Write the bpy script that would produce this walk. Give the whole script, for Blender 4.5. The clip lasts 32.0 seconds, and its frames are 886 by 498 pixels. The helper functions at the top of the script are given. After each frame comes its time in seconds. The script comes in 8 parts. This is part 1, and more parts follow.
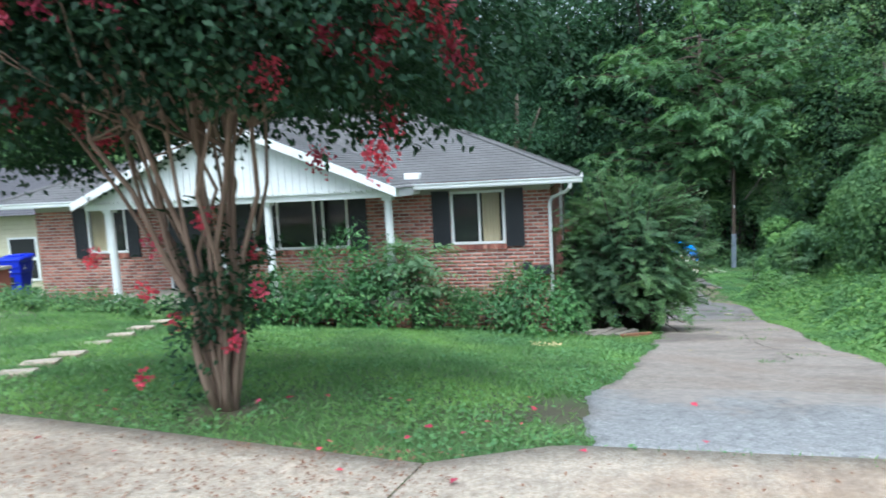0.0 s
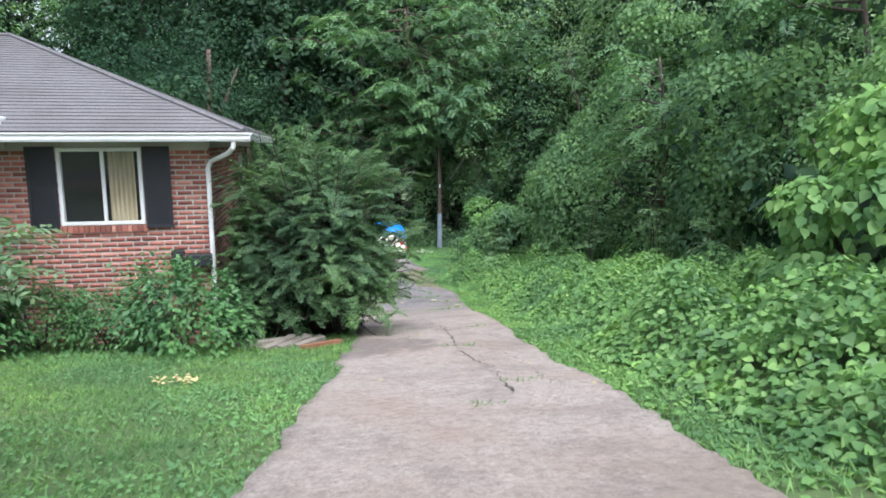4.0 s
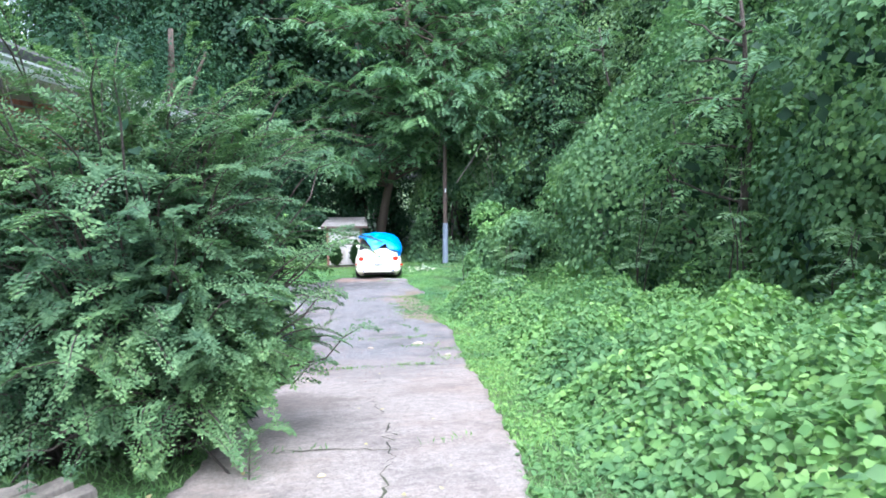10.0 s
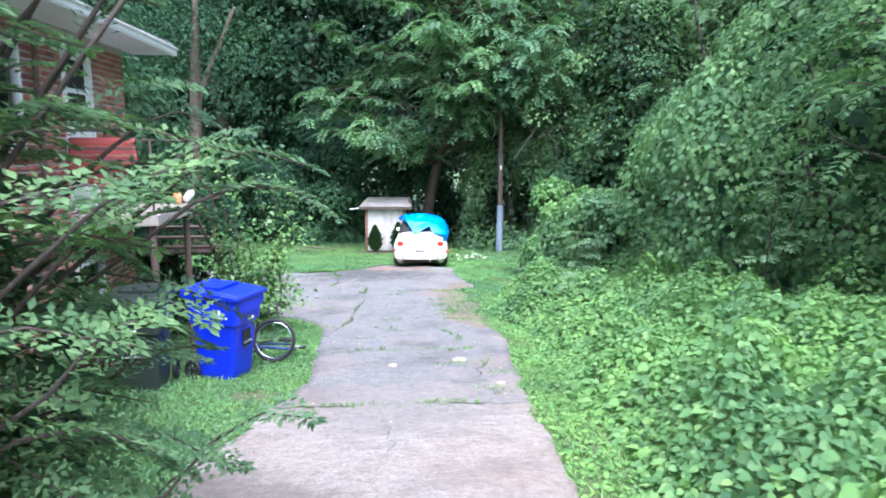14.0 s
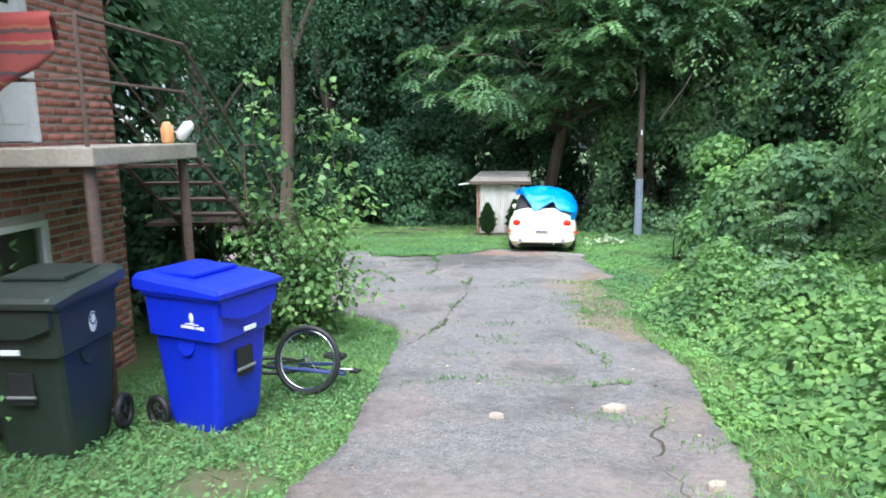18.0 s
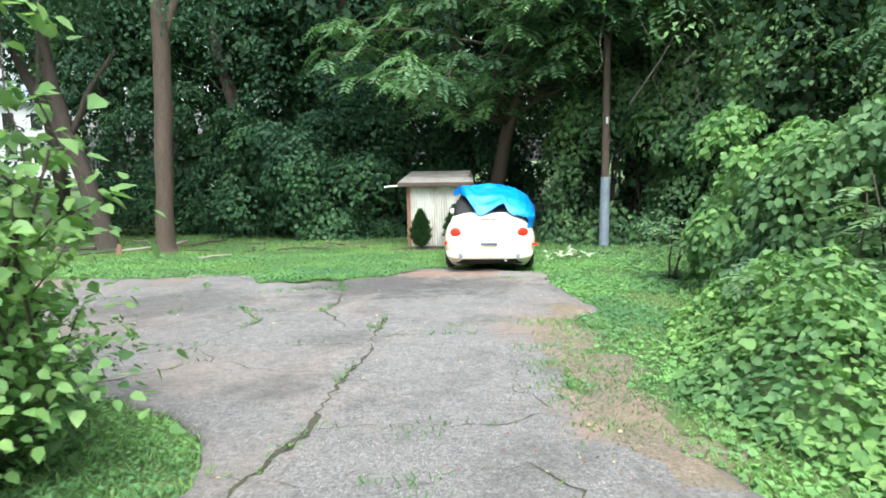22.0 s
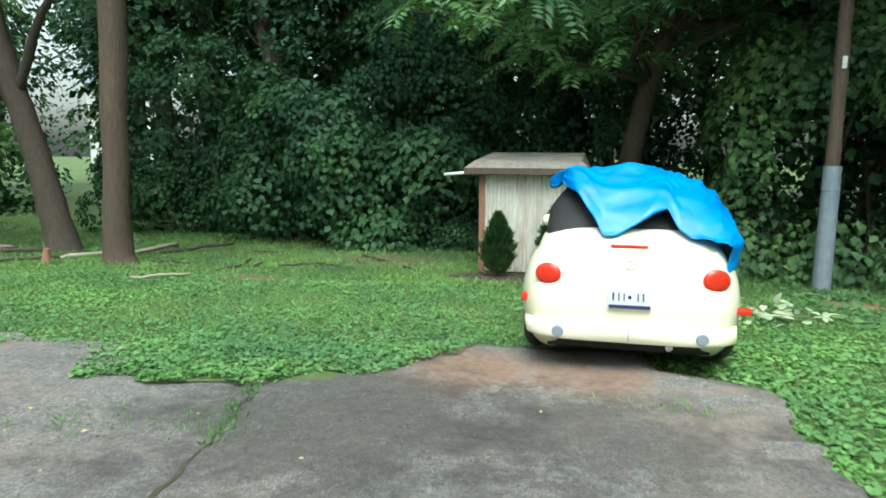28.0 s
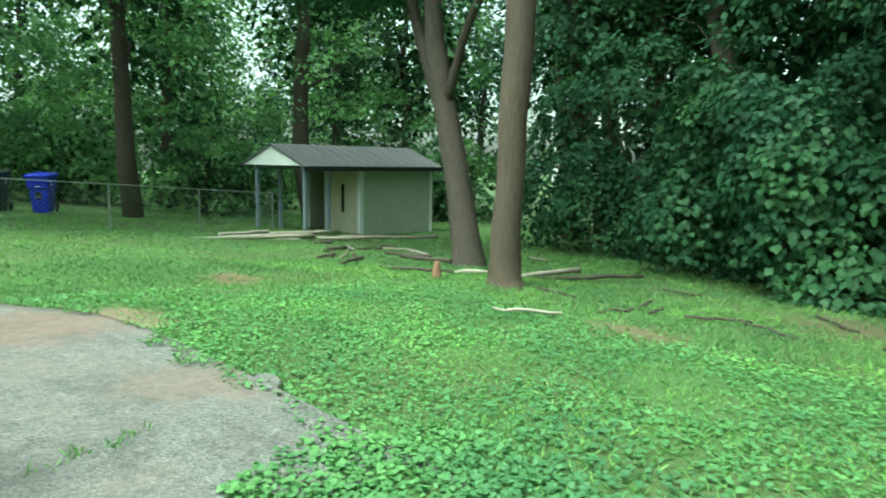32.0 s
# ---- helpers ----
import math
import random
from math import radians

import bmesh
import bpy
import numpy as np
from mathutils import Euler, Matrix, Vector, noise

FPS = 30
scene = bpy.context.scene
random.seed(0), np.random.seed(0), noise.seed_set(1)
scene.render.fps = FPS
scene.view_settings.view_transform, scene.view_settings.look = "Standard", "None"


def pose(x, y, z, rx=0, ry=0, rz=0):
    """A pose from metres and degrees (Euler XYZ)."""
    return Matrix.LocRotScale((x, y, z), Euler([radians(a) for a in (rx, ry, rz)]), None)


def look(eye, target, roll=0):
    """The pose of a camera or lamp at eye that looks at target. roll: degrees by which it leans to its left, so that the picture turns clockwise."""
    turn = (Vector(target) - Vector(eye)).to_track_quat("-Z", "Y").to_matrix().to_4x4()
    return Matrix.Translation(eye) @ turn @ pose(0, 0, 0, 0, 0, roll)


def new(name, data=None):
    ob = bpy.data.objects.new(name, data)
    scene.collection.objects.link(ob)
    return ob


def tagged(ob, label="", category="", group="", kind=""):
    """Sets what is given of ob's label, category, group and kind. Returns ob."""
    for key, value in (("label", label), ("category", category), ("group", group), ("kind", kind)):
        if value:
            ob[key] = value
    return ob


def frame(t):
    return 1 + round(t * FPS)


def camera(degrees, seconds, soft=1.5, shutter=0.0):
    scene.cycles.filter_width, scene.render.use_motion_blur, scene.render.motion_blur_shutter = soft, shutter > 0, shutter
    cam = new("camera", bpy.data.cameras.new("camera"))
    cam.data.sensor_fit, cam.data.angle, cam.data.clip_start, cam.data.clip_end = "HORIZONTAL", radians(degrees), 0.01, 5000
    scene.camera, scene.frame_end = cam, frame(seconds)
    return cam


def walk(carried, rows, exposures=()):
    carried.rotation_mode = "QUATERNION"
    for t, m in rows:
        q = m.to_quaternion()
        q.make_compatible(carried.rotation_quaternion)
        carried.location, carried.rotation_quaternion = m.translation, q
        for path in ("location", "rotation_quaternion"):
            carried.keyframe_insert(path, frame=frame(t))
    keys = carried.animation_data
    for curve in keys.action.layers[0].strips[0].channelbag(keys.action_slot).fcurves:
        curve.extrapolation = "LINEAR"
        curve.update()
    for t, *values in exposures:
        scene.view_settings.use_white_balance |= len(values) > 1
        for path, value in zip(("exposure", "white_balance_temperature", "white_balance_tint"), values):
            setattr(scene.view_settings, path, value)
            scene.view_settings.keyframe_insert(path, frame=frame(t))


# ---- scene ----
cam = camera(67.0, 32.0, soft=1.7, shutter=0.4)
PATH = [
    (0, (-0.826, -3.827, 1.882), (-2.019, 0.997, 1.324), -3.03),
    (0.5, (-0.765, -3.457, 1.769), (-1.429, 1.464, 1.187), -1.36),
    (1, (-0.700, -3.036, 1.656), (-0.573, 1.934, 1.129), -1.08),
    (1.5, (-0.626, -2.598, 1.593), (0.040, 2.336, 1.136), -1.22),
    (2, (-0.562, -2.226, 1.538), (0.224, 2.686, 1.032), 1.60),
    (2.5, (-0.540, -1.855, 1.524), (0.233, 3.044, 0.892), 1.06),
    (3, (-0.437, -1.481, 1.508), (0.378, 3.396, 0.770), -0.91),
    (3.5, (-0.373, -1.049, 1.521), (0.481, 3.816, 0.746), -0.10),
    (5.5, (0.310, 0.856, 1.549), (1.174, 5.729, 0.838), -1.03),
    (6, (0.439, 1.407, 1.449), (1.202, 6.303, 0.785), -0.16),
    (6.5, (0.530, 1.862, 1.343), (1.245, 6.751, 0.576), 0.76),
    (7, (0.668, 2.300, 1.268), (1.488, 7.176, 0.526), 0.99),
    (7.5, (0.796, 2.678, 1.199), (1.609, 7.567, 0.540), 0.59),
    (8, (0.904, 3.095, 1.130), (1.701, 7.981, 0.429), 0.06),
    (8.5, (1.037, 3.539, 1.049), (1.771, 8.427, 0.299), -0.17),
    (9, (1.088, 3.928, 0.987), (1.794, 8.815, 0.207), 0.42),
    (9.5, (1.234, 4.255, 0.942), (1.964, 9.144, 0.190), -0.38),
    (10, (1.308, 4.587, 0.893), (2.019, 9.488, 0.203), -0.43),
    (10.5, (1.391, 4.989, 0.853), (2.098, 9.892, 0.174), -0.64),
    (11, (1.499, 5.412, 0.791), (2.173, 10.302, -0.005), -0.28),
    (11.5, (1.554, 5.831, 0.708), (2.034, 10.730, -0.168), -0.09),
    (12, (1.644, 6.272, 0.619), (2.046, 11.197, -0.146), -0.13),
    (12.5, (1.711, 6.742, 0.524), (2.087, 11.685, -0.131), -0.13),
    (13, (1.767, 7.246, 0.436), (2.153, 12.193, -0.177), -0.28),
    (13.5, (1.822, 7.749, 0.354), (2.260, 12.683, -0.326), 0.34),
    (14, (1.820, 8.195, 0.265), (2.135, 13.125, -0.510), 0.22),
    (14.5, (1.887, 8.617, 0.188), (1.969, 13.553, -0.607), -0.61),
    (15, (1.936, 9.053, 0.133), (1.752, 13.985, -0.670), -0.84),
    (15.5, (1.946, 9.509, 0.043), (1.628, 14.437, -0.742), -0.91),
    (17.5, (1.920, 11.460, -0.405), (1.338, 16.370, -1.148), -0.15),
    (18, (1.866, 12.031, -0.530), (1.303, 16.924, -1.391), -0.80),
    (18.5, (1.908, 12.519, -0.616), (1.384, 17.405, -1.536), -0.69),
    (19, (1.943, 13.006, -0.682), (1.474, 17.914, -1.517), -0.65),
    (19.5, (1.962, 13.489, -0.718), (1.631, 18.416, -1.503), -0.94),
    (20, (1.974, 13.993, -0.800), (1.766, 18.919, -1.628), -0.24),
    (20.5, (2.040, 14.617, -0.929), (1.805, 19.547, -1.727), -1.86),
    (21, (1.995, 15.265, -1.047), (1.778, 20.195, -1.851), -0.71),
    (21.5, (1.967, 15.860, -1.118), (1.756, 20.796, -1.884), -0.30),
    (22, (1.934, 16.437, -1.177), (1.789, 21.375, -1.948), -1.08),
    (22.5, (1.980, 17.009, -1.241), (1.881, 21.932, -2.112), -0.71),
    (23, (2.012, 17.598, -1.314), (1.958, 22.510, -2.250), -1.09),
    (23.5, (2.073, 18.147, -1.363), (1.960, 23.074, -2.211), -1.45),
    (24, (2.128, 18.704, -1.423), (1.788, 23.637, -2.165), -0.49),
    (24.5, (2.179, 19.340, -1.482), (1.870, 24.273, -2.237), 0.21),
    (25, (2.223, 19.978, -1.528), (1.913, 24.910, -2.291), -0.01),
    (25.5, (2.305, 20.575, -1.562), (1.844, 25.506, -2.251), -0.68),
    (27.6, (1.973, 23.013, -1.751), (1.196, 27.885, -2.563), 0.33),
    (28, (1.967, 23.468, -1.778), (1.041, 28.320, -2.559), 0.09),
    (28.4, (1.900, 23.886, -1.778), (0.916, 28.718, -2.606), 0.41),
    (29, (1.727, 24.602, -1.794), (0.507, 29.394, -2.533), 0.90),
    (29.4, (1.662, 24.991, -1.813), (0.039, 29.670, -2.498), 0.34),
    (29.8, (1.597, 25.342, -1.826), (-0.405, 29.883, -2.437), 1.17),
    (30, (1.583, 25.540, -1.856), (-0.563, 30.011, -2.494), 0.15),
    (30.2, (1.570, 25.776, -1.879), (-0.731, 30.174, -2.482), 0.99),
    (30.4, (1.578, 25.998, -1.889), (-0.918, 30.282, -2.533), 0.90),
    (30.6, (1.577, 26.112, -1.906), (-1.093, 30.276, -2.636), 1.12),
    (31, (1.527, 26.249, -1.936), (-1.520, 30.148, -2.651), 1.49),
    (32, (1.244, 26.360, -1.961), (-2.470, 29.644, -2.610), 0.93),
]
walk(cam, [(t, look(eye, target, roll)) for t, eye, target, roll in PATH],
     exposures=[(0, 0.95, 5500, 2), (1, 0.97, 5800, 13), (2, 0.93, 6100, 17), (3, 1.04, 6050, 14), (6, 1.5, 5500, 11), (13, 1.9, 5350, 15), (16, 1.8, 5500, 12), (19, 1.52, 5850, 7), (21, 1.68, 6000, 4), (23, 1.63, 6200, 2), (25, 1.42, 6200, 2), (28, 1.15, 6200, -8), (30, 1.2, 5700, -1), (31, 1.35, 6500, -3), (32, 1.6, 6100, -30)])

# ---- sky and sun: a bright overcast morning ----
world = bpy.data.worlds.new("world")
scene.world = world
world.use_nodes = True
wn, wl = world.node_tree.nodes, world.node_tree.links
wn.clear()
sky = wn.new("ShaderNodeTexSky")
sky.sky_type, sky.sun_disc = "NISHITA", False
sky.sun_elevation, sky.sun_rotation = radians(61), radians(172)
sky.air_density, sky.dust_density, sky.ozone_density = 1.0, 4.0, 1.0
soft_sky = wn.new("ShaderNodeHueSaturation")
soft_sky.inputs["Saturation"].default_value = 0.35
bg = wn.new("ShaderNodeBackground")
bg.inputs["Strength"].default_value = 0.15
wout = wn.new("ShaderNodeOutputWorld")
wl.new(sky.outputs["Color"], soft_sky.inputs["Color"])
wl.new(soft_sky.outputs["Color"], bg.inputs["Color"])
wl.new(bg.outputs["Background"], wout.inputs["Surface"])
sun = new("sun", bpy.data.lights.new("sun", "SUN"))
sun.data.energy, sun.data.angle, sun.data.color = 1.5, radians(40), (1.0, 0.97, 0.92)
sun.matrix_world = look((2.6, -18.8, 34.5), (0, 0, 0))

# ---- materials ----
MATS = {}


def shader(name, rough=0.8, metal=0.0):
    m = bpy.data.materials.new(name)
    m.use_nodes = True
    n, l = m.node_tree.nodes, m.node_tree.links
    b = n["Principled BSDF"]
    b.inputs["Roughness"].default_value, b.inputs["Metallic"].default_value = rough, metal
    MATS[name] = m
    return m, n, l, b


def ramp(n, stops):
    r = n.new("ShaderNodeValToRGB")
    while len(r.color_ramp.elements) < len(stops):
        r.color_ramp.elements.new(0.5)
    for e, (p, c) in zip(r.color_ramp.elements, stops):
        e.position, e.color = p, (*c, 1)
    return r


def noise_tex(n, l, scale, detail=4, rough=0.6, stretch=None):
    co = n.new("ShaderNodeTexCoord")
    src = co.outputs["Object"]
    if stretch:
        mp = n.new("ShaderNodeMapping")
        mp.inputs["Scale"].default_value = stretch
        l.new(src, mp.inputs["Vector"])
        src = mp.outputs["Vector"]
    t = n.new("ShaderNodeTexNoise")
    t.inputs["Scale"].default_value, t.inputs["Detail"].default_value, t.inputs["Roughness"].default_value = scale, detail, rough
    l.new(src, t.inputs["Vector"])
    return t.outputs["Fac"]


def mix(n, l, fac, a, b, mode="MIX"):
    x = n.new("ShaderNodeMix")
    x.data_type, x.blend_type = "RGBA", mode
    for sock, v in ((x.inputs["Factor"], fac), (x.inputs[6], a), (x.inputs[7], b)):
        if isinstance(v, bpy.types.NodeSocket):
            l.new(v, sock)
        else:
            sock.default_value = v if isinstance(v, float) else (*v, 1)
    return x.outputs[2]


def bump(n, l, b, height, strength=0.3, dist=0.01):
    u = n.new("ShaderNodeBump")
    u.inputs["Strength"].default_value, u.inputs["Distance"].default_value = strength, dist
    l.new(height, u.inputs["Height"])
    l.new(u.outputs["Normal"], b.inputs["Normal"])


def spots(n, l, col, places, wobble_scale=2.6):
    """Ragged round stains at given places (x, y, reach, colour, strength)."""
    co = n.new("ShaderNodeTexCoord")
    edge = noise_tex(n, l, wobble_scale, 6, 0.7)
    for x, y, reach, c, amt in places:
        d = n.new("ShaderNodeVectorMath")
        d.operation = "DISTANCE"
        sp = n.new("ShaderNodeVectorMath")
        sp.operation = "MULTIPLY"
        sp.inputs[1].default_value = (1, 1, 0)
        l.new(co.outputs["Object"], sp.inputs[0])
        l.new(sp.outputs["Vector"], d.inputs[0])
        d.inputs[1].default_value = (x, y, 0)
        f = n.new("ShaderNodeMath")
        f.operation = "MULTIPLY_ADD"
        f.inputs[1].default_value = -0.45 / reach
        l.new(d.outputs["Value"], f.inputs[0])
        l.new(edge, f.inputs[2])
        r = ramp(n, [(0.10, (0, 0, 0)), (0.30, (amt,) * 3)])
        l.new(f.outputs["Value"], r.inputs["Fac"])
        col = mix(n, l, r.outputs["Color"], col, c)
    return col


def surface(name, a, b2, c=None, big=1.2, small=30, rough=0.85, metal=0.0, relief=0.3, dist=0.01, per_object=0.0, stretch=None, bigamt=0.5, places=()):
    """A worn surface: base colours a to b2 by fine grain, stained towards c by large patches."""
    m, n, l, b = shader(name, rough, metal)
    fine = noise_tex(n, l, small, 6, 0.7, stretch)
    r = ramp(n, [(0.3, a), (0.7, b2)])
    l.new(fine, r.inputs["Fac"])
    col = r.outputs["Color"]
    if c:
        large = noise_tex(n, l, big, 5, 0.6, stretch)
        rr = ramp(n, [(0.42, (0, 0, 0)), (0.68, (bigamt,) * 3)])
        l.new(large, rr.inputs["Fac"])
        col = mix(n, l, rr.outputs["Color"], col, c)
    if places:
        col = spots(n, l, col, places)
    if per_object:
        info = n.new("ShaderNodeObjectInfo")
        pr = ramp(n, [(0, (1 - per_object,) * 3), (1, (1 + per_object * 0.4,) * 3)])
        l.new(info.outputs["Random"], pr.inputs["Fac"])
        col = mix(n, l, 1.0, col, pr.outputs["Color"], "MULTIPLY")
    l.new(col, b.inputs["Base Color"])
    if relief:
        bump(n, l, b, fine, relief, dist)
    return m


def leaf_mat(name, dark, mid, light, rough=0.5, glow=0.35, patch=0.35, gloss=0.25, spread=0.55):
    """Leaves: each leaf its own green, drifts of lighter and darker growth at two scales, some light through the blade."""
    m, n, l, b = shader(name, rough)
    geo = n.new("ShaderNodeNewGeometry")
    dark, light = (tuple(u + (v - u) * spread for u, v in zip(mid, c)) for c in (dark, light))
    grey = [0.3 * c[0] + 0.6 * c[1] + 0.1 * c[2] for c in (dark, mid, light)]
    dark, mid, light = (tuple(v + (w - v) * 0.16 for v in c) for c, w in zip((dark, mid, light), grey))
    r = ramp(n, [(0.0, dark), (0.55, mid), (1.0, light)])
    l.new(geo.outputs["Random Per Island"], r.inputs["Fac"])
    col = r.outputs["Color"]
    for scale, lo, hi in ((patch, (0.66, 0.70, 0.80), (1.20, 1.16, 0.98)), (patch * 5, (0.82, 0.85, 0.90), (1.14, 1.12, 1.02))):
        pr = ramp(n, [(0.36, lo), (0.64, hi)])
        l.new(noise_tex(n, l, scale, 3, 0.6), pr.inputs["Fac"])
        col = mix(n, l, 1.0, col, pr.outputs["Color"], "MULTIPLY")
    l.new(col, b.inputs["Base Color"])
    b.inputs["Specular IOR Level"].default_value = gloss
    tr = n.new("ShaderNodeBsdfTranslucent")
    l.new(mix(n, l, 1.0, col, (1.1, 1.2, 0.72), "MULTIPLY"), tr.inputs["Color"])
    ms = n.new("ShaderNodeMixShader")
    ms.inputs["Fac"].default_value = glow
    l.new(b.outputs["BSDF"], ms.inputs[1])
    l.new(tr.outputs["BSDF"], ms.inputs[2])
    l.new(ms.outputs["Shader"], n["Material Output"].inputs["Surface"])
    return m


def plain(name, col, rough=0.5, metal=0.0, var=0.12, scale=8):
    return surface(name, tuple(v * (1 - var) for v in col), tuple(v * (1 + var) for v in col), None, small=scale, rough=rough, metal=metal, relief=0.08, dist=0.003)


def paved(name, dark, light, chip, stain, stain2, rough=0.9, places=()):
    """Worn paving: coarse pale aggregate in a darker binder, with large stains of two colours."""
    m, n, l, b = shader(name, rough)
    fine = noise_tex(n, l, 38, 8, 0.75)
    r = ramp(n, [(0.37, dark), (0.60, light)])
    l.new(fine, r.inputs["Fac"])
    co = n.new("ShaderNodeTexCoord")
    vo = n.new("ShaderNodeTexVoronoi")
    vo.inputs["Scale"].default_value = 64
    l.new(co.outputs["Object"], vo.inputs["Vector"])
    cr = ramp(n, [(0.22, (1, 1, 1)), (0.36, (0, 0, 0))])
    l.new(vo.outputs["Distance"], cr.inputs["Fac"])
    gate = noise_tex(n, l, 5.5, 4, 0.7)
    gr = ramp(n, [(0.34, (0, 0, 0)), (0.60, (0.8, 0.8, 0.8))])
    l.new(gate, gr.inputs["Fac"])
    fac = mix(n, l, 1.0, cr.outputs["Color"], gr.outputs["Color"], "MULTIPLY")
    col = mix(n, l, fac, r.outputs["Color"], chip)
    for k, (c, sc, lo, hi, amt) in enumerate(((stain, 0.42, 0.47, 0.66, 0.8), (stain2, 1.15, 0.50, 0.70, 0.7))):
        t = noise_tex(n, l, sc, 7, 0.68)
        s = ramp(n, [(lo, (0, 0, 0)), (hi, (amt,) * 3)])
        l.new(t, s.inputs["Fac"])
        col = mix(n, l, s.outputs["Color"], col, c)
    col = spots(n, l, col, places)
    worn = ramp(n, [(0.36, (0.78, 0.775, 0.775)), (0.5, (1.0, 1.0, 1.0)), (0.64, (1.16, 1.15, 1.13))])
    l.new(noise_tex(n, l, 12.0, 9, 0.72), worn.inputs["Fac"])
    col = mix(n, l, 1.0, col, worn.outputs["Color"], "MULTIPLY")
    l.new(col, b.inputs["Base Color"])
    bump(n, l, b, fine, 0.9, 0.014)
    return m


M_SOIL = surface("lawn_soil", (0.055, 0.105, 0.03), (0.095, 0.165, 0.05), (0.12, 0.09, 0.05), big=0.55, small=14, relief=0.6, dist=0.03, bigamt=0.4, places=((-7.8, 30.3, 0.7, (0.16, 0.09, 0.062), 0.7), (-1.3, 0.7, 0.6, (0.085, 0.065, 0.048), 0.75), (1.8, 1.2, 0.6, (0.22, 0.14, 0.10), 0.8), (0.1, 15.6, 0.4, (0.13, 0.095, 0.065), 0.6), (-1.8, 14.5, 1.0, (0.22, 0.13, 0.09), 0.8), (-5.6, 28.0, 0.9, (0.26, 0.17, 0.13), 0.7), (5.9, 32.6, 0.8, (0.27, 0.14, 0.09), 0.8), (1.2, 34.4, 1.2, (0.07, 0.045, 0.035), 0.95), (-3.0, 33.0, 0.8, (0.16, 0.11, 0.07), 0.7), (-1.5, 36.2, 1.5, (0.13, 0.095, 0.06), 0.7), (-3.6, 0.4, 0.5, (0.12, 0.085, 0.06), 0.8)))
M_DRIVE = paved("old_concrete", (0.205, 0.172, 0.15), (0.355, 0.305, 0.27), (0.47, 0.415, 0.37), (0.25, 0.185, 0.15), (0.14, 0.12, 0.11), places=((-0.7, 0.2, 1.2, (0.13, 0.134, 0.145), 0.6), (0.2, 0.2, 1.3, (0.13, 0.134, 0.145), 0.6), (1.1, 0.2, 1.2, (0.13, 0.134, 0.145), 0.6), (1.8, 14.4, 1.3, (0.18, 0.165, 0.155), 0.6), (0.3, 8.0, 1.2, (0.12, 0.10, 0.09), 0.7), (0.6, 12.0, 0.9, (0.15, 0.12, 0.10), 0.6), (1.6, 2.0, 0.8, (0.20, 0.16, 0.13), 0.6)))
M_PAD = paved("old_asphalt", (0.085, 0.082, 0.084), (0.225, 0.215, 0.212), (0.46, 0.44, 0.425), (0.25, 0.20, 0.175), (0.07, 0.066, 0.066), places=((1.2, 28.4, 0.75, (0.24, 0.13, 0.085), 0.65), (2.2, 28.3, 0.6, (0.22, 0.125, 0.085), 0.6), (-5.4, 27.6, 1.0, (0.22, 0.145, 0.12), 0.7), (-3.2, 28.0, 0.7, (0.20, 0.145, 0.12), 0.6), (0.6, 27.1, 1.7, (0.045, 0.042, 0.042), 0.65), (2.2, 27.2, 1.2, (0.05, 0.046, 0.046), 0.55), (-2.2, 25.8, 1.6, (0.06, 0.056, 0.056), 0.5), (3.1, 20.9, 0.7, (0.25, 0.17, 0.125), 0.7), (2.9, 24.0, 0.9, (0.23, 0.165, 0.125), 0.6), (1.8, 14.9, 1.4, (0.225, 0.20, 0.185), 0.5), (0.7, 15.3, 0.7, (0.16, 0.12, 0.095), 0.4), (3.2, 17.2, 0.6, (0.19, 0.145, 0.115), 0.4)))
M_LIP = paved("grey_asphalt_lip", (0.18, 0.182, 0.19), (0.32, 0.322, 0.33), (0.47, 0.47, 0.47), (0.29, 0.25, 0.22), (0.13, 0.126, 0.126), places=((-0.2, 1.5, 0.9, (0.30, 0.262, 0.24), 0.95), (0.7, 1.6, 1.0, (0.31, 0.272, 0.248), 0.95), (1.5, 1.3, 0.9, (0.29, 0.252, 0.23), 0.9)))
M_WALKWAY = paved("sidewalk_concrete", (0.32, 0.26, 0.20), (0.50, 0.43, 0.355), (0.62, 0.56, 0.49), (0.40, 0.27, 0.18), (0.27, 0.21, 0.165))
M_ROAD = surface("road_asphalt", (0.045, 0.045, 0.047), (0.085, 0.083, 0.08), (0.11, 0.10, 0.09), big=0.4, small=60, relief=0.6, dist=0.01)
M_CRACK = surface("crack_dirt", (0.028, 0.025, 0.02), (0.07, 0.062, 0.045), (0.09, 0.11, 0.04), big=1.3, small=20, relief=0.4)
M_MORTAR = surface("mortar", (0.34, 0.315, 0.285), (0.48, 0.445, 0.405), (0.30, 0.26, 0.23), big=1, small=40)
M_BRICK = surface("brick_red", (0.33, 0.125, 0.092), (0.50, 0.205, 0.15), (0.17, 0.06, 0.045), big=2.2, small=26, relief=0.5, dist=0.004, per_object=0.3)
M_WHITE = surface("white_paint", (0.70, 0.71, 0.72), (0.80, 0.81, 0.82), (0.60, 0.60, 0.58), big=1.5, small=20, rough=0.55, relief=0.08)
M_SHUTTER = plain("black_shutter", (0.018, 0.02, 0.026), 0.5)
M_ROOF = surface("grey_shingle", (0.082, 0.08, 0.082), (0.185, 0.18, 0.185), (0.075, 0.072, 0.072), big=0.8, small=34, rough=0.9, relief=0.5, dist=0.006, stretch=(1, 1, 1))
M_CURTAIN = surface("beige_curtain", (0.40, 0.33, 0.22), (0.62, 0.53, 0.38), None, small=9, relief=0.3, stretch=(6, 6, 0.3))
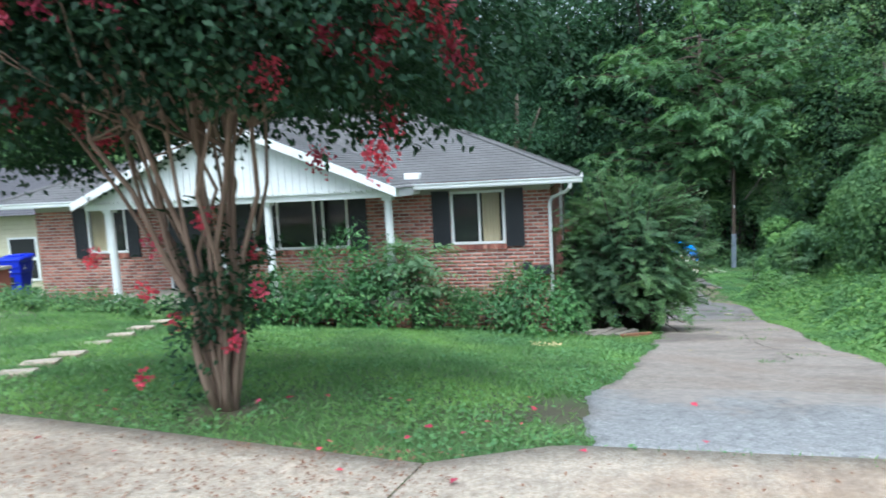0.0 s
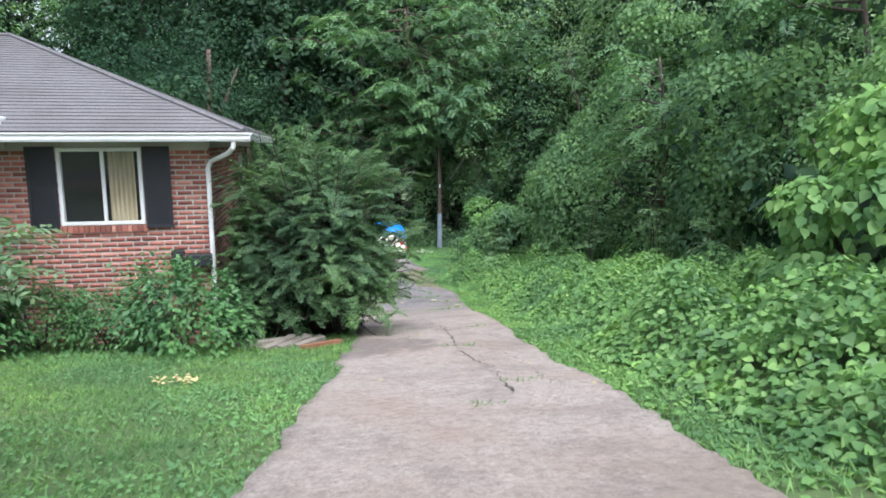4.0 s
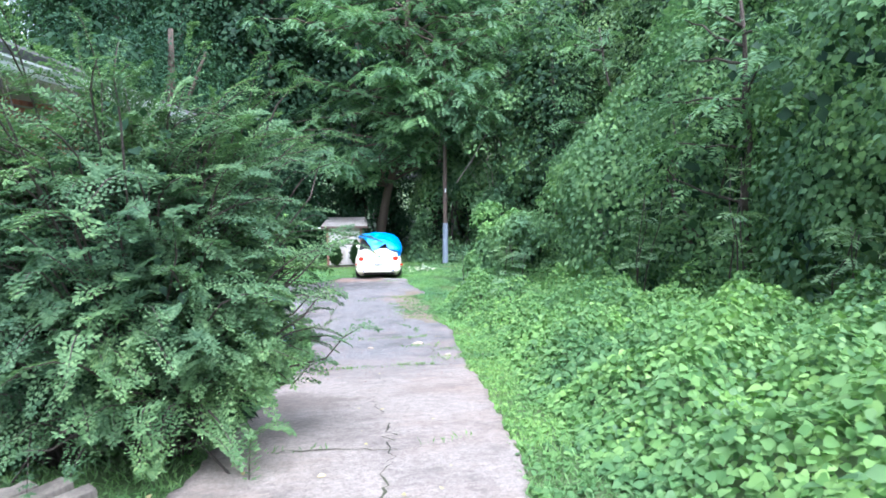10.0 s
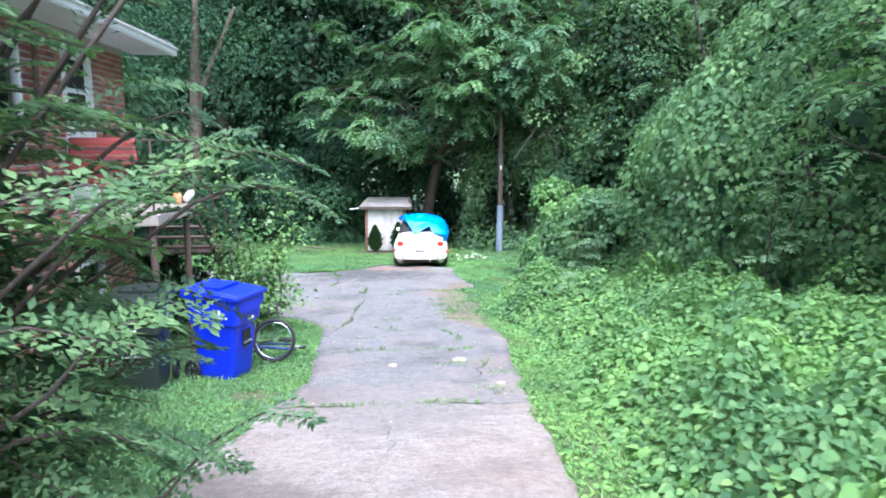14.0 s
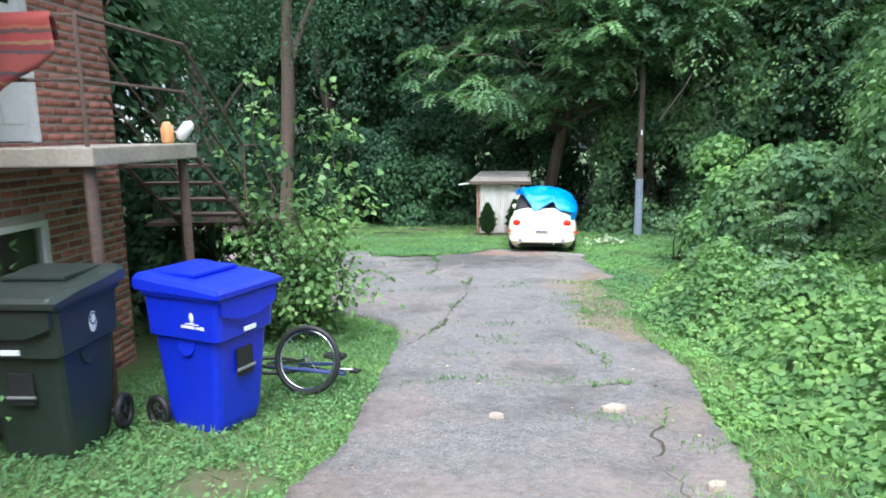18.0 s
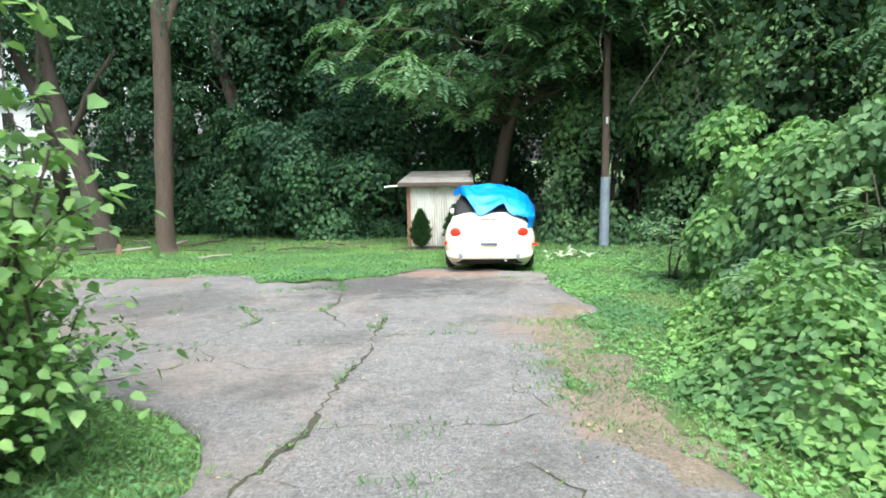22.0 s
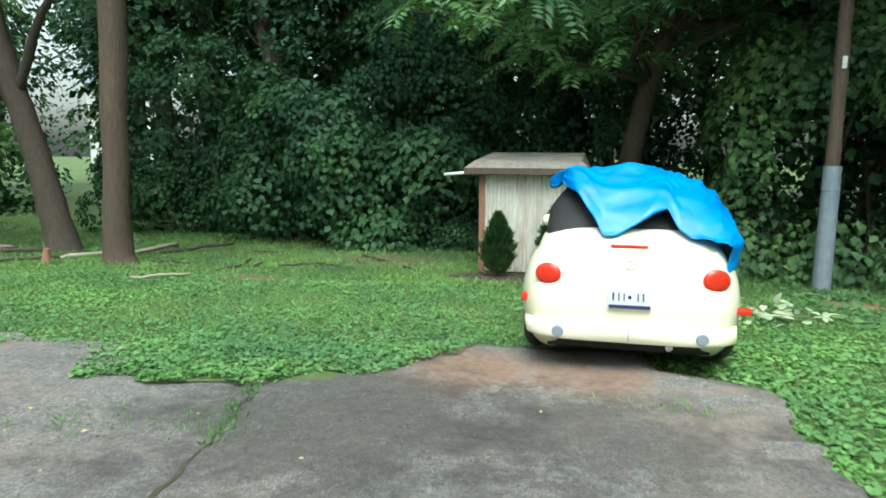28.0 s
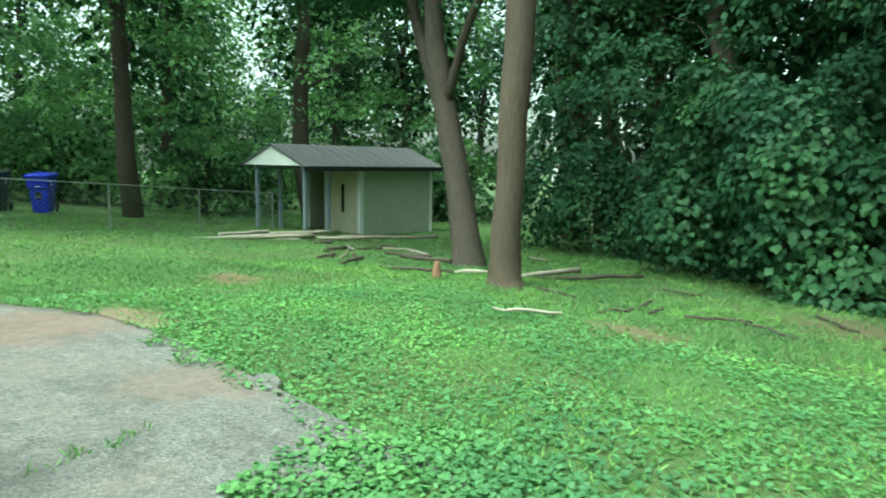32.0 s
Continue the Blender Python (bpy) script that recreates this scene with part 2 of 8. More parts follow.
M_BARK = surface("bark", (0.042, 0.032, 0.026), (0.105, 0.08, 0.066), (0.065, 0.056, 0.048), big=1.5, small=9, relief=1.0, dist=0.03, stretch=(3, 3, 0.5))
M_BARK_SMOOTH = surface("smooth_bark", (0.20, 0.13, 0.095), (0.33, 0.24, 0.18), (0.15, 0.105, 0.08), big=3, small=7, relief=0.4, stretch=(3, 3, 0.5))
M_BARK_TAN = surface("tan_bark", (0.065, 0.046, 0.036), (0.14, 0.10, 0.077), (0.075, 0.055, 0.045), big=1.2, small=10, relief=1.0, dist=0.02, stretch=(3, 3, 0.4))
M_DEADWOOD = surface("dead_wood", (0.15, 0.13, 0.11), (0.28, 0.245, 0.21), None, small=14, stretch=(3, 3, 0.5))
M_POLE = surface("pole_wood", (0.075, 0.05, 0.04), (0.15, 0.11, 0.09), None, small=12, stretch=(4, 4, 0.3))
M_SLEEVE = surface("grey_sleeve", (0.19, 0.225, 0.29), (0.28, 0.325, 0.395), None, small=6, rough=0.6)
M_TIN = surface("white_tin", (0.60, 0.59, 0.55), (0.74, 0.73, 0.69), (0.38, 0.29, 0.20), big=2.2, small=12, rough=0.5, relief=0.1, stretch=(2, 2, 0.5), bigamt=0.6)
M_SHEDROOF = surface("weathered_roof_board", (0.22, 0.195, 0.175), (0.44, 0.41, 0.385), (0.11, 0.09, 0.08), big=2.5, small=14, relief=0.4)
M_BROWNPOST = surface("brown_post", (0.22, 0.11, 0.075), (0.33, 0.18, 0.13), None, small=15, stretch=(3, 3, 0.4))
M_CAR = plain("cream_paint", (0.86, 0.845, 0.67), 0.22, var=0.02, scale=3)
M_BLACK = plain("black_rubber", (0.014, 0.014, 0.015), 0.6)
M_SOFTTOP = plain("black_canvas", (0.016, 0.016, 0.018), 0.75, scale=60)
M_TAIL = plain("red_lens", (0.62, 0.035, 0.018), 0.15, var=0.1)
M_CHROME = plain("chrome", (0.75, 0.76, 0.78), 0.15, 1.0, var=0.03)
M_PLATE = plain("plate_white", (0.70, 0.72, 0.74), 0.4, var=0.03)
M_INK = plain("dark_blue_ink", (0.03, 0.035, 0.15), 0.5)
M_TARP = surface("blue_tarp", (0.005, 0.17, 0.60), (0.014, 0.27, 0.80), None, small=5, rough=0.36, relief=0.3, dist=0.012)
M_BINBLUE = surface("blue_bin_plastic", (0.008, 0.022, 0.52), (0.013, 0.034, 0.68), (0.02, 0.035, 0.36), big=3, small=30, rough=0.38, relief=0.06, bigamt=0.3)
M_BINGREEN = surface("dark_green_bin_plastic", (0.016, 0.026, 0.022), (0.026, 0.04, 0.034), (0.05, 0.05, 0.045), big=3, small=30, rough=0.42, relief=0.06, bigamt=0.4)
M_STICKER = plain("white_print", (0.75, 0.77, 0.80), 0.5, var=0.03)
M_SLAB = surface("deck_concrete", (0.30, 0.265, 0.22), (0.45, 0.405, 0.345), (0.17, 0.15, 0.12), big=2, small=30, relief=0.4)
M_RUST = surface("rusty_iron", (0.07, 0.05, 0.042), (0.15, 0.10, 0.08), None, small=20, rough=0.8)
M_BEIGE = surface("beige_siding", (0.50, 0.46, 0.33), (0.58, 0.54, 0.40), None, small=6, rough=0.6)
M_SAGE = surface("pale_green_wall", (0.40, 0.43, 0.34), (0.48, 0.51, 0.42), (0.34, 0.35, 0.28), big=1.5, small=8, rough=0.7)
M_DARKROOF = surface("dark_roof", (0.07, 0.068, 0.08), (0.12, 0.115, 0.13), None, small=12, rough=0.7)
# near-black: paints unlit rooms in windows and panes, also some dark fittings
M_DARK = plain("unlit_inside_and_dark_parts", (0.012, 0.013, 0.014), 0.8)
M_STEEL = plain("grey_steel", (0.30, 0.31, 0.32), 0.5, 0.7)
M_LEAFY_BROWN = surface("leaf_litter", (0.04, 0.027, 0.02), (0.095, 0.065, 0.048), (0.035, 0.027, 0.02), big=3, small=25, relief=0.7, dist=0.02)

L_FEATHER = leaf_mat("feather_leaf", (0.06, 0.16, 0.07), (0.12, 0.26, 0.11), (0.20, 0.35, 0.155), 0.5, 0.35, 0.5)
L_GRASS = leaf_mat("grass_blade", (0.09, 0.20, 0.05), (0.165, 0.34, 0.09), (0.26, 0.44, 0.14), 0.6, 0.3, 0.45)
L_CLOVER = leaf_mat("clover_leaf", (0.09, 0.23, 0.075), (0.15, 0.35, 0.11), (0.23, 0.45, 0.15), 0.55, 0.3, 0.4)
L_KUDZU = leaf_mat("kudzu_leaf", (0.06, 0.18, 0.055), (0.15, 0.32, 0.085), (0.28, 0.48, 0.14), 0.6, 0.35, 0.6, 0.15)
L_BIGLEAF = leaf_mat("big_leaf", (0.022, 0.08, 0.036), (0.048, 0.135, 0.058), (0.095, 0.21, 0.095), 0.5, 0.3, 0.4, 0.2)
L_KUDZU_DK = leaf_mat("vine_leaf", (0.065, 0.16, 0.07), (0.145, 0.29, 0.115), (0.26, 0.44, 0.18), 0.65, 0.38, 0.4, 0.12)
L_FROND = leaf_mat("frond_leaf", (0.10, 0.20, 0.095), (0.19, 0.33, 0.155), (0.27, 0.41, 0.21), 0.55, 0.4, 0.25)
# leaves of the wood, their green darkened for the canopy's shade
L_FOREST_SHADE = leaf_mat("shaded_forest_leaf", (0.018, 0.064, 0.034), (0.042, 0.115, 0.057), (0.095, 0.195, 0.098), 0.65, 0.3, 0.14, 0.12)
L_BUSH = leaf_mat("privet_leaf", (0.05, 0.125, 0.06), (0.115, 0.23, 0.10), (0.23, 0.37, 0.17), 0.6, 0.38, 0.7, 0.15)
L_SHRUB = leaf_mat("shrub_leaf", (0.045, 0.145, 0.05), (0.085, 0.23, 0.075), (0.17, 0.35, 0.12), 0.45, 0.3, 0.8)
# crepe myrtle leaf; its dark green also paints the shade inside other plants
L_MYRTLE_AND_SHADE = leaf_mat("myrtle_and_inner_shade_leaf", (0.014, 0.043, 0.022), (0.028, 0.076, 0.034), (0.056, 0.125, 0.052), 0.55, 0.25, 0.6, 0.15)
L_SAPLING = leaf_mat("sapling_leaf", (0.09, 0.22, 0.065), (0.18, 0.36, 0.105), (0.31, 0.49, 0.17), 0.45, 0.4, 0.8)
L_CONIFER = leaf_mat("conifer_scale", (0.025, 0.075, 0.02), (0.045, 0.12, 0.03), (0.08, 0.17, 0.045), 0.6, 0.15, 2.0)
L_FLOWER = leaf_mat("crimson_petal", (0.55, 0.02, 0.085), (0.76, 0.05, 0.14), (0.86, 0.12, 0.24), 0.5, 0.35, 2.0)

# ---- mesh helpers ----


def part(name, bm, material, parent=None, label="", smooth=False):
    """One mesh object from a bmesh, under a thing or a part."""
    me = bpy.data.meshes.new(name)
    bm.normal_update()
    bm.to_mesh(me)
    bm.free()
    me.materials.append(material)
    if smooth:
        me.polygons.foreach_set("use_smooth", [True] * len(me.polygons))
    ob = new(name, me)
    if parent:
        ob.parent = parent
    if label:
        ob["label"] = label
    return ob


def arrays(name, verts, faces, material, parent=None, smooth=False):
    """One mesh object from numpy arrays: verts (n, 3), faces (m, k)."""
    verts, faces = np.asarray(verts, np.float32), np.asarray(faces, np.int32)
    me = bpy.data.meshes.new(name)
    m, k = faces.shape
    me.vertices.add(len(verts))
    me.vertices.foreach_set("co", verts.ravel())
    me.loops.add(m * k)
    me.loops.foreach_set("vertex_index", faces.ravel())
    me.polygons.add(m)
    me.polygons.foreach_set("loop_start", np.arange(0, m * k, k, dtype=np.int32))
    me.polygons.foreach_set("loop_total", np.full(m, k, np.int32))
    me.update(calc_edges=True)
    if smooth:
        me.polygons.foreach_set("use_smooth", np.ones(m, bool))
    me.materials.append(material)
    ob = new(name, me)
    if parent:
        ob.parent = parent
    return ob


def box(bm, x0, x1, y0, y1, z0, z1, bevel=0.0):
    vs = [bm.verts.new((x, y, z)) for z in (z0, z1) for y in (y0, y1) for x in (x0, x1)]
    fs = [bm.faces.new([vs[i] for i in q]) for q in ((0, 2, 3, 1), (4, 5, 7, 6), (0, 1, 5, 4), (2, 6, 7, 3), (0, 4, 6, 2), (1, 3, 7, 5))]
    if bevel:
        bmesh.ops.bevel(bm, geom=list({e for f in fs for e in f.edges}), offset=bevel, segments=2, affect="EDGES", profile=0.6)
    return bm


def boxed(*b, bevel=0.0):
    return box(bmesh.new(), *b, bevel=bevel)


def tube(bm, pts, radii, sides=8, caps=True):
    """A tapered round tube along points."""
    pts = [Vector(p) for p in pts]
    if not hasattr(radii, "__len__"):
        radii = [radii] * len(pts)
    rings, side = [], None
    for i, p in enumerate(pts):
        d = (pts[min(i + 1, len(pts) - 1)] - pts[max(i - 1, 0)]).normalized()
        if side is None:
            side = d.orthogonal().normalized()
        side = (side - d * side.dot(d)).normalized()
        up = d.cross(side)
        rings.append([bm.verts.new(p + (side * math.cos(a) + up * math.sin(a)) * radii[i]) for a in (k * math.tau / sides for k in range(sides))])
    for a, b in zip(rings, rings[1:]):
        for k in range(sides):
            bm.faces.new((a[k], a[(k + 1) % sides], b[(k + 1) % sides], b[k]))
    if caps:
        bm.faces.new(rings[0][::-1])
        bm.faces.new(rings[-1])
    return bm


def tubed(pts, radii, sides=8):
    return tube(bmesh.new(), pts, radii, sides)


def disc(bm, centre, axis, radius, depth, sides=24, bevel=0.0):
    """A short round drum with its axis along the given direction."""
    c, a = Vector(centre), Vector(axis).normalized()
    prof = [(radius, 0), (radius, depth)] if not bevel else [(radius - bevel, 0), (radius, bevel), (radius, depth - bevel), (radius - bevel, depth)]
    s = a.orthogonal().normalized()
    u = a.cross(s)
    rings = [[bm.verts.new(c + a * h + (s * math.cos(k * math.tau / sides) + u * math.sin(k * math.tau / sides)) * r) for k in range(sides)] for r, h in prof]
    for p, q in zip(rings, rings[1:]):
        for k in range(sides):
            bm.faces.new((p[k], p[(k + 1) % sides], q[(k + 1) % sides], q[k]))
    bm.faces.new(rings[0][::-1])
    bm.faces.new(rings[-1])
    return bm


def ring(bm, centre, axis, radius, thick, sides=28, small=8):
    """A torus round the given axis."""
    c, a = Vector(centre), Vector(axis).normalized()
    s = a.orthogonal().normalized()
    u = a.cross(s)
    rows = []
    for k in range(sides):
        d = s * math.cos(k * math.tau / sides) + u * math.sin(k * math.tau / sides)
        rows.append([bm.verts.new(c + d * (radius + thick * math.cos(j * math.tau / small)) + a * thick * math.sin(j * math.tau / small)) for j in range(small)])
    for k in range(sides):
        for j in range(small):
            bm.faces.new((rows[k][j], rows[(k + 1) % sides][j], rows[(k + 1) % sides][(j + 1) % small], rows[k][(j + 1) % small]))
    return bm


def dome(centre, axis, rx, rz, depth):
    """A shallow oval lens facing along axis."""
    bm = bmesh.new()
    c, a = Vector(centre), Vector(axis).normalized()
    side = a.cross(Vector((0, 0, 1))).normalized()
    up = side.cross(a)
    rows = []
    for k in range(7):
        e = k / 6 * math.pi / 2
        rows.append([bm.verts.new(c + (side * rx * math.cos(q) + up * rz * math.sin(q)) * max(math.cos(e), 0.02) + a * depth * math.sin(e)) for q in (j * math.tau / 32 for j in range(32))])
    for p, q in zip(rows, rows[1:]):
        for j in range(32):
            bm.faces.new((p[j], p[(j + 1) % 32], q[(j + 1) % 32], q[j]))
    bm.faces.new(rows[-1])
    return bm


def thing(name, at, label, category, group="", turn=0.0):
    e = new(name)
    e.empty_display_size = 0.2
    e.matrix_world = pose(*at, 0, 0, turn)
    return tagged(e, label, category, group)


# ---- lie of the land ----
GROUND_Y = [-60, -8, -3.8, -1.5, 0.5, 3, 6.7, 9.5, 14.7, 17.1, 19.5, 22.1, 23.5, 26, 29, 34, 38, 60, 120]
GROUND_Z = [0.9, 0.62, 0.48, 0.38, 0.29, -0.22, -0.92, -1.4, -2.41, -2.77, -2.99, -3.23, -3.27, -3.42, -3.55, -3.93, -4.2, -5, -5]


def ground_z(x, y):
    """Height of the land at x, y (numbers or arrays)."""
    z = sum(np.interp(np.asarray(y) + d, GROUND_Y, GROUND_Z) for d in (-0.8, -0.4, 0, 0.4, 0.8)) / 5
    x, y = np.asarray(x), np.asarray(y)
    return z + 0.055 * np.clip(-x - 1.8, 0, 14) * np.clip(y / 6, 0, 1) * np.clip((24 - y) / 8, 0, 1)


def gz(x, y):
    return float(ground_z(x, y))


def unit(v):
    return v / np.maximum(np.linalg.norm(v, axis=1, keepdims=True), 1e-9)


def leaves(pos, way, face, length, width, broad=False):
    """Verts and faces of many leaves: each grows from pos along way, its upper side towards face, folded a little along the midrib."""
    n = len(pos)
    way = unit(way)
    side = unit(np.cross(way, face))
    up = np.cross(side, way)
    shape = ((0, 0, 0), (0.08, 0.38, 0.07), (0.45, 0.46, 0.05), (1, 0, -0.14), (0.45, -0.46, 0.05), (0.08, -0.38, 0.07)) if broad else ((0, 0, 0), (0.45, 0.5, 0.13), (1, 0, -0.12), (0.45, -0.5, 0.13))
    L, W = np.broadcast_to(length, n)[:, None], np.broadcast_to(width, n)[:, None]
    v = np.stack([pos + way * L * a + side * W * b + up * W * c for a, b, c in shape], 1)
    k = len(shape)
    f = np.array([[0, 1, 2, 3], [3, 4, 5, 0]] if broad else [[0, 1, 2], [2, 3, 0]])
    faces = (np.arange(n)[:, None, None] * k + f[None]).reshape(-1, f.shape[1])
    return v.reshape(-1, 3), faces


def shell(n, centre, radii, inner=0.55, low=-0.6, lumps=0.25, seed=0):
    """Random points in the outer part of a lumpy ellipsoid, and the outward way at each."""
    g = np.random.default_rng(seed)
    d = unit(g.normal(size=(int(n * 2.5), 3)))
    d = d[d[:, 2] > low][:n]
    lump = np.ones(len(d))
    for _ in range(5):
        k, ph = g.normal(size=3) * 2.6, g.uniform(0, 6.28)
        lump += lumps * np.sin(d @ k + ph) / 2.2
    r = g.uniform(inner ** 2, 1, len(d)) ** 0.5 * lump
    return np.asarray(centre) + d * r[:, None] * np.asarray(radii), unit(d / np.asarray(radii))


def clumps(n, per, centre, radii, spread, seed=0, inner=0.6, low=-0.5, lumps=0.3):
    """Leaf places gathered in clumps over a crown."""
    g = np.random.default_rng(seed + 1)
    c, out = shell(n, centre, radii, inner, low, lumps, seed)
    p = np.repeat(c, per, 0) + g.normal(size=(len(c) * per, 3)) * np.array([spread, spread, spread * 0.6])
    return p, np.repeat(out, per, 0)


def droop(out, seed, down=0.5, jitter=0.6):
    """Growth way and upper side for leaves that hang outward and down."""
    g = np.random.default_rng(seed + 2)
    way = out * np.array([1, 1, 0.5]) + g.normal(size=out.shape) * jitter + np.array([0, 0, -down])
    face = out * 0.5 + np.array([0, 0, 1.0]) + g.normal(size=out.shape) * 0.35
    return way, face


def fronds(roots, ways, length, pairs, leaf_l, leaf_w, seed=0, sag=0.5):
    """Pinnate leaves: a drooping stalk with leaflets in pairs. Returns leaf arrays."""
    g = np.random.default_rng(seed + 3)
    n = len(roots)
    ways = unit(ways)
    L = np.broadcast_to(length, n) * g.uniform(0.75, 1.2, n)
    flat = unit(np.cross(ways, np.array([0, 0, 1.0]) + g.normal(size=(n, 3)) * 0.25))
    pos, way, face, ll = [], [], [], []
    for k in range(pairs):
        s = (k + 1) / (pairs + 0.3)
        p = roots + ways * (L * s)[:, None] + np.array([0, 0, -1.0]) * (L * sag * s * s)[:, None]
        tang = unit(ways + np.array([0, 0, -2 * sag * s]))
        taper = 1.0 - 0.45 * abs(s - 0.45)
        for sg in (-1, 1):
            pos.append(p)
            way.append(flat * sg + tang * 0.55 + g.normal(size=(n, 3)) * 0.12 + np.array([0, 0, -0.12]))
            face.append(np.cross(flat, tang) * np.sign(np.cross(flat, tang)[:, 2:3] + 1e-6) + g.normal(size=(n, 3)) * 0.15)
            ll.append(np.full(n, leaf_l * taper))
    pos, way, face, ll = np.concatenate(pos), np.concatenate(way), np.concatenate(face), np.concatenate(ll)
    return leaves(pos, way, face, ll, ll * leaf_w / leaf_l)

# ---- ground ----
def spaced(a, fine0, fine1, b, fine, coarse):
    return np.unique(np.concatenate([np.arange(a, fine0, coarse), np.arange(fine0, fine1, fine), np.arange(fine1, b + coarse, coarse)]).round(3))


def sheet(name, xs, ys, height, material, kind_label, smooth=True):
    X, Y = np.meshgrid(xs, ys)
    Z = height(X, Y)
    n, m = X.shape
    i = np.arange(n * m).reshape(n, m)
    f = np.stack([i[:-1, :-1], i[:-1, 1:], i[1:, 1:], i[1:, :-1]], -1).reshape(-1, 4)
    ob = arrays(name, np.stack([X, Y, Z], -1).reshape(-1, 3), f, material, smooth=smooth)
    return tagged(ob, kind_label, name.split("_")[0], kind="structure")


def rough_ground(x, y):
    z = ground_z(x, y)
    return z + 0.025 * np.sin(x * 1.7 + np.sin(y * 1.3)) * np.sin(y * 1.1 + 0.6 * x) - 0.02


sheet("ground", spaced(-150, -16, 12, 150, 0.3, 6), spaced(-80, -4, 42, 160, 0.3, 6), rough_ground, M_SOIL, "green lawn and bare soil falling away from the street")

# drive edges: distance along the drive, left edge, right edge
EDGE_Y = [-0.2, 0.3, 1.6, 3.0, 4.3, 5.8, 7.4, 9.2, 12.0, 14.0, 15.2, 16.1, 17.8, 18.7, 19.9, 20.6, 21.1, 21.5, 22.0, 24.0, 25.0, 26.8, 27.5, 28.0, 28.3, 28.6, 29.2]
EDGE_L = [-0.95, -1.0, -0.9, -0.62, -0.45, -0.2, -0.1, 0.2, 0.33, 0.42, 0.6, 0.66, 0.6, 0.56, 0.42, 0.22, -0.2, -1.0, -4.5, -7.0, -7.2, -7.2, -6.6, -6.0, -4.6, 0.5, 1.1]
EDGE_R = [1.3, 1.35, 1.6, 1.85, 2.0, 2.1, 2.3, 2.5, 2.9, 3.1, 3.15, 3.3, 3.4, 3.5, 3.45, 3.0, 2.75, 2.7, 2.8, 2.95, 3.7, 3.35, 3.3, 3.4, 3.35, 2.65, 2.5]


def wobble(y, seed):
    return 0.03 * np.sin(y * 2.3 + seed + 1.3 * np.sin(y * 0.9)) + 0.02 * np.sin(y * 6.1 + 2 * seed + 2 * np.sin(y * 1.7)) + 0.018 * np.sin(y * 19.3 + 3 * seed) + 0.014 * np.sin(y * 37.7 + seed)


def left_edge(y):
    return np.interp(y, EDGE_Y, EDGE_L) + wobble(y, 1.0)


def right_edge(y):
    return np.interp(y, EDGE_Y, EDGE_R) + wobble(y, 4.0)


def paving(name, y0, y1, material, label, lift=0.03, across=26):
    """A worn slab between the drive's two ragged edges, with a skirt down into the soil."""
    ys = np.arange(y0, y1 + 0.05, 0.1)
    rows = []
    for y in ys:
        l, r = float(left_edge(y)), float(right_edge(y))
        x = np.linspace(l, r, across)
        z = ground_z(x, y) + lift + 0.012 * np.sin(x * 2.3 + y * 0.7)
        row = np.stack([x, np.full(across, y), z], -1)
        row = np.concatenate([[[l - 0.02, y, z[0] - 0.09]], row, [[r + 0.02, y, z[-1] - 0.09]]])
        rows.append(row)
    rows = ([rows[0] - [0, 0.01, 0.1]] if y0 < 0 else []) + rows + ([rows[-1] + [0, 0.01, -0.1]] if y1 > 29 else [])
    v = np.stack(rows)
    n, m, _ = v.shape
    i = np.arange(n * m).reshape(n, m)
    f = np.stack([i[:-1, :-1], i[:-1, 1:], i[1:, 1:], i[1:, :-1]], -1).reshape(-1, 4)
    return tagged(arrays(name, v.reshape(-1, 3), f, material, smooth=True), label, "driveway", kind="structure")


paving("road_apron", -0.2, 1.52, M_LIP, "grey cracked asphalt lip of the driveway")
paving("road_drive", 1.5, 14.7, M_DRIVE, "pinkish grey worn concrete driveway sloping down")
paving("road_pad", 14.7, 29.2, M_PAD, "grey cracked asphalt parking pad behind the house")


def on_drive(x, y):
    return (y > -0.2) & (y < 29.2) & (x > left_edge(y)) & (x < right_edge(y))


# sidewalk and street
def flat_strip(name, pts_near, pts_far, lift, material, label, steps=40):
    a, b = np.array(pts_near, float), np.array(pts_far, float)
    s = np.linspace(0, len(a) - 1, steps)
    pa = np.stack([np.interp(s, np.arange(len(a)), a[:, k]) for k in range(2)], -1)
    pb = np.stack([np.interp(s, np.arange(len(b)), b[:, k]) for k in range(2)], -1)
    rows = []
    for t in np.linspace(0, 1, 8):
        p = pa * (1 - t) + pb * t
        rows.append(np.concatenate([p, (ground_z(p[:, 0], p[:, 1]) + lift)[:, None]], 1))
    rows = [rows[0] - [0, 0, 0.12]] + rows + [rows[-1] - [0, 0, 0.12]]
    v = np.stack(rows)
    n, m, _ = v.shape
    i = np.arange(n * m).reshape(n, m)
    f = np.stack([i[:-1, :-1], i[:-1, 1:], i[1:, 1:], i[1:, :-1]], -1).reshape(-1, 4)
    return tagged(arrays(name, v.reshape(-1, 3), f, material), label, "pavement", kind="structure")


flat_strip("pavement_left", [(-30, -2.3), (-12, -2.2), (-5, -2.1), (-1.99, -2.1)], [(-30, 1.1), (-12, 0.55), (-5.1, -0.08), (-1.802, -0.585)], 0.035, M_WALKWAY, "tan weathered concrete sidewalk strewn with fallen petals")
flat_strip("pavement_right", [(-1.98, -2.1), (0, -2.1), (1.4, -2.1), (3, -2.1), (30, -2.1)], [(-1.79, -0.58), (-1.1, -0.22), (1.25, -0.22), (1.6, -0.5), (30, -0.2)], 0.035, M_WALKWAY, "pale tan concrete driveway apron and sidewalk")
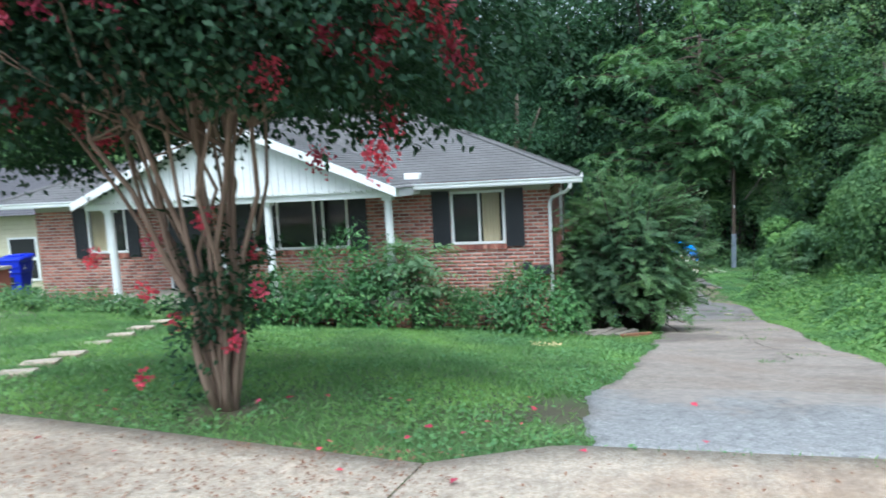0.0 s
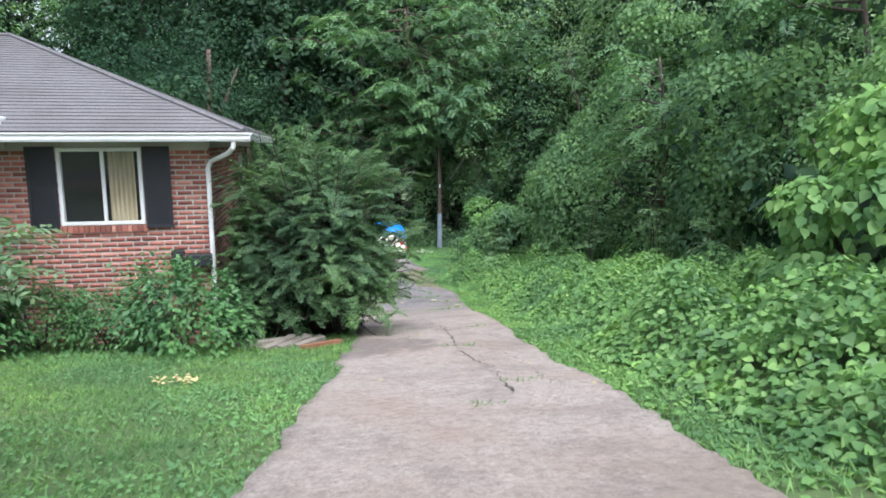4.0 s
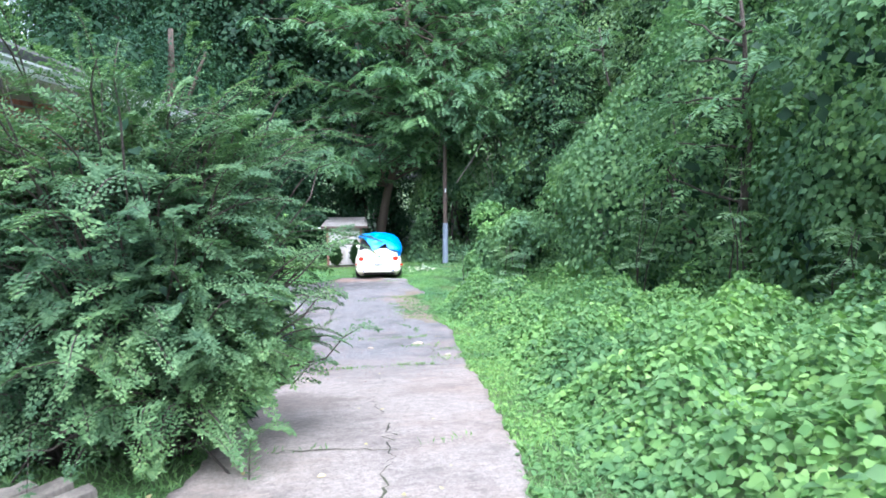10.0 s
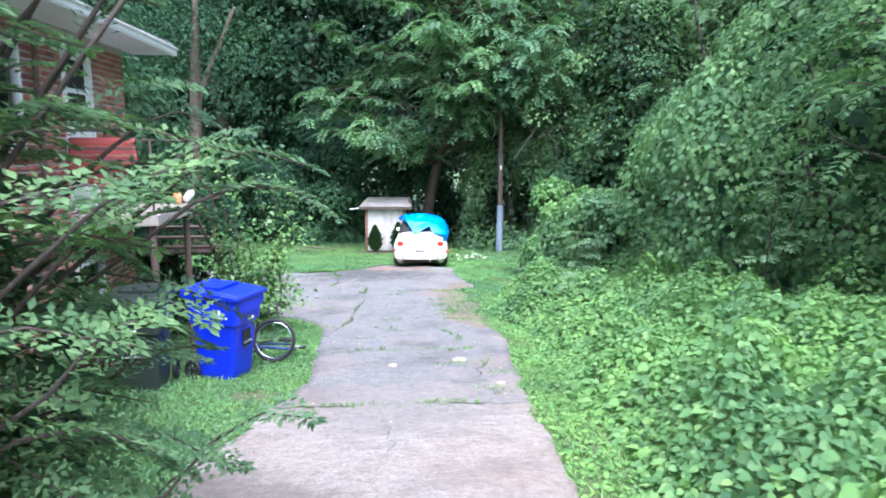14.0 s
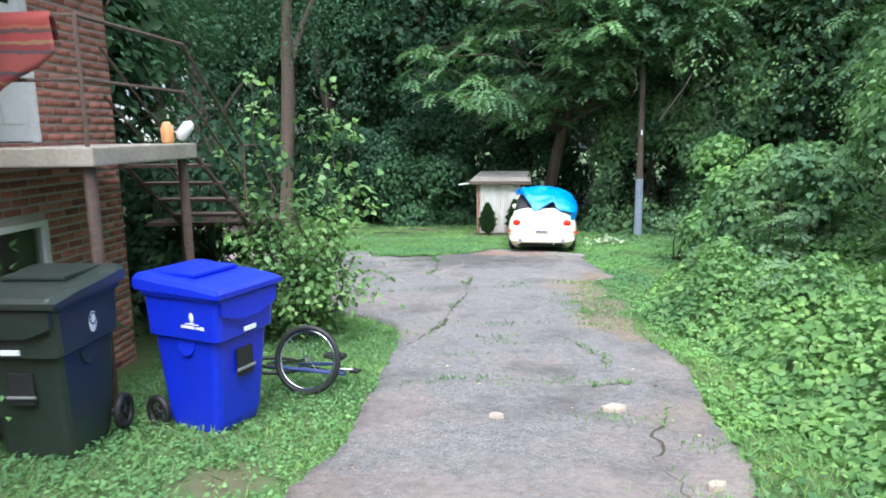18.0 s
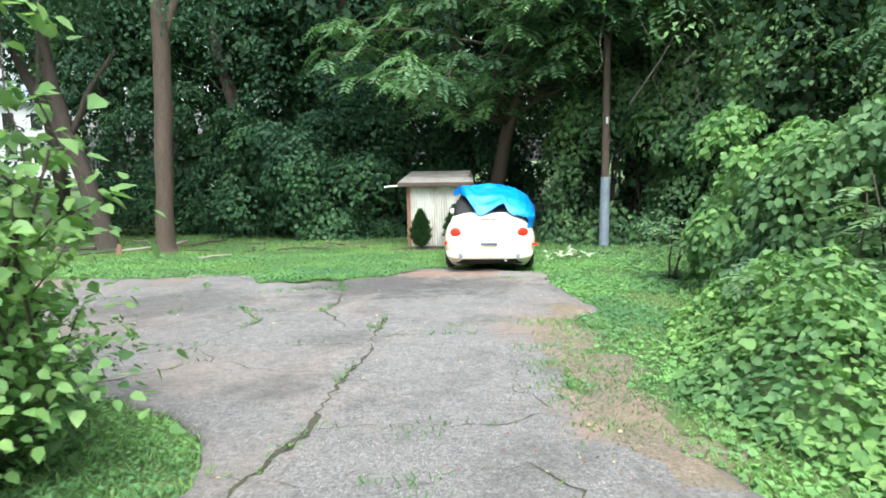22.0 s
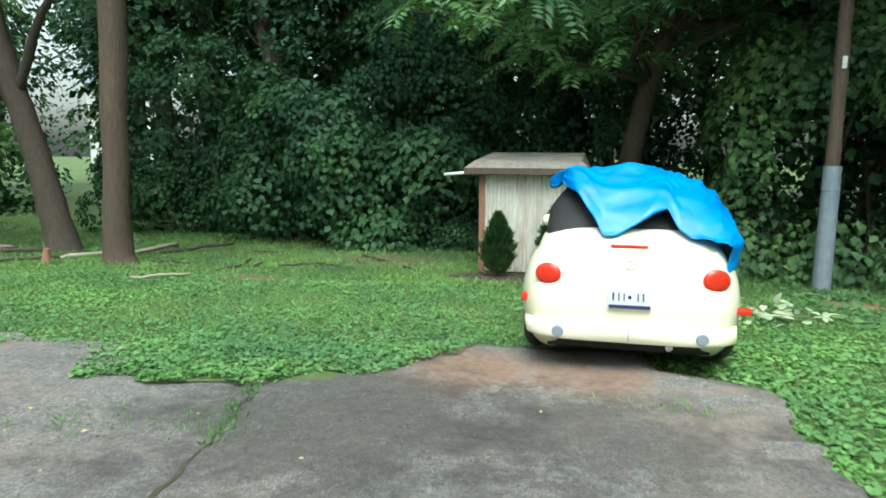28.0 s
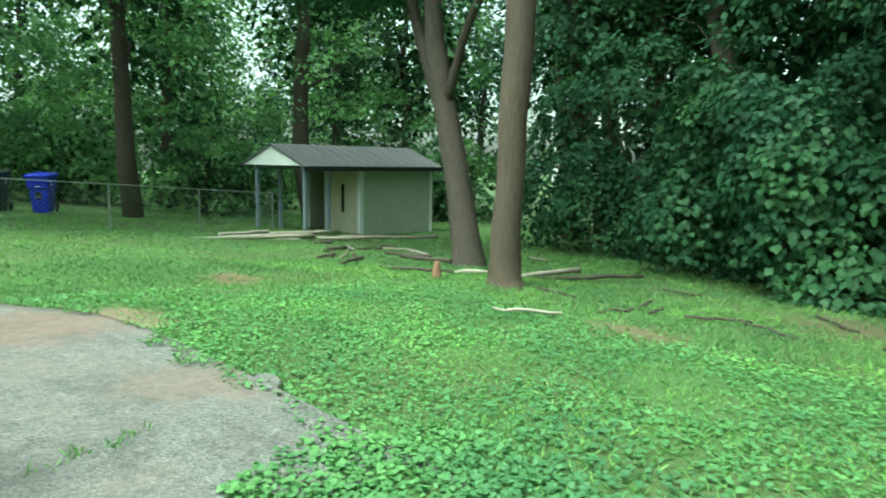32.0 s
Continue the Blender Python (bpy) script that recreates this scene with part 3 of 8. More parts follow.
flat_strip("road_street", [(-80, -9), (80, -9)], [(-80, -2.35), (80, -2.35)], 0.022, M_ROAD, "dark asphalt street beyond the kerb")
flat_strip("pavement_kerb", [(-80, -2.36), (80, -2.36)], [(-80, -2.2), (80, -2.2)], 0.05, M_WALKWAY, "tan concrete kerb along the street")

# ---- the brick house ----
HOUSE = (-1.9, 9.8, 0.0)
TURN = 2.0
house = thing("house", HOUSE, "single-storey red brick house with grey hip roof and white porch", "house", turn=TURN)


def holes_between(a0, a1, z0, z1, holes):
    us = sorted({a0, a1, *[min(max(v, a0), a1) for h in holes for v in h[:2]]})
    zs = sorted({z0, z1, *[min(max(v, z0), z1) for h in holes for v in h[2:4]]})
    for p, q in zip(us, us[1:]):
        for r, s in zip(zs, zs[1:]):
            if not any(h[0] <= (p + q) / 2 <= h[1] and h[2] <= (r + s) / 2 <= h[3] for h in holes):
                yield p, q, r, s


FRONT_HOLES = [(-2.07, -0.95, 0.40, 1.50), (-6.55, -4.32, 0.40, 1.50), (-10.75, -9.72, 0.45, 1.50), (-8.7, -7.75, -0.42, 1.50)]
SIDE_HOLES = [(6.72, 7.55, -0.57, 1.45), (6.68, 7.5, -2.1, -1.22), (4.7, 5.75, 0.2, 1.3)]
front = bmesh.new()
for p, q, r, s in holes_between(-12.15, 0, -2.2, 1.62, FRONT_HOLES):
    box(front, p, q, 0.004, 0.25, r, s)
wall_front = part("wall", front, M_MORTAR, house, "front wall of red brick with pale mortar joints")
side = bmesh.new()
for p, q, r, s in holes_between(0.004, 8.7, -3.2, 1.62, SIDE_HOLES):
    box(side, -0.25, -0.004, p + (0.24 if p < 0.1 else 0), q, r, s)
wall_side = part("wall", side, M_MORTAR, house, "side wall of red brick beside the driveway")
rest = boxed(-12.15, -0.26, 8.45, 8.7, -3.2, 1.62)
box(rest, -12.15, -11.9, 0.26, 8.44, -2.6, 1.62)
part("wall", rest, M_BRICK, house, "plain back walls of red brick")

BRICK_L, BRICK_H, JOINT = 0.2, 0.058, 0.016


def brick_rects(a0, a1, z0, z1, holes):
    out, row, z = [], 0, z0
    while z < z1 - 0.03:
        a = a0 - (BRICK_L / 2 if row % 2 else 0)
        while a < a1 - 0.02:
            p, q = max(a, a0), min(a + BRICK_L, a1)
            for h in holes:
                if z + BRICK_H > h[2] and z < h[3] and q > h[0] and p < h[1]:
                    if p < h[0] - 0.03:
                        q = h[0] - 0.004
                    elif q > h[1] + 0.03:
                        p = h[1] + 0.004
                    else:
                        p = q
            if q - p > 0.03:
                out.append((p, q, z, min(z + BRICK_H, z1)))
            a += BRICK_L + JOINT
        z += BRICK_H + JOINT
        row += 1
    return out


def brick_block(rects, along_x, proud=0.0):
    """Joined bricks: front, top, bottom and end faces with a slightly rounded arris."""
    r = np.array(rects)
    n = len(r)
    g = np.random.default_rng(5)
    d = -g.uniform(0.001, 0.006, n)
    e = 0.004
    def P(a, z, depth):
        return np.stack([a, depth, z], -1) if along_x else np.stack([-depth, a, z], -1)
    back = np.full(n, 0.02)
    v = np.stack([P(r[:, 0], r[:, 2], back), P(r[:, 1], r[:, 2], back), P(r[:, 1], r[:, 3], back), P(r[:, 0], r[:, 3], back),
                  P(r[:, 0] + e, r[:, 2] + e, d), P(r[:, 1] - e, r[:, 2] + e, d), P(r[:, 1] - e, r[:, 3] - e, d), P(r[:, 0] + e, r[:, 3] - e, d)], 1)
    f = np.array([[4, 5, 6, 7], [0, 1, 5, 4], [1, 2, 6, 5], [2, 3, 7, 6], [3, 0, 4, 7]])
    return v.reshape(-1, 3), (np.arange(n)[:, None, None] * 8 + f[None]).reshape(-1, 4)


def brick_island_mat():
    m, n, l, b = shader("brick_red_joined", 0.9)
    geo = n.new("ShaderNodeNewGeometry")
    r = ramp(n, [(0, (0.20, 0.075, 0.06)), (0.4, (0.33, 0.12, 0.088)), (0.8, (0.43, 0.165, 0.12)), (1, (0.50, 0.25, 0.19))])
    l.new(geo.outputs["Random Per Island"], r.inputs["Fac"])
    fine = noise_tex(n, l, 30, 5, 0.7)
    fr = ramp(n, [(0.3, (0.78, 0.78, 0.78)), (0.7, (1.12, 1.12, 1.12))])
    l.new(fine, fr.inputs["Fac"])
    l.new(mix(n, l, 1.0, r.outputs["Color"], fr.outputs["Color"], "MULTIPLY"), b.inputs["Base Color"])
    bump(n, l, b, fine, 0.5, 0.004)
    return m


M_BRICKS = brick_island_mat()
front_rects = brick_rects(-12.15, 0.0, -2.0, 1.5, FRONT_HOLES)
ob = arrays("brickwork", *brick_block(front_rects, True), M_BRICKS, wall_front)
tagged(ob, kind="stuff")
side_rects = brick_rects(0.0, 8.7, -3.0, 1.5, SIDE_HOLES)
near_side = [r for r in side_rects if r[0] > 7.56 and r[2] > -0.6][:300]
picked = set(near_side)
ob = arrays("brickwork", *brick_block([r for r in side_rects if r not in picked], False), M_BRICKS, wall_side)
tagged(ob, kind="stuff")
brick_meshes = {}
for p, q, r, s in near_side:
    key = (round(q - p, 3), round(s - r, 3))
    if key not in brick_meshes:
        v, f = brick_block([(0, q - p, 0, s - r)], False)
        first = arrays("brick", v, f, M_BRICK, wall_side)
        brick_meshes[key] = first.data
        first.location = (0, p, r)
    else:
        o = new("brick", brick_meshes[key])
        o.parent = wall_side
        o.location = (0, p, r)

# main roof in courses of shingles
def roof_plane(bm, e0, e1, r0, r1, courses):
    """A sloping plane between its eave e0-e1 and its ridge r0-r1, in lapped courses."""
    e0, e1, r0, r1 = (Vector(p) for p in (e0, e1, r0, r1))
    up = (e1 - e0).cross(r0 - e0).normalized()
    for k in range(courses):
        a, b = k / courses, (k + 1) / courses
        p, q, r, s = e0.lerp(r0, a) + up * 0.011, e1.lerp(r1, a) + up * 0.011, e1.lerp(r1, b), e0.lerp(r0, b)
        lo = top if k else [bm.verts.new(e0), bm.verts.new(e1)]
        vs = [bm.verts.new(v) for v in (p, q)]
        top = [bm.verts.new(s), bm.verts.new(r)]
        bm.faces.new((vs[0], vs[1], top[1], top[0]))
        bm.faces.new((lo[0], lo[1], vs[1], vs[0]))


EV, RV = 1.72, 3.62
c = [(-12.7, -0.55, EV), (0.55, -0.55, EV), (0.55, 9.25, EV), (-12.7, 9.25, EV)]
r0, r1 = (-8.1, 4.35, RV), (-4.05, 4.35, RV)
for e0, e1, q0, q1 in ((c[0], c[1], r0, r1), (c[1], c[2], r1, r1), (c[2], c[3], r1, r0), (c[3], c[0], r0, r0)):
    slope = bmesh.new()
    roof_plane(slope, e0, e1, q0, q1, 34)
    part("roof_slope", slope, M_ROOF, house, "roof slope of weathered grey asphalt shingles")
caps = bmesh.new()
for a, b in ((c[1], r1), (c[2], r1), (c[0], r0), (c[3], r0), (r0, r1)):
    tube(caps, [Vector(a) + Vector((0, 0, 0.012)), Vector(b) + Vector((0, 0, 0.012))], 0.05, 6)
part("ridge_cap", caps, M_ROOF, house)
soffit = boxed(-12.7, 0.5, -0.5, 0.0, EV - 0.13, EV - 0.11)
box(soffit, 0.0, 0.5, 0.001, 9.2, EV - 0.13, EV - 0.11)
part("soffit", soffit, M_WHITE, house)


def gutter(a, b, out):
    """A white gutter trough with a rolled lip between two points; out is the way it faces."""
    bm = bmesh.new()
    a, b, o = Vector(a), Vector(b), Vector(out)
    prof = [(0, 0.12), (0, 0), (0.07, 0), (0.085, 0.03), (0.085, 0.075), (0.11, 0.10), (0.11, 0.12), (0.10, 0.12), (0.075, 0.08), (0.06, 0.02), (0.012, 0.02), (0.012, 0.12)]
    ra, rb = ([bm.verts.new(p + o * u + Vector((0, 0, w))) for u, w in prof] for p in (a, b))
    for k in range(len(prof)):
        j = (k + 1) % len(prof)
        bm.faces.new((ra[k], ra[j], rb[j], rb[k]))
    bm.faces.new(ra[::-1])
    bm.faces.new(rb)
    return bm


part("gutter", gutter((-2.75, -0.53, EV - 0.135), (0.62, -0.53, EV - 0.135), (0, -1, 0)), M_WHITE, house, "white metal gutter")
part("gutter", gutter((-12.8, -0.53, EV - 0.135), (-9.2, -0.53, EV - 0.135), (0, -1, 0)), M_WHITE, house, "white metal gutter")
part("gutter", gutter((0.53, -0.5, EV - 0.135), (0.53, 9.3, EV - 0.135), (1, 0, 0)), M_WHITE, house, "white metal gutter")
part("downspout", tubed([(0.4, -0.56, EV - 0.13), (0.38, -0.55, EV - 0.22), (0.3, -0.42, EV - 0.30), (0.02, -0.09, EV - 0.42), (-0.03, -0.06, EV - 0.52), (-0.03, -0.055, -1.35), (0.02, -0.16, -1.5)], 0.036, 8), M_WHITE, house, "white downspout at the corner")
chim = boxed(-5.3, -4.65, 4.45, 5.1, 2.8, 4.12)
box(chim, -5.36, -4.59, 4.39, 5.16, 4.12, 4.26)
part("chimney", chim, surface("sooty_brick", (0.07, 0.03, 0.025), (0.17, 0.062, 0.048), (0.035, 0.026, 0.024), big=1.6, small=14, relief=0.6, bigamt=0.8), house, "short sooty brick chimney")
part("roof_vent", boxed(-2.95, -2.62, -0.35, -0.05, 1.76, 1.93, bevel=0.03), M_WHITE, house)

M_GLASS = bpy.data.materials.new("window_glass")
M_GLASS.use_nodes = True
gb = M_GLASS.node_tree.nodes["Principled BSDF"]
gb.inputs["Base Color"].default_value = (0.9, 0.93, 0.92, 1)
gb.inputs["Roughness"].default_value = 0.02
gb.inputs["Transmission Weight"].default_value = 1.0
gb.inputs["IOR"].default_value = 1.3


def window(name, hole, on_side, parent, bars, curtains=(), sill=True, label=""):
    """A white sliding window in a wall: frame, mullions, panes, sill, curtains and a dark panel painted as the unlit
    room behind.
    """
    a, b, z0, z1 = hole
    def B(bm, p, q, d0, d1, r, s):
        return box(bm, p, q, d0, d1, r, s, 0.004) if not on_side else box(bm, -d1, -d0, p, q, r, s, 0.004)
    # no room behind: its gloom is the colour of this panel
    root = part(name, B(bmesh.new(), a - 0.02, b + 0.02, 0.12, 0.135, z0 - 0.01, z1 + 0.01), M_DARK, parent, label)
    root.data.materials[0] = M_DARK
    fr = bmesh.new()
    w = 0.05
    for p, q, r, s in ((a, a + w, z0, z1), (b - w, b, z0, z1), (a + w, b - w, z0, z0 + w), (a + w, b - w, z1 - w, z1)):
        B(fr, p, q, -0.025, 0.06, r, s)
    part("window_frame", fr, M_WHITE, root)
    for m in bars:
        part("mullion", B(bmesh.new(), m - 0.022, m + 0.022, -0.01, 0.045, z0 + w, z1 - w), M_WHITE, root)
    edges = [a + w, *bars, b - w]
    for p, q in zip(edges, edges[1:]):
        pane = part("pane", B(bmesh.new(), p + 0.015, q - 0.015, 0.012, 0.018, z0 + w, z1 - w), M_GLASS, root)
        pane.visible_shadow = False
    for p, q in curtains:
        bm = bmesh.new()
        cols = []
        for k in range(41):
            u = p + (q - p) * k / 40
            d = 0.075 + 0.02 * math.sin(k * 0.9)
            cols.append([bm.verts.new((u, d, z) if not on_side else (-d, u, z)) for z in (z0 + 0.04, z1 - 0.04)])
        for c0, c1 in zip(cols, cols[1:]):
            bm.faces.new((c0[0], c1[0], c1[1], c0[1]))
        part("curtain", bm, M_CURTAIN, root, "beige hanging curtain")
    if sill:
        sl = bmesh.new()
        k = a - 0.06
        while k < b + 0.02:
            B(sl, k, min(k + 0.062, b + 0.06), -0.035, 0.05, z0 - 0.11, z0 - 0.012)
            k += 0.072
        tagged(part("window_sill", sl, M_BRICKS, root, "sill of bricks on edge"), kind="stuff")
    return root


window("window", FRONT_HOLES[0], False, house, [-1.48], [(-1.42, -1.06)], label="white sliding window with a beige curtain")
window("window", FRONT_HOLES[1], False, house, [-5.95, -5.1, -4.9], label="wide white picture window, dark inside")
window("window", FRONT_HOLES[2], False, house, [-10.25], [(-10.7, -10.3)], label="white window with pale blind")
window("window", SIDE_HOLES[1], True, house, [], sill=False, label="white-framed basement window")
window("window", SIDE_HOLES[2], True, house, [5.2], label="white side window")


def shutter(a, b, z0, z1):
    root = part("shutter", boxed(a, b, -0.028, -0.008, z0, z1, bevel=0.003), M_SHUTTER, house, "black louvred shutter")
    bm = bmesh.new()
    for p, q, r, s in ((a, a + 0.04, z0, z1), (b - 0.04, b, z0, z1), (a + 0.04, b - 0.04, z0, z0 + 0.06), (a + 0.04, b - 0.04, z1 - 0.06, z1), (a + 0.04, b - 0.04, (z0 + z1) / 2 - 0.03, (z0 + z1) / 2 + 0.03)):
        box(bm, p, q, -0.045, -0.028, r, s)
    z = z0 + 0.08
    while z < z1 - 0.08:
        box(bm, a + 0.04, b - 0.04, -0.038, -0.028, z, z + 0.012)
        z += 0.03
    part("louvre", bm, M_SHUTTER, root)


for a, b in ((-2.46, -2.09), (-0.93, -0.56), (-4.29, -3.9), (-6.97, -6.58), (-11.1, -10.77), (-9.7, -9.4)):
    shutter(a, b, 0.34, 1.52)

for nm, hole, on_side, lb in (("door", FRONT_HOLES[3], False, "dark front door behind the porch"), ("door", SIDE_HOLES[0], True, "white panelled side door above the concrete landing")):
    a, b, z0, z1 = hole
    mat = M_SHUTTER if not on_side else M_WHITE
    def D(bm, p, q, d0, d1, r, s, bv=0.006):
        return box(bm, p, q, d0, d1, r, s, bv) if not on_side else box(bm, -d1, -d0, p, q, r, s, bv)
    d = part(nm, D(bmesh.new(), a + 0.05, b - 0.05, 0.02, 0.06, z0 + 0.01, z1 - 0.05), mat, house, lb)
    fr = bmesh.new()
    for p, q, r, s in ((a, a + 0.05, z0, z1), (b - 0.05, b, z0, z1), (a + 0.05, b - 0.05, z1 - 0.05, z1)):
        D(fr, p, q, -0.02, 0.08, r, s)
    part("door_frame", fr, M_WHITE, d)
    m = (a + b) / 2
    if on_side:
        for k, (r, s) in enumerate(((0.52, 0.86), (0.92, 1.26))):
            part("pane", D(bmesh.new(), a + 0.17, b - 0.17, 0.012, 0.019, r, s, 0.002), M_DARK, d, "small dark door pane")
    for r, s in ((z0 + 0.15, z0 + 0.75),):
        for p, q in ((a + 0.12, m - 0.03), (m + 0.03, b - 0.12)):
            part("door_panel", D(bmesh.new(), p, q, 0.012, 0.02, r, s, 0.004), mat, d)
    part("door_handle", disc(bmesh.new(), (-0.0, a + 0.12, z0 + 0.95) if on_side else (a + 0.12, 0.0, z0 + 0.95), (1, 0, 0) if on_side else (0, -1, 0), 0.028, 0.05, 12, 0.006), M_CHROME, d)

# porch: slab, posts, gable roof
porch = thing("porch", HOUSE, "white gabled front porch on round posts over a brick-faced slab", "porch", turn=TURN)
part("slab", boxed(-9.4, -2.6, -1.75, -0.04, -0.56, -0.43, bevel=0.01), M_SLAB, porch)
pr = brick_rects(-9.4, -2.6, -1.5, -0.56, [])
v, f = brick_block(pr, True)
arrays("brickwork", v + [0, -1.7, 0], f, M_BRICKS, porch)
part("base", boxed(-9.39, -2.61, -1.68, -0.06, -1.9, -0.57), M_MORTAR, porch)
for u in (-8.95, -5.42, -2.97):
    p = part("post", tubed([(u, -1.5, -0.43), (u, -1.5, 1.5)], [0.085, 0.07], 14), M_WHITE, porch, "white round porch post")
    part("capital", boxed(u - 0.1, u + 0.1, -1.6, -1.4, 1.44, 1.5, bevel=0.01), M_WHITE, p)
    part("plinth", boxed(u - 0.11, u + 0.11, -1.61, -1.39, -0.43, -0.37, bevel=0.01), M_WHITE, p)
gx0, gx1, gxm, gz0, gzm = -9.35, -2.75, -6.05, 1.66, 3.1
groof = bmesh.new()
roof_plane(groof, (gx1 + 0.08, -2.0, gz0), (gx1 + 0.08, 0.6, gz0), (gxm, -2.0, gzm), (gxm, 3.0, gzm), 24)
roof_plane(groof, (gx0 - 0.08, 0.6, gz0), (gx0 - 0.08, -2.0, gz0), (gxm, 3.0, gzm), (gxm, -2.0, gzm), 24)
part("roof", groof, M_ROOF, porch, "grey shingled porch roof")
n_b = 46
for k in range(n_b):
    a, b = gx0 + (gx1 - gx0) * k / n_b, gx0 + (gx1 - gx0) * (k + 0.94) / n_b
    h = gzm - (gzm - gz0) * max(abs(a - gxm), abs(b - gxm)) / (gx1 - gxm) - 0.03
    if h > gz0 + 0.01:
        part("gable_board", boxed(a, b, -1.72, -1.69, gz0 - 0.02, h), M_WHITE, porch)
part("gable_back", boxed(gx0 + 0.1, gx1 - 0.1, -1.685, -1.66, gz0 - 0.02, gz0 + 0.1), M_WHITE, porch)
for sg in (-1, 1):
    rk = bmesh.new()
    e = gx1 + 0.08 if sg > 0 else gx0 - 0.08
    for y in (-2.02,):
        v = [rk.verts.new(q) for q in ((e, y, gz0 - 0.14), (gxm, y, gzm - 0.14), (gxm, y, gzm + 0.02), (e, y, gz0 + 0.02), (e, y + 0.05, gz0 - 0.14), (gxm, y + 0.05, gzm - 0.14), (gxm, y + 0.05, gzm + 0.02), (e, y + 0.05, gz0 + 0.02))]
        for q in ((0, 1, 2, 3), (7, 6, 5, 4), (0, 4, 5, 1), (3, 2, 6, 7), (1, 5, 6, 2), (0, 3, 7, 4)):
            rk.faces.new([v[i] for i in q])
    part("rake_board", rk, M_WHITE, porch)
part("beam", boxed(gx0 - 0.05, gx1 + 0.05, -1.66, -1.36, 1.5, 1.68, bevel=0.01), M_WHITE, porch)
part("beam", boxed(gx1 - 0.2, gx1 + 0.05, -1.35, -0.02, 1.5, 1.68), M_WHITE, porch)
for k in range(62):
    part("dentil", boxed(gx0 + 0.105 * k, gx0 + 0.105 * k + 0.06, -1.745, -1.665, 1.62, 1.675), M_WHITE, porch)
part("ceiling_board", boxed(gx0, gx1, -1.66, -0.02, 1.69, 1.71), M_WHITE, porch)

# ---- concrete landing by the side door ----
landing = thing("landing", (-2.1, 16.45, gz(-2.1, 16.45)), "concrete landing on rusty pipe posts at the side door", "landing", turn=TURN)
LZ = -0.6 - gz(-2.1, 16.45)
part("slab", boxed(-0.05, 0.98, 0.0, 1.68, LZ - 0.14, LZ, bevel=0.015), M_SLAB, landing, "stained concrete slab")
for y in (0.1, 1.56):
    part("post", tubed([(0.88, y, -0.15), (0.88, y, LZ - 0.14)], 0.045, 10), M_RUST, landing, "rusty pipe post")
RH = 0.9
rail = bmesh.new()
tube(rail, [(0.93, 0.03, LZ - 0.02), (0.93, 0.03, LZ + RH)], 0.016, 6)
for h in (RH, RH * 0.52):
    tube(rail, [(0.0, 0.03, LZ + h), (0.93, 0.03, LZ + h), (0.93, 1.64, LZ + h)], 0.014, 6)
part("railing", rail, M_RUST, landing, "thin rusty iron railing")
stair = bmesh.new()
for x in (0.12, 0.92):
    tube(stair, [(x, 1.7, LZ - 0.08), (x, 3.0, LZ - 0.95)], 0.025, 6)
    tube(stair, [(x, 1.66, LZ + RH), (x, 3.0, LZ - 0.05)], 0.014, 6)
    tube(stair, [(x, 1.66, LZ + RH * 0.5), (x, 3.0, LZ - 0.45)], 0.012, 6)
    for y in (3.0, 3.9):
        tube(stair, [(x, y, -0.6), (x, y, LZ - 0.05)], 0.016, 6)
    tube(stair, [(x, 3.0, LZ - 0.05), (x, 3.9, LZ - 0.05)], 0.014, 6)
    tube(stair, [(x, 3.0, LZ - 1.5), (x, 3.9, LZ - 1.0)], 0.01, 5)
    tube(stair, [(x, 3.9, LZ - 1.5), (x, 3.0, LZ - 1.0)], 0.01, 5)
part("stair_frame", stair, M_RUST, landing, "rusty iron stair frame")
for k in range(4):
    part("step", boxed(0.1, 0.94, 1.85 + 0.3 * k, 2.08 + 0.3 * k, LZ - 0.24 - 0.2 * k, LZ - 0.21 - 0.2 * k), M_RUST, landing)
part("lower_landing", boxed(-0.3, 1.15, 3.0, 4.0, LZ - 0.98, LZ - 0.94), M_RUST, landing, "rusty plate landing")

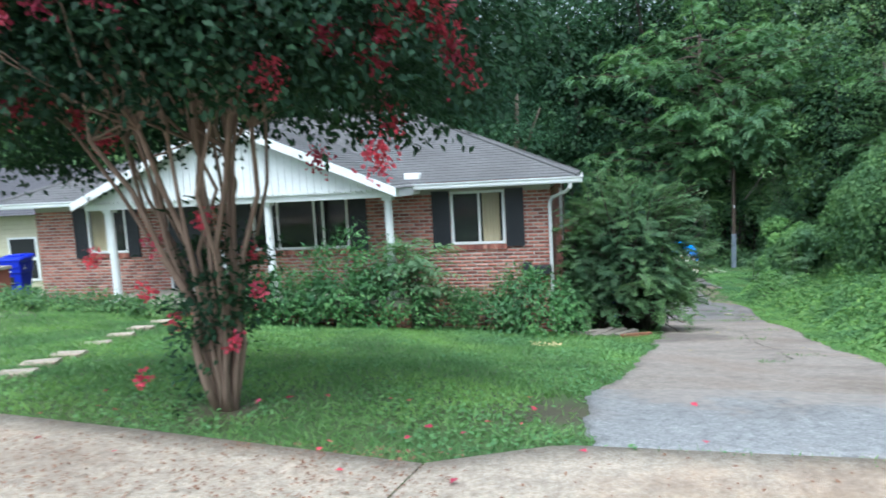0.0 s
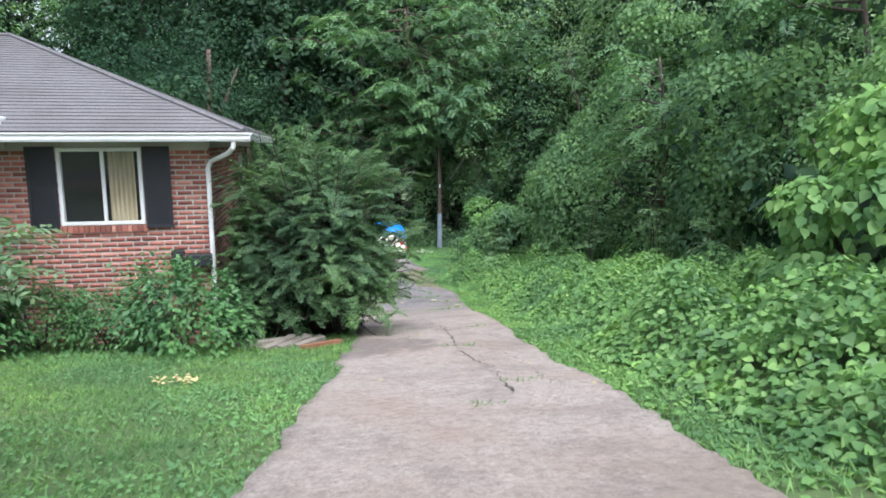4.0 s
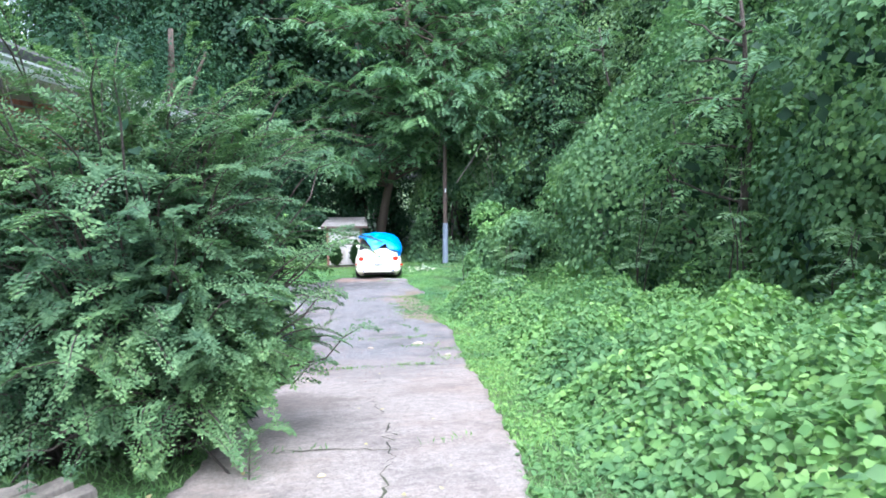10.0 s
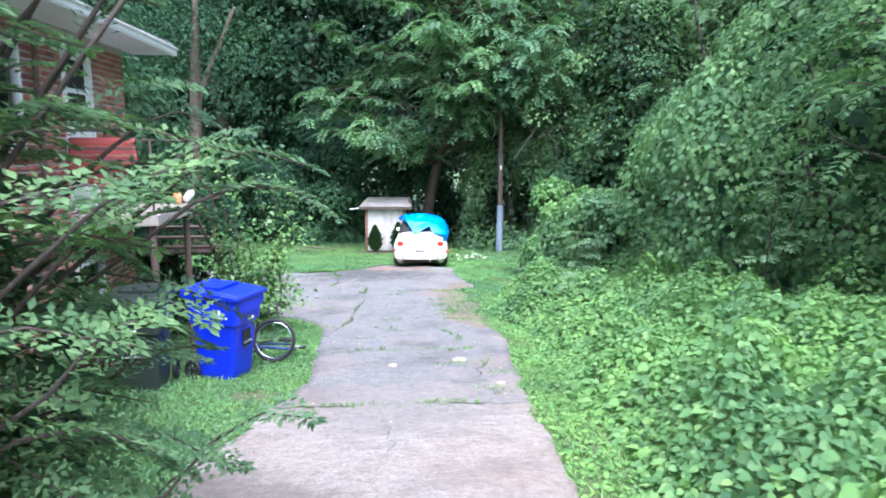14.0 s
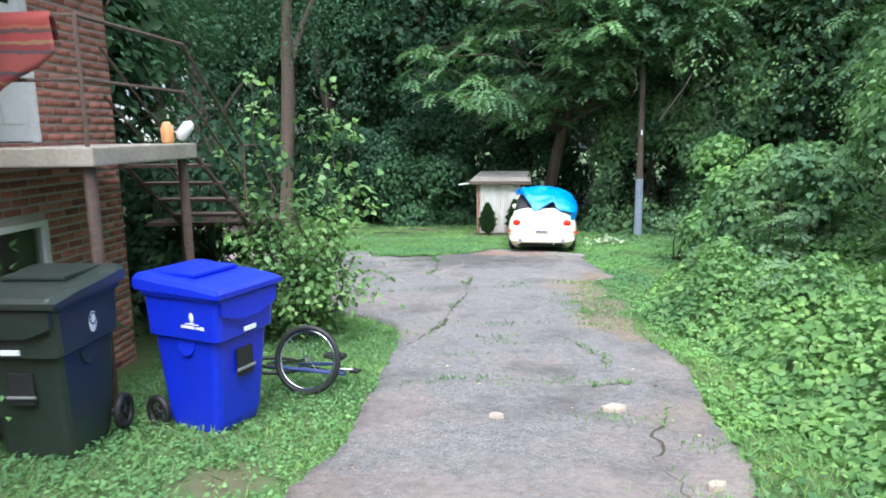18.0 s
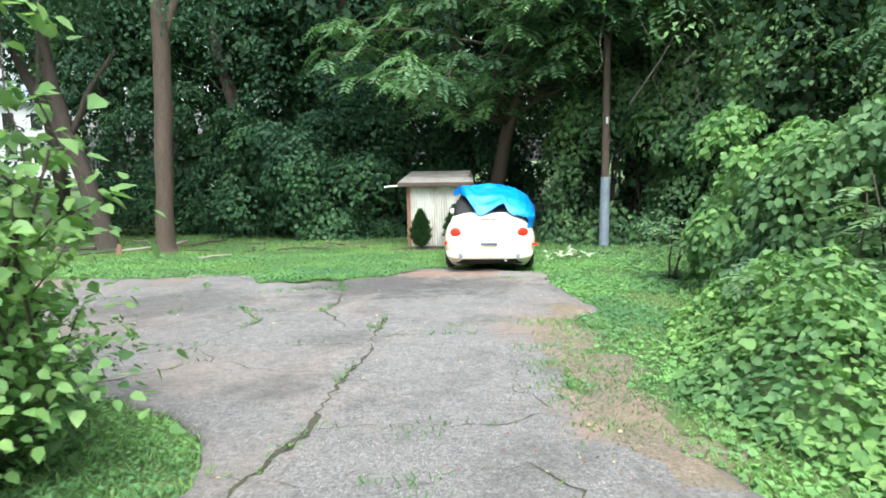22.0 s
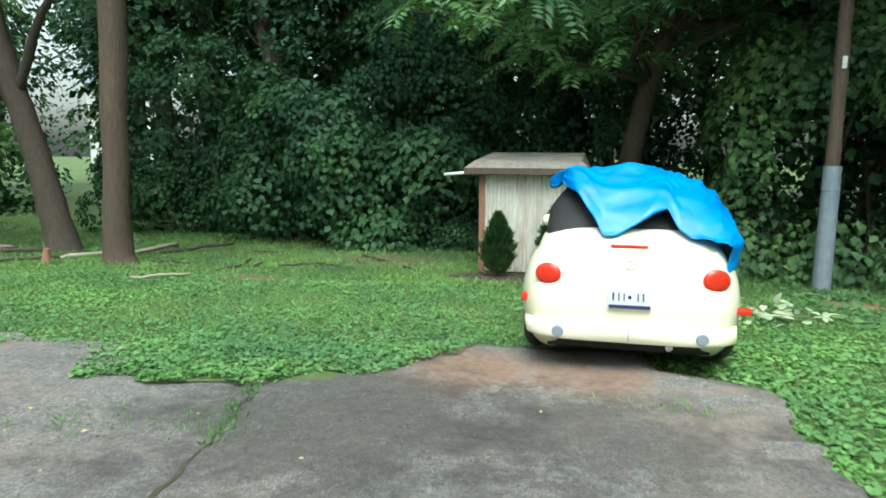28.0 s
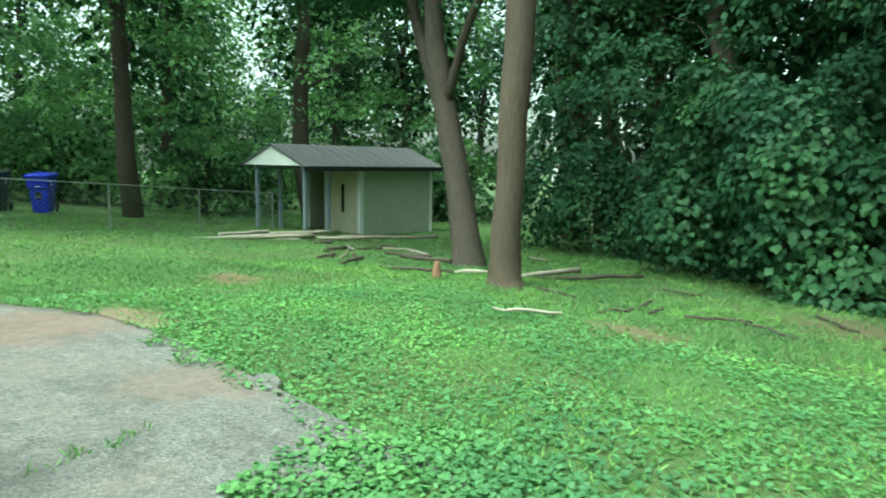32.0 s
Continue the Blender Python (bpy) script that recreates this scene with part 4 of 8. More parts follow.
# striped rug over the railing
def rug():
    m, n, l, b = shader("striped_rug", 0.95)
    co = n.new("ShaderNodeTexCoord")
    sp = n.new("ShaderNodeSeparateXYZ")
    l.new(co.outputs["Object"], sp.inputs["Vector"])
    wv = noise_tex(n, l, 14, 2)
    ad = n.new("ShaderNodeMath")
    ad.operation = "MULTIPLY_ADD"
    ad.inputs[1].default_value = 0.04
    l.new(wv, ad.inputs[0])
    l.new(sp.outputs["Z"], ad.inputs[2])
    wr = n.new("ShaderNodeMath")
    wr.operation = "PINGPONG"
    wr.inputs[1].default_value = 0.3
    l.new(ad.outputs["Value"], wr.inputs[0])
    sc = n.new("ShaderNodeMath")
    sc.operation = "DIVIDE"
    sc.inputs[1].default_value = 0.3
    l.new(wr.outputs["Value"], sc.inputs[0])
    r = ramp(n, [(0.0, (0.24, 0.045, 0.04)), (0.16, (0.27, 0.09, 0.055)), (0.24, (0.10, 0.06, 0.06)), (0.34, (0.30, 0.055, 0.055)), (0.5, (0.26, 0.16, 0.085)), (0.58, (0.22, 0.045, 0.05)), (0.72, (0.09, 0.07, 0.08)), (0.8, (0.28, 0.07, 0.06)), (1.0, (0.27, 0.14, 0.10))])
    r.color_ramp.interpolation = "CONSTANT"
    l.new(sc.outputs["Value"], r.inputs["Fac"])
    l.new(r.outputs["Color"], b.inputs["Base Color"])
    bm = bmesh.new()
    rows = []
    for i in range(23):
        u = i / 22
        x = 0.02 + 0.74 * u
        drop = 0.5 - 0.28 * abs(u - 0.32) / 0.68 if u > 0.32 else 0.36 + 0.44 * u
        col = [bm.verts.new((x, 0.055, 0.0 - 0.16)), bm.verts.new((x, 0.04, -0.03)), bm.verts.new((x, 0.0, 0.018))]
        for j in range(1, 9):
            w = j / 8
            col.append(bm.verts.new((x + 0.05 * w * (u - 0.4), -0.03 - 0.025 * math.sin(u * 11 + w * 2) * w, -drop * 1.15 * w)))
        rows.append(col)
    for a, b2 in zip(rows, rows[1:]):
        for k in range(len(a) - 1):
            bm.faces.new((a[k], b2[k], b2[k + 1], a[k + 1]))
    ob = part("rug", bm, m, smooth=True)
    s = ob.modifiers.new("thick", "SOLIDIFY")
    s.thickness = 0.008
    ob.matrix_world = pose(-2.1, 16.48, -0.6 + RH, 0, 0, TURN)
    tagged(ob, "red striped woven rug hung over the railing", "rug")


rug()
jug = thing("jug", (-1.35, 17.95, -0.6), "white and orange plastic jug lying on the landing", "jug")
part("body", tubed([(0, 0, 0.0), (0, 0, 0.02), (0, 0, 0.13), (0.0, 0, 0.19), (0, 0, 0.2)], [0.045, 0.055, 0.06, 0.035, 0.018], 14), plain("orange_plastic", (0.75, 0.38, 0.16), 0.5), jug, smooth=True)
part("body_white", tubed([(0.08, 0.06, 0.04), (0.1, 0.06, 0.07), (0.17, 0.08, 0.16), (0.2, 0.09, 0.19)], [0.03, 0.055, 0.055, 0.02], 14), M_WHITE, jug, smooth=True)


# ---- wheeled bins ----
def bin_thing(x, y, turn, mat, label, logo):
    t = thing("wheeled_bin", (x, y, gz(x, y)), label, "bin", "wheeled bins", turn)
    t.scale = (0.93, 0.93, 1.07)
    bm = bmesh.new()
    # tapered tub with a stepped upper band; front faces -y
    secs = [(0.02, 0.235, -0.24, 0.24), (0.08, 0.245, -0.26, 0.28), (0.68, 0.285, -0.335, 0.33), (0.70, 0.315, -0.375, 0.36), (0.96, 0.325, -0.40, 0.37), (0.98, 0.345, -0.425, 0.39), (1.015, 0.345, -0.425, 0.39)]
    rows = []
    for z, hw, y0, y1 in secs:
        c = 0.05
        pts = [(-hw + c, y0), (hw - c, y0), (hw - c * 0.3, y0 + c * 0.3), (hw, y0 + c), (hw, y1 - c), (hw - c * 0.3, y1 - c * 0.3), (hw - c, y1), (-hw + c, y1), (-hw + c * 0.3, y1 - c * 0.3), (-hw, y1 - c), (-hw, y0 + c), (-hw + c * 0.3, y0 + c * 0.3)]
        rows.append([bm.verts.new((p, q, z)) for p, q in pts])
    for a, b in zip(rows, rows[1:]):
        for k in range(12):
            bm.faces.new((a[k], a[(k + 1) % 12], b[(k + 1) % 12], b[k]))
    bm.faces.new(rows[0][::-1])
    bm.faces.new(rows[-1])
    body = part("body", bm, mat, t)
    lid = bmesh.new()
    prof = [(-0.455, 1.0), (-0.46, 1.035), (-0.42, 1.06), (-0.2, 1.085), (0.12, 1.10), (0.34, 1.12), (0.42, 1.115), (0.43, 1.04), (0.40, 1.01)]
    rl = []
    for hx in (-0.36, -0.33, -0.30, 0.30, 0.33, 0.36):
        inset = 0.035 if abs(hx) > 0.35 else (0.008 if abs(hx) > 0.32 else 0)
        rl.append([lid.verts.new((hx, p, q - (inset if q > 1.05 else 0))) for p, q in prof])
    for a, b in zip(rl, rl[1:]):
        for k in range(len(prof) - 1):
            lid.faces.new((a[k], b[k], b[k + 1], a[k + 1]))
    lid.faces.new(rl[0])
    lid.faces.new(rl[-1][::-1])
    lidp = part("lid", lid, mat, t)
    part("lid_ridge", boxed(-0.23, 0.23, -0.1, 0.36, 1.095, 1.125, bevel=0.012), mat, lidp)
    # front skirt of the rim, dipping to a shallow point
    sk = bmesh.new()
    a = [sk.verts.new(p) for p in ((-0.31, -0.43, 0.985), (0.31, -0.43, 0.985), (0.30, -0.425, 0.88), (0.12, -0.42, 0.82), (-0.12, -0.42, 0.82), (-0.30, -0.425, 0.88))]
    b = [sk.verts.new((v.co.x, v.co.y + 0.05, v.co.z)) for v in a]
    sk.faces.new(a)
    sk.faces.new(b[::-1])
    for k in range(6):
        sk.faces.new((a[k], b[k], b[(k + 1) % 6], a[(k + 1) % 6]))
    part("front_skirt", sk, mat, body)
    # raised near-black block; the shade of a hollow grip put into colour
    part("grip_recess", boxed(-0.09, 0.09, -0.343, -0.325, 0.40, 0.60, bevel=0.01), M_DARK, body, "dark block painted as the shade of a grip recess")
    part("grip_bar", tubed([(-0.1, -0.345, 0.45), (0.1, -0.345, 0.45)], 0.012, 8), M_STEEL, body, "steel lift bar")
    part("handle", tubed([(-0.26, 0.44, 1.0), (-0.26, 0.47, 1.02), (0.26, 0.47, 1.02), (0.26, 0.44, 1.0)], 0.016, 8), mat, body)
    for sx in (-1, 1):
        if logo:
            # a crest with a line of print too small to read
            lg = part("side_print", dome((sx * 0.319, -0.13, 0.86), (sx, 0, 0), 0.028, 0.04, 0.004), M_STICKER, body, "white crest print")
            for q, (p0, p1, z0, z1) in enumerate(((-0.25, -0.21, 0.773, 0.797), (-0.20, -0.17, 0.777, 0.792), (-0.155, -0.02, 0.775, 0.794), (-0.20, -0.06, 0.803, 0.809), (-0.155, -0.105, 0.812, 0.818))):
                part("print_line", boxed(*sorted((sx * 0.318, sx * 0.323)), p0, p1, z0, z1), M_STICKER, lg)
        else:
            lg = part("sticker", dome((sx * 0.318, 0.02, 0.84), (sx, 0, 0), 0.052, 0.085, 0.005), M_STICKER, body, "white oval sticker with a blue ring")
            part("sticker_ring", ring(bmesh.new(), (sx * 0.321, 0.02, 0.84), (1, 0, 0), 0.034, 0.006, 20, 5), M_INK, lg)
        part("side_dimple", disc(bmesh.new(), (sx * 0.278, -0.02, 0.66), (sx, 0, 0.1), 0.09, 0.012, 16), mat, body)
        w = part("wheel", ring(bmesh.new(), (sx * 0.30, 0.33, 0.125), (1, 0, 0), 0.098, 0.027, 22, 8), M_BLACK, t, "black rubber wheel", smooth=True)
        part("hub", disc(bmesh.new(), (sx * 0.30 - 0.02, 0.33, 0.125), (1, 0, 0), 0.03, 0.04, 12, 0.005), M_BLACK, w)
        for k in range(6):
            a2 = k * math.tau / 6
            part("spoke", tubed([(sx * 0.30, 0.33, 0.125), (sx * 0.30, 0.33 + 0.09 * math.cos(a2), 0.125 + 0.09 * math.sin(a2))], 0.011, 5), M_BLACK, w)
    part("front_print", boxed(-0.06, 0.07, -0.408, -0.398, 0.725, 0.755), M_STICKER, body, "white printed serial bars")
    part("axle", tubed([(-0.3, 0.33, 0.125), (0.3, 0.33, 0.125)], 0.012, 8), M_STEEL, t)
    return t


bin_thing(-0.43, 16.66, 71, M_BINBLUE, "bright blue plastic wheeled recycling bin beside the driveway", True)
bin_thing(-1.2, 15.95, 3, M_BINGREEN, "dark green plastic wheeled rubbish bin by the house wall", False)
bin_thing(-1.2, 10.85, 80, M_BINGREEN, "dark green wheeled bin half hidden under the bush", False)


# ---- bicycle lying in the grass ----
def bicycle():
    x, y = 0.02, 17.5
    t = thing("bicycle", (x, y, gz(x, y)), "dark mountain bicycle lying on its side in the grass", "bicycle", turn=-12)
    ax = Vector((0.12, -1.0, 0.22))
    c = Vector((0, 0, 0.31))
    w = part("wheel", ring(bmesh.new(), c, ax, 0.285, 0.025, 40, 8), M_BLACK, t, "knobbly black tyre", smooth=True)
    part("rim", ring(bmesh.new(), c, ax, 0.255, 0.012, 40, 6), M_CHROME, w, "silver rim", smooth=True)
    part("hub", disc(bmesh.new(), c - ax.normalized() * 0.03, ax, 0.02, 0.06, 12), M_STEEL, w)
    a = ax.normalized()
    s = a.orthogonal().normalized()
    u = a.cross(s)
    for k in range(20):
        d = s * math.cos(k * math.tau / 20) + u * math.sin(k * math.tau / 20)
        part("spoke", tubed([c + a * 0.025 * (-1) ** k, c + d * 0.25], 0.0025, 4), M_CHROME, w)
    blue = plain("blue_steel_tube", (0.05, 0.07, 0.22), 0.3, 0.4)
    part("fork", tubed([c + a * 0.05, (-0.2, -0.03, 0.27), (-0.42, 0.02, 0.22)], 0.018, 8), M_CHROME, t, "chrome fork")
    part("handlebar", tubed([(-0.5, -0.28, 0.3), (-0.48, -0.1, 0.26), (-0.48, 0.1, 0.16), (-0.52, 0.28, 0.1)], 0.014, 8), M_BLACK, t)
    part("down_tube", tubed([(-0.42, 0.02, 0.2), (0.18, 0.34, 0.08)], 0.022, 8), blue, t, "blue frame tube")
    part("top_tube", tubed([(-0.38, 0.02, 0.24), (0.0, 0.5, 0.1)], 0.018, 8), blue, t)
    part("seat_tube", tubed([(0.18, 0.34, 0.08), (-0.08, 0.62, 0.1)], 0.018, 8), M_BLACK, t)
    part("crank", tubed([(0.1, 0.28, 0.14), (0.26, 0.36, 0.12)], 0.012, 6), M_STEEL, t)
    part("pedal", boxed(0.24, 0.33, 0.32, 0.4, 0.1, 0.125, bevel=0.006), M_BLACK, t)
    part("chain_stay", tubed([(0.18, 0.34, 0.08), (-0.6, 0.6, 0.03)], 0.012, 6), M_BLACK, t)
    rw = part("rear_wheel", ring(bmesh.new(), (-0.75, 0.6, -0.02), (0.05, 0.1, 1), 0.28, 0.02, 36, 8), M_BLACK, t, smooth=True)
    part("saddle", boxed(-0.2, 0.02, 0.62, 0.74, 0.09, 0.14, bevel=0.025), M_BLACK, t)


bicycle()


# ---- parked convertible ----
CAR = (2.42, 28.5, gz(2.42, 28.9) + 0.03)
car = thing("car", CAR, "cream rounded convertible parked on the grass, top half covered", "car", turn=-3)


def loft(secs, n=28):
    """A smooth body through cross sections (y, half width, bottom, top, squareness)."""
    bm = bmesh.new()
    rows = []
    for y, hw, z0, z1, e in secs:
        row = []
        for k in range(n):
            a = k * math.tau / n
            ca, sa = math.cos(a), math.sin(a)
            row.append(bm.verts.new((hw * math.copysign(abs(ca) ** (2 / e), ca), y, (z0 + z1) / 2 + (z1 - z0) / 2 * math.copysign(abs(sa) ** (2 / e), sa))))
        rows.append(row)
    for a, b in zip(rows, rows[1:]):
        for k in range(n):
            bm.faces.new((a[k], b[k], b[(k + 1) % n], a[(k + 1) % n]))
    bm.faces.new(rows[0])
    bm.faces.new(rows[-1][::-1])
    return bm


body = part("body", loft([(0.02, 0.56, 0.40, 0.62, 2.6), (0.05, 0.66, 0.33, 0.74, 2.8), (0.13, 0.725, 0.28, 0.88, 3.0), (0.26, 0.745, 0.25, 0.99, 3.2), (0.40, 0.75, 0.23, 1.055, 3.6), (0.62, 0.755, 0.2, 1.08, 4.2), (1.0, 0.77, 0.18, 1.07, 4.4), (1.8, 0.78, 0.18, 0.97, 4), (2.8, 0.77, 0.18, 0.95, 3.6), (3.3, 0.72, 0.2, 0.9, 3.2), (3.75, 0.62, 0.25, 0.78, 2.8), (4.02, 0.45, 0.32, 0.62, 2.6)], 40), M_CAR, car, "glossy cream paint", smooth=True)


def fender(y, sx, r):
    bm = bmesh.new()
    bmesh.ops.create_uvsphere(bm, u_segments=28, v_segments=16, radius=1)
    for v in bm.verts:
        v.co = Vector((sx * 0.60 + v.co.x * 0.26, y + v.co.y * r, 0.50 + v.co.z * 0.455))
    return part("fender", bm, M_CAR, car, "bulging cream fender", smooth=True)


for y in (0.62, 3.25):
    for sx in (-1, 1):
        fender(y, sx, 0.60 if y < 1 else 0.55)
        w = part("wheel", ring(bmesh.new(), (sx * 0.74, y + 0.08, 0.3), (1, 0, 0), 0.215, 0.10, 26, 10), M_BLACK, car, "black tyre", smooth=True)
        part("hubcap", disc(bmesh.new(), (sx * 0.82, y + 0.08, 0.3), (sx, 0, 0), 0.17, 0.03, 20, 0.01), M_STEEL, w)
part("bumper", loft([(-0.04, 0.56, 0.275, 0.405, 4.5), (-0.02, 0.68, 0.265, 0.412, 5), (0.06, 0.77, 0.26, 0.415, 5), (0.3, 0.815, 0.26, 0.415, 5), (0.5, 0.80, 0.28, 0.40, 4)], 40), M_CAR, car, "cream rear bumper", smooth=True)
part("underside", boxed(-0.62, 0.62, 0.2, 3.8, 0.14, 0.26, bevel=0.03), M_BLACK, car)
part("bumper_seam", boxed(-0.003, 0.003, -0.044, -0.02, 0.285, 0.40), M_STEEL, car)
M_SEAM = plain("seam_grey", (0.35, 0.34, 0.27), 0.6)
for sx in (-1, 1):
    part("boot_seam", tubed([(sx * 0.62, 0.215, 0.945), (sx * 0.52, 0.118, 0.82), (sx * 0.43, 0.06, 0.735)], 0.004, 5), M_SEAM, car)
part("boot_edge", tubed([(-0.40, 0.048, 0.70), (-0.2, 0.035, 0.675), (0.2, 0.035, 0.675), (0.40, 0.048, 0.70)], 0.003, 5), M_CAR, car)
for sx in (-1, 1):
    tl = part("tail_light", dome((sx * 0.612, 0.085, 0.752), (sx * 0.28, -1, 0.12), 0.104, 0.085, 0.028), M_TAIL, car, "oval red tail light", smooth=True)
    part("lens_ring", dome((sx * 0.612, 0.089, 0.752), (sx * 0.28, -1, 0.12), 0.114, 0.094, 0.012), M_CAR, tl, smooth=True)
    part("reflector", disc(bmesh.new(), (sx * 0.52, -0.035, 0.335), (sx * 0.1, -1, 0), 0.045, 0.02, 18, 0.006), M_SLEEVE, car, "round pale grey lamp")
    part("side_marker", boxed(sx * 0.80 - 0.03, sx * 0.80 + (0.03 if sx < 0 else 0.09), 0.20, 0.26, 0.50 if sx < 0 else 0.475, 0.565 if sx < 0 else 0.525, bevel=0.014), M_TAIL, car)
    part("mirror", loft([(2.25, 0.05, 0.88, 0.95, 2.4), (2.28, 0.075, 0.85, 0.98, 2.6), (2.34, 0.08, 0.85, 0.98, 2.6), (2.42, 0.03, 0.88, 0.95, 2.4)], 16), M_CAR, car, smooth=True).location.x = sx * 0.79
pl = part("number_plate", boxed(-0.155, 0.155, 0.0, 0.022, 0.53, 0.685, bevel=0.004), M_PLATE, car, "white number plate with dark blue print")
pl.location.y = -0.02
part("plate_band", boxed(-0.15, 0.15, -0.004, 0.0, 0.532, 0.558), M_INK, pl)
for k, (u, w) in enumerate(((-0.125, 0.026), (-0.083, 0.02), (-0.045, 0.02), (0.055, 0.02), (0.092, 0.022))):
    part("plate_bar", boxed(u, u + w * 0.45, -0.004, 0.0, 0.59, 0.65), M_INK, pl)
part("plate_star", disc(bmesh.new(), (0.0, 0.0, 0.618), (0, -1, 0), 0.014, 0.004, 10), M_INK, pl)
part("emblem", ring(bmesh.new(), (0, 0.088, 0.85), (0, -1, 0.5), 0.036, 0.009, 20, 6), M_CHROME, car, "round chrome badge", smooth=True)
part("brake_light", boxed(-0.15, 0.13, 0.205, 0.25, 0.955, 0.975, bevel=0.004), M_TAIL, car, "narrow red high brake light")
part("tailpipe", tubed([(0.3, 0.02, 0.24), (0.3, 0.3, 0.25)], 0.028, 10), M_CHROME, car)
part("soft_top", loft([(0.50, 0.58, 0.9, 1.05, 3.2), (0.58, 0.66, 0.8, 1.14, 2.7), (0.74, 0.69, 0.7, 1.30, 2.4), (1.0, 0.69, 0.7, 1.44, 2.3), (1.4, 0.68, 0.7, 1.47, 2.3), (1.9, 0.66, 0.7, 1.45, 2.3), (2.3, 0.66, 0.7, 1.28, 2.4), (2.7, 0.64, 0.8, 1.0, 2.4)], 36), M_SOFTTOP, car, "folded black canvas top", smooth=True)


def tarp():
    """A wrinkled sheet thrown over the car's roof, pulled down over its further side."""
    rows = []
    nu, nv = 130, 100
    for i in range(nu):
        u = i / (nu - 1)
        ang = math.radians(152 - 180 * u)
        ca, sa = math.cos(ang), math.sin(ang)
        # rear hem: starts high at one shoulder, dips to a point, rises over the rear window, then runs down the side
        edge = float(np.interp(u, [0, 0.08, 0.17, 0.27, 0.30, 0.38, 0.44, 0.49, 0.54, 0.62, 0.72, 0.85, 0.93, 1.0], [1.25, 1.0, 0.62, 0.30, 0.30, 0.36, 0.48, 0.36, 0.27, 0.24, 0.24, 0.22, 0.20, 0.42])) + 0.02 * math.sin(u * 37)
        far = float(np.interp(u, [0, 0.3, 1.0], [1.9, 2.2, 2.3]))
        row = []
        for j in range(nv):
            v = j / (nv - 1)
            y = edge + v * (far - edge)
            prof = float(np.interp(y, [0.15, 0.3, 0.42, 0.62, 0.95, 1.4, 1.9, 2.4], [0.03, 0.06, 0.20, 0.37, 0.51, 0.545, 0.52, 0.37]))
            blend = min(max((u - 0.5) / 0.35, 0), 1)
            hw = float(np.interp(y, [0.2, 0.5, 1.0, 2.4], [0.66, 0.72, 0.73, 0.70])) * (1 - blend) + float(np.interp(y, [0.2, 0.5, 1.0, 2.4], [0.74, 0.86, 0.90, 0.86])) * blend
            x = hw * math.copysign(abs(ca) ** 0.77, ca)
            z = 0.97 + (prof * abs(sa) ** 0.77 if sa > 0 else -0.5 * abs(sa) ** 0.75)
            # long folds run from the shoulder down to the far side, with fine crumples
            crease = 0.016 * (0.45 - abs(math.sin(23 * u - 9 * v + 2.1 * math.sin(7 * u + 5 * v)))) + 0.010 * (0.45 - abs(math.sin(31 * v + 17 * u + 1.7 * math.sin(13 * u))))
            lump = 0.11 * math.exp(-((u - 0.16) / 0.07) ** 2 - ((v - 0.16) / 0.14) ** 2)
            fold = crease + 0.034 * (0.55 - abs(math.sin(5 * u + 4.2 * v + 0.9 * math.sin(4 * v + 3 * u)))) + 0.022 * (0.5 - abs(math.sin(7 * v - 8 * u + 1.4 * math.sin(6 * u + 1)))) + 0.012 * (0.5 - abs(math.sin(16 * u + 11 * v + math.sin(9 * v))))
            ridge = 0.05 * math.exp(-((v - 0.30 - 0.25 * u) / 0.05) ** 2) * (1 - u)
            cuff = 0.05 * max(0.0, 1 - u / 0.16)
            d = fold + ridge + cuff + lump
            row.append((x + d * ca, y + 0.3 * fold, z + 0.03 + max(d, -0.012) * (0.4 + abs(sa))))
        rows.append(row)
    v = np.array(rows)
    i = np.arange(nu * nv).reshape(nu, nv)
    f = np.stack([i[:-1, :-1], i[1:, :-1], i[1:, 1:], i[:-1, 1:]], -1).reshape(-1, 4)
    ob = arrays("tarpaulin", v.reshape(-1, 3), f, M_TARP, smooth=True)
    s = ob.modifiers.new("thick", "SOLIDIFY")
    s.thickness = 0.006
    ob.matrix_world = pose(*CAR, 0, 0, -3)
    tagged(ob, "crumpled bright blue tarpaulin thrown over the car roof", "tarpaulin")


tarp()

# ---- small tin shed ----
SX, SY = 0.42, 34.9
shed = thing("tin_shed", (SX, SY, gz(SX, SY)), "small shed of white corrugated tin with a flat weathered roof", "shed", turn=-3)
SZ = 1.68
bm = bmesh.new()
cols = []
for k in range(121):
    u = 0.1 + 1.38 * k / 120
    d = 0.012 * math.sin(k * math.tau / 6)
    cols.append([bm.verts.new((u, d, 0.02)), bm.verts.new((u, d, SZ))])
for a, b in zip(cols, cols[1:]):
    bm.faces.new((a[0], b[0], b[1], a[1]))
part("front_sheet", bm, M_TIN, shed, "rust-stained white corrugated sheet").modifiers.new("thick", "SOLIDIFY").thickness = 0.006
for a in (0.0, 1.49):
    part("corner_post", boxed(a, a + 0.1, -0.03, 0.07, -0.1, SZ, bevel=0.006), M_BROWNPOST, shed, "brown corner post")
for a in (0.03, 1.52):
    part("side_wall", boxed(a, a + 0.03, 0.075, 1.5, -0.1, SZ), M_TIN, shed)
part("back_wall", boxed(0.07, 1.5, 1.45, 1.48, -0.1, SZ), M_TIN, shed)
rf = bmesh.new()
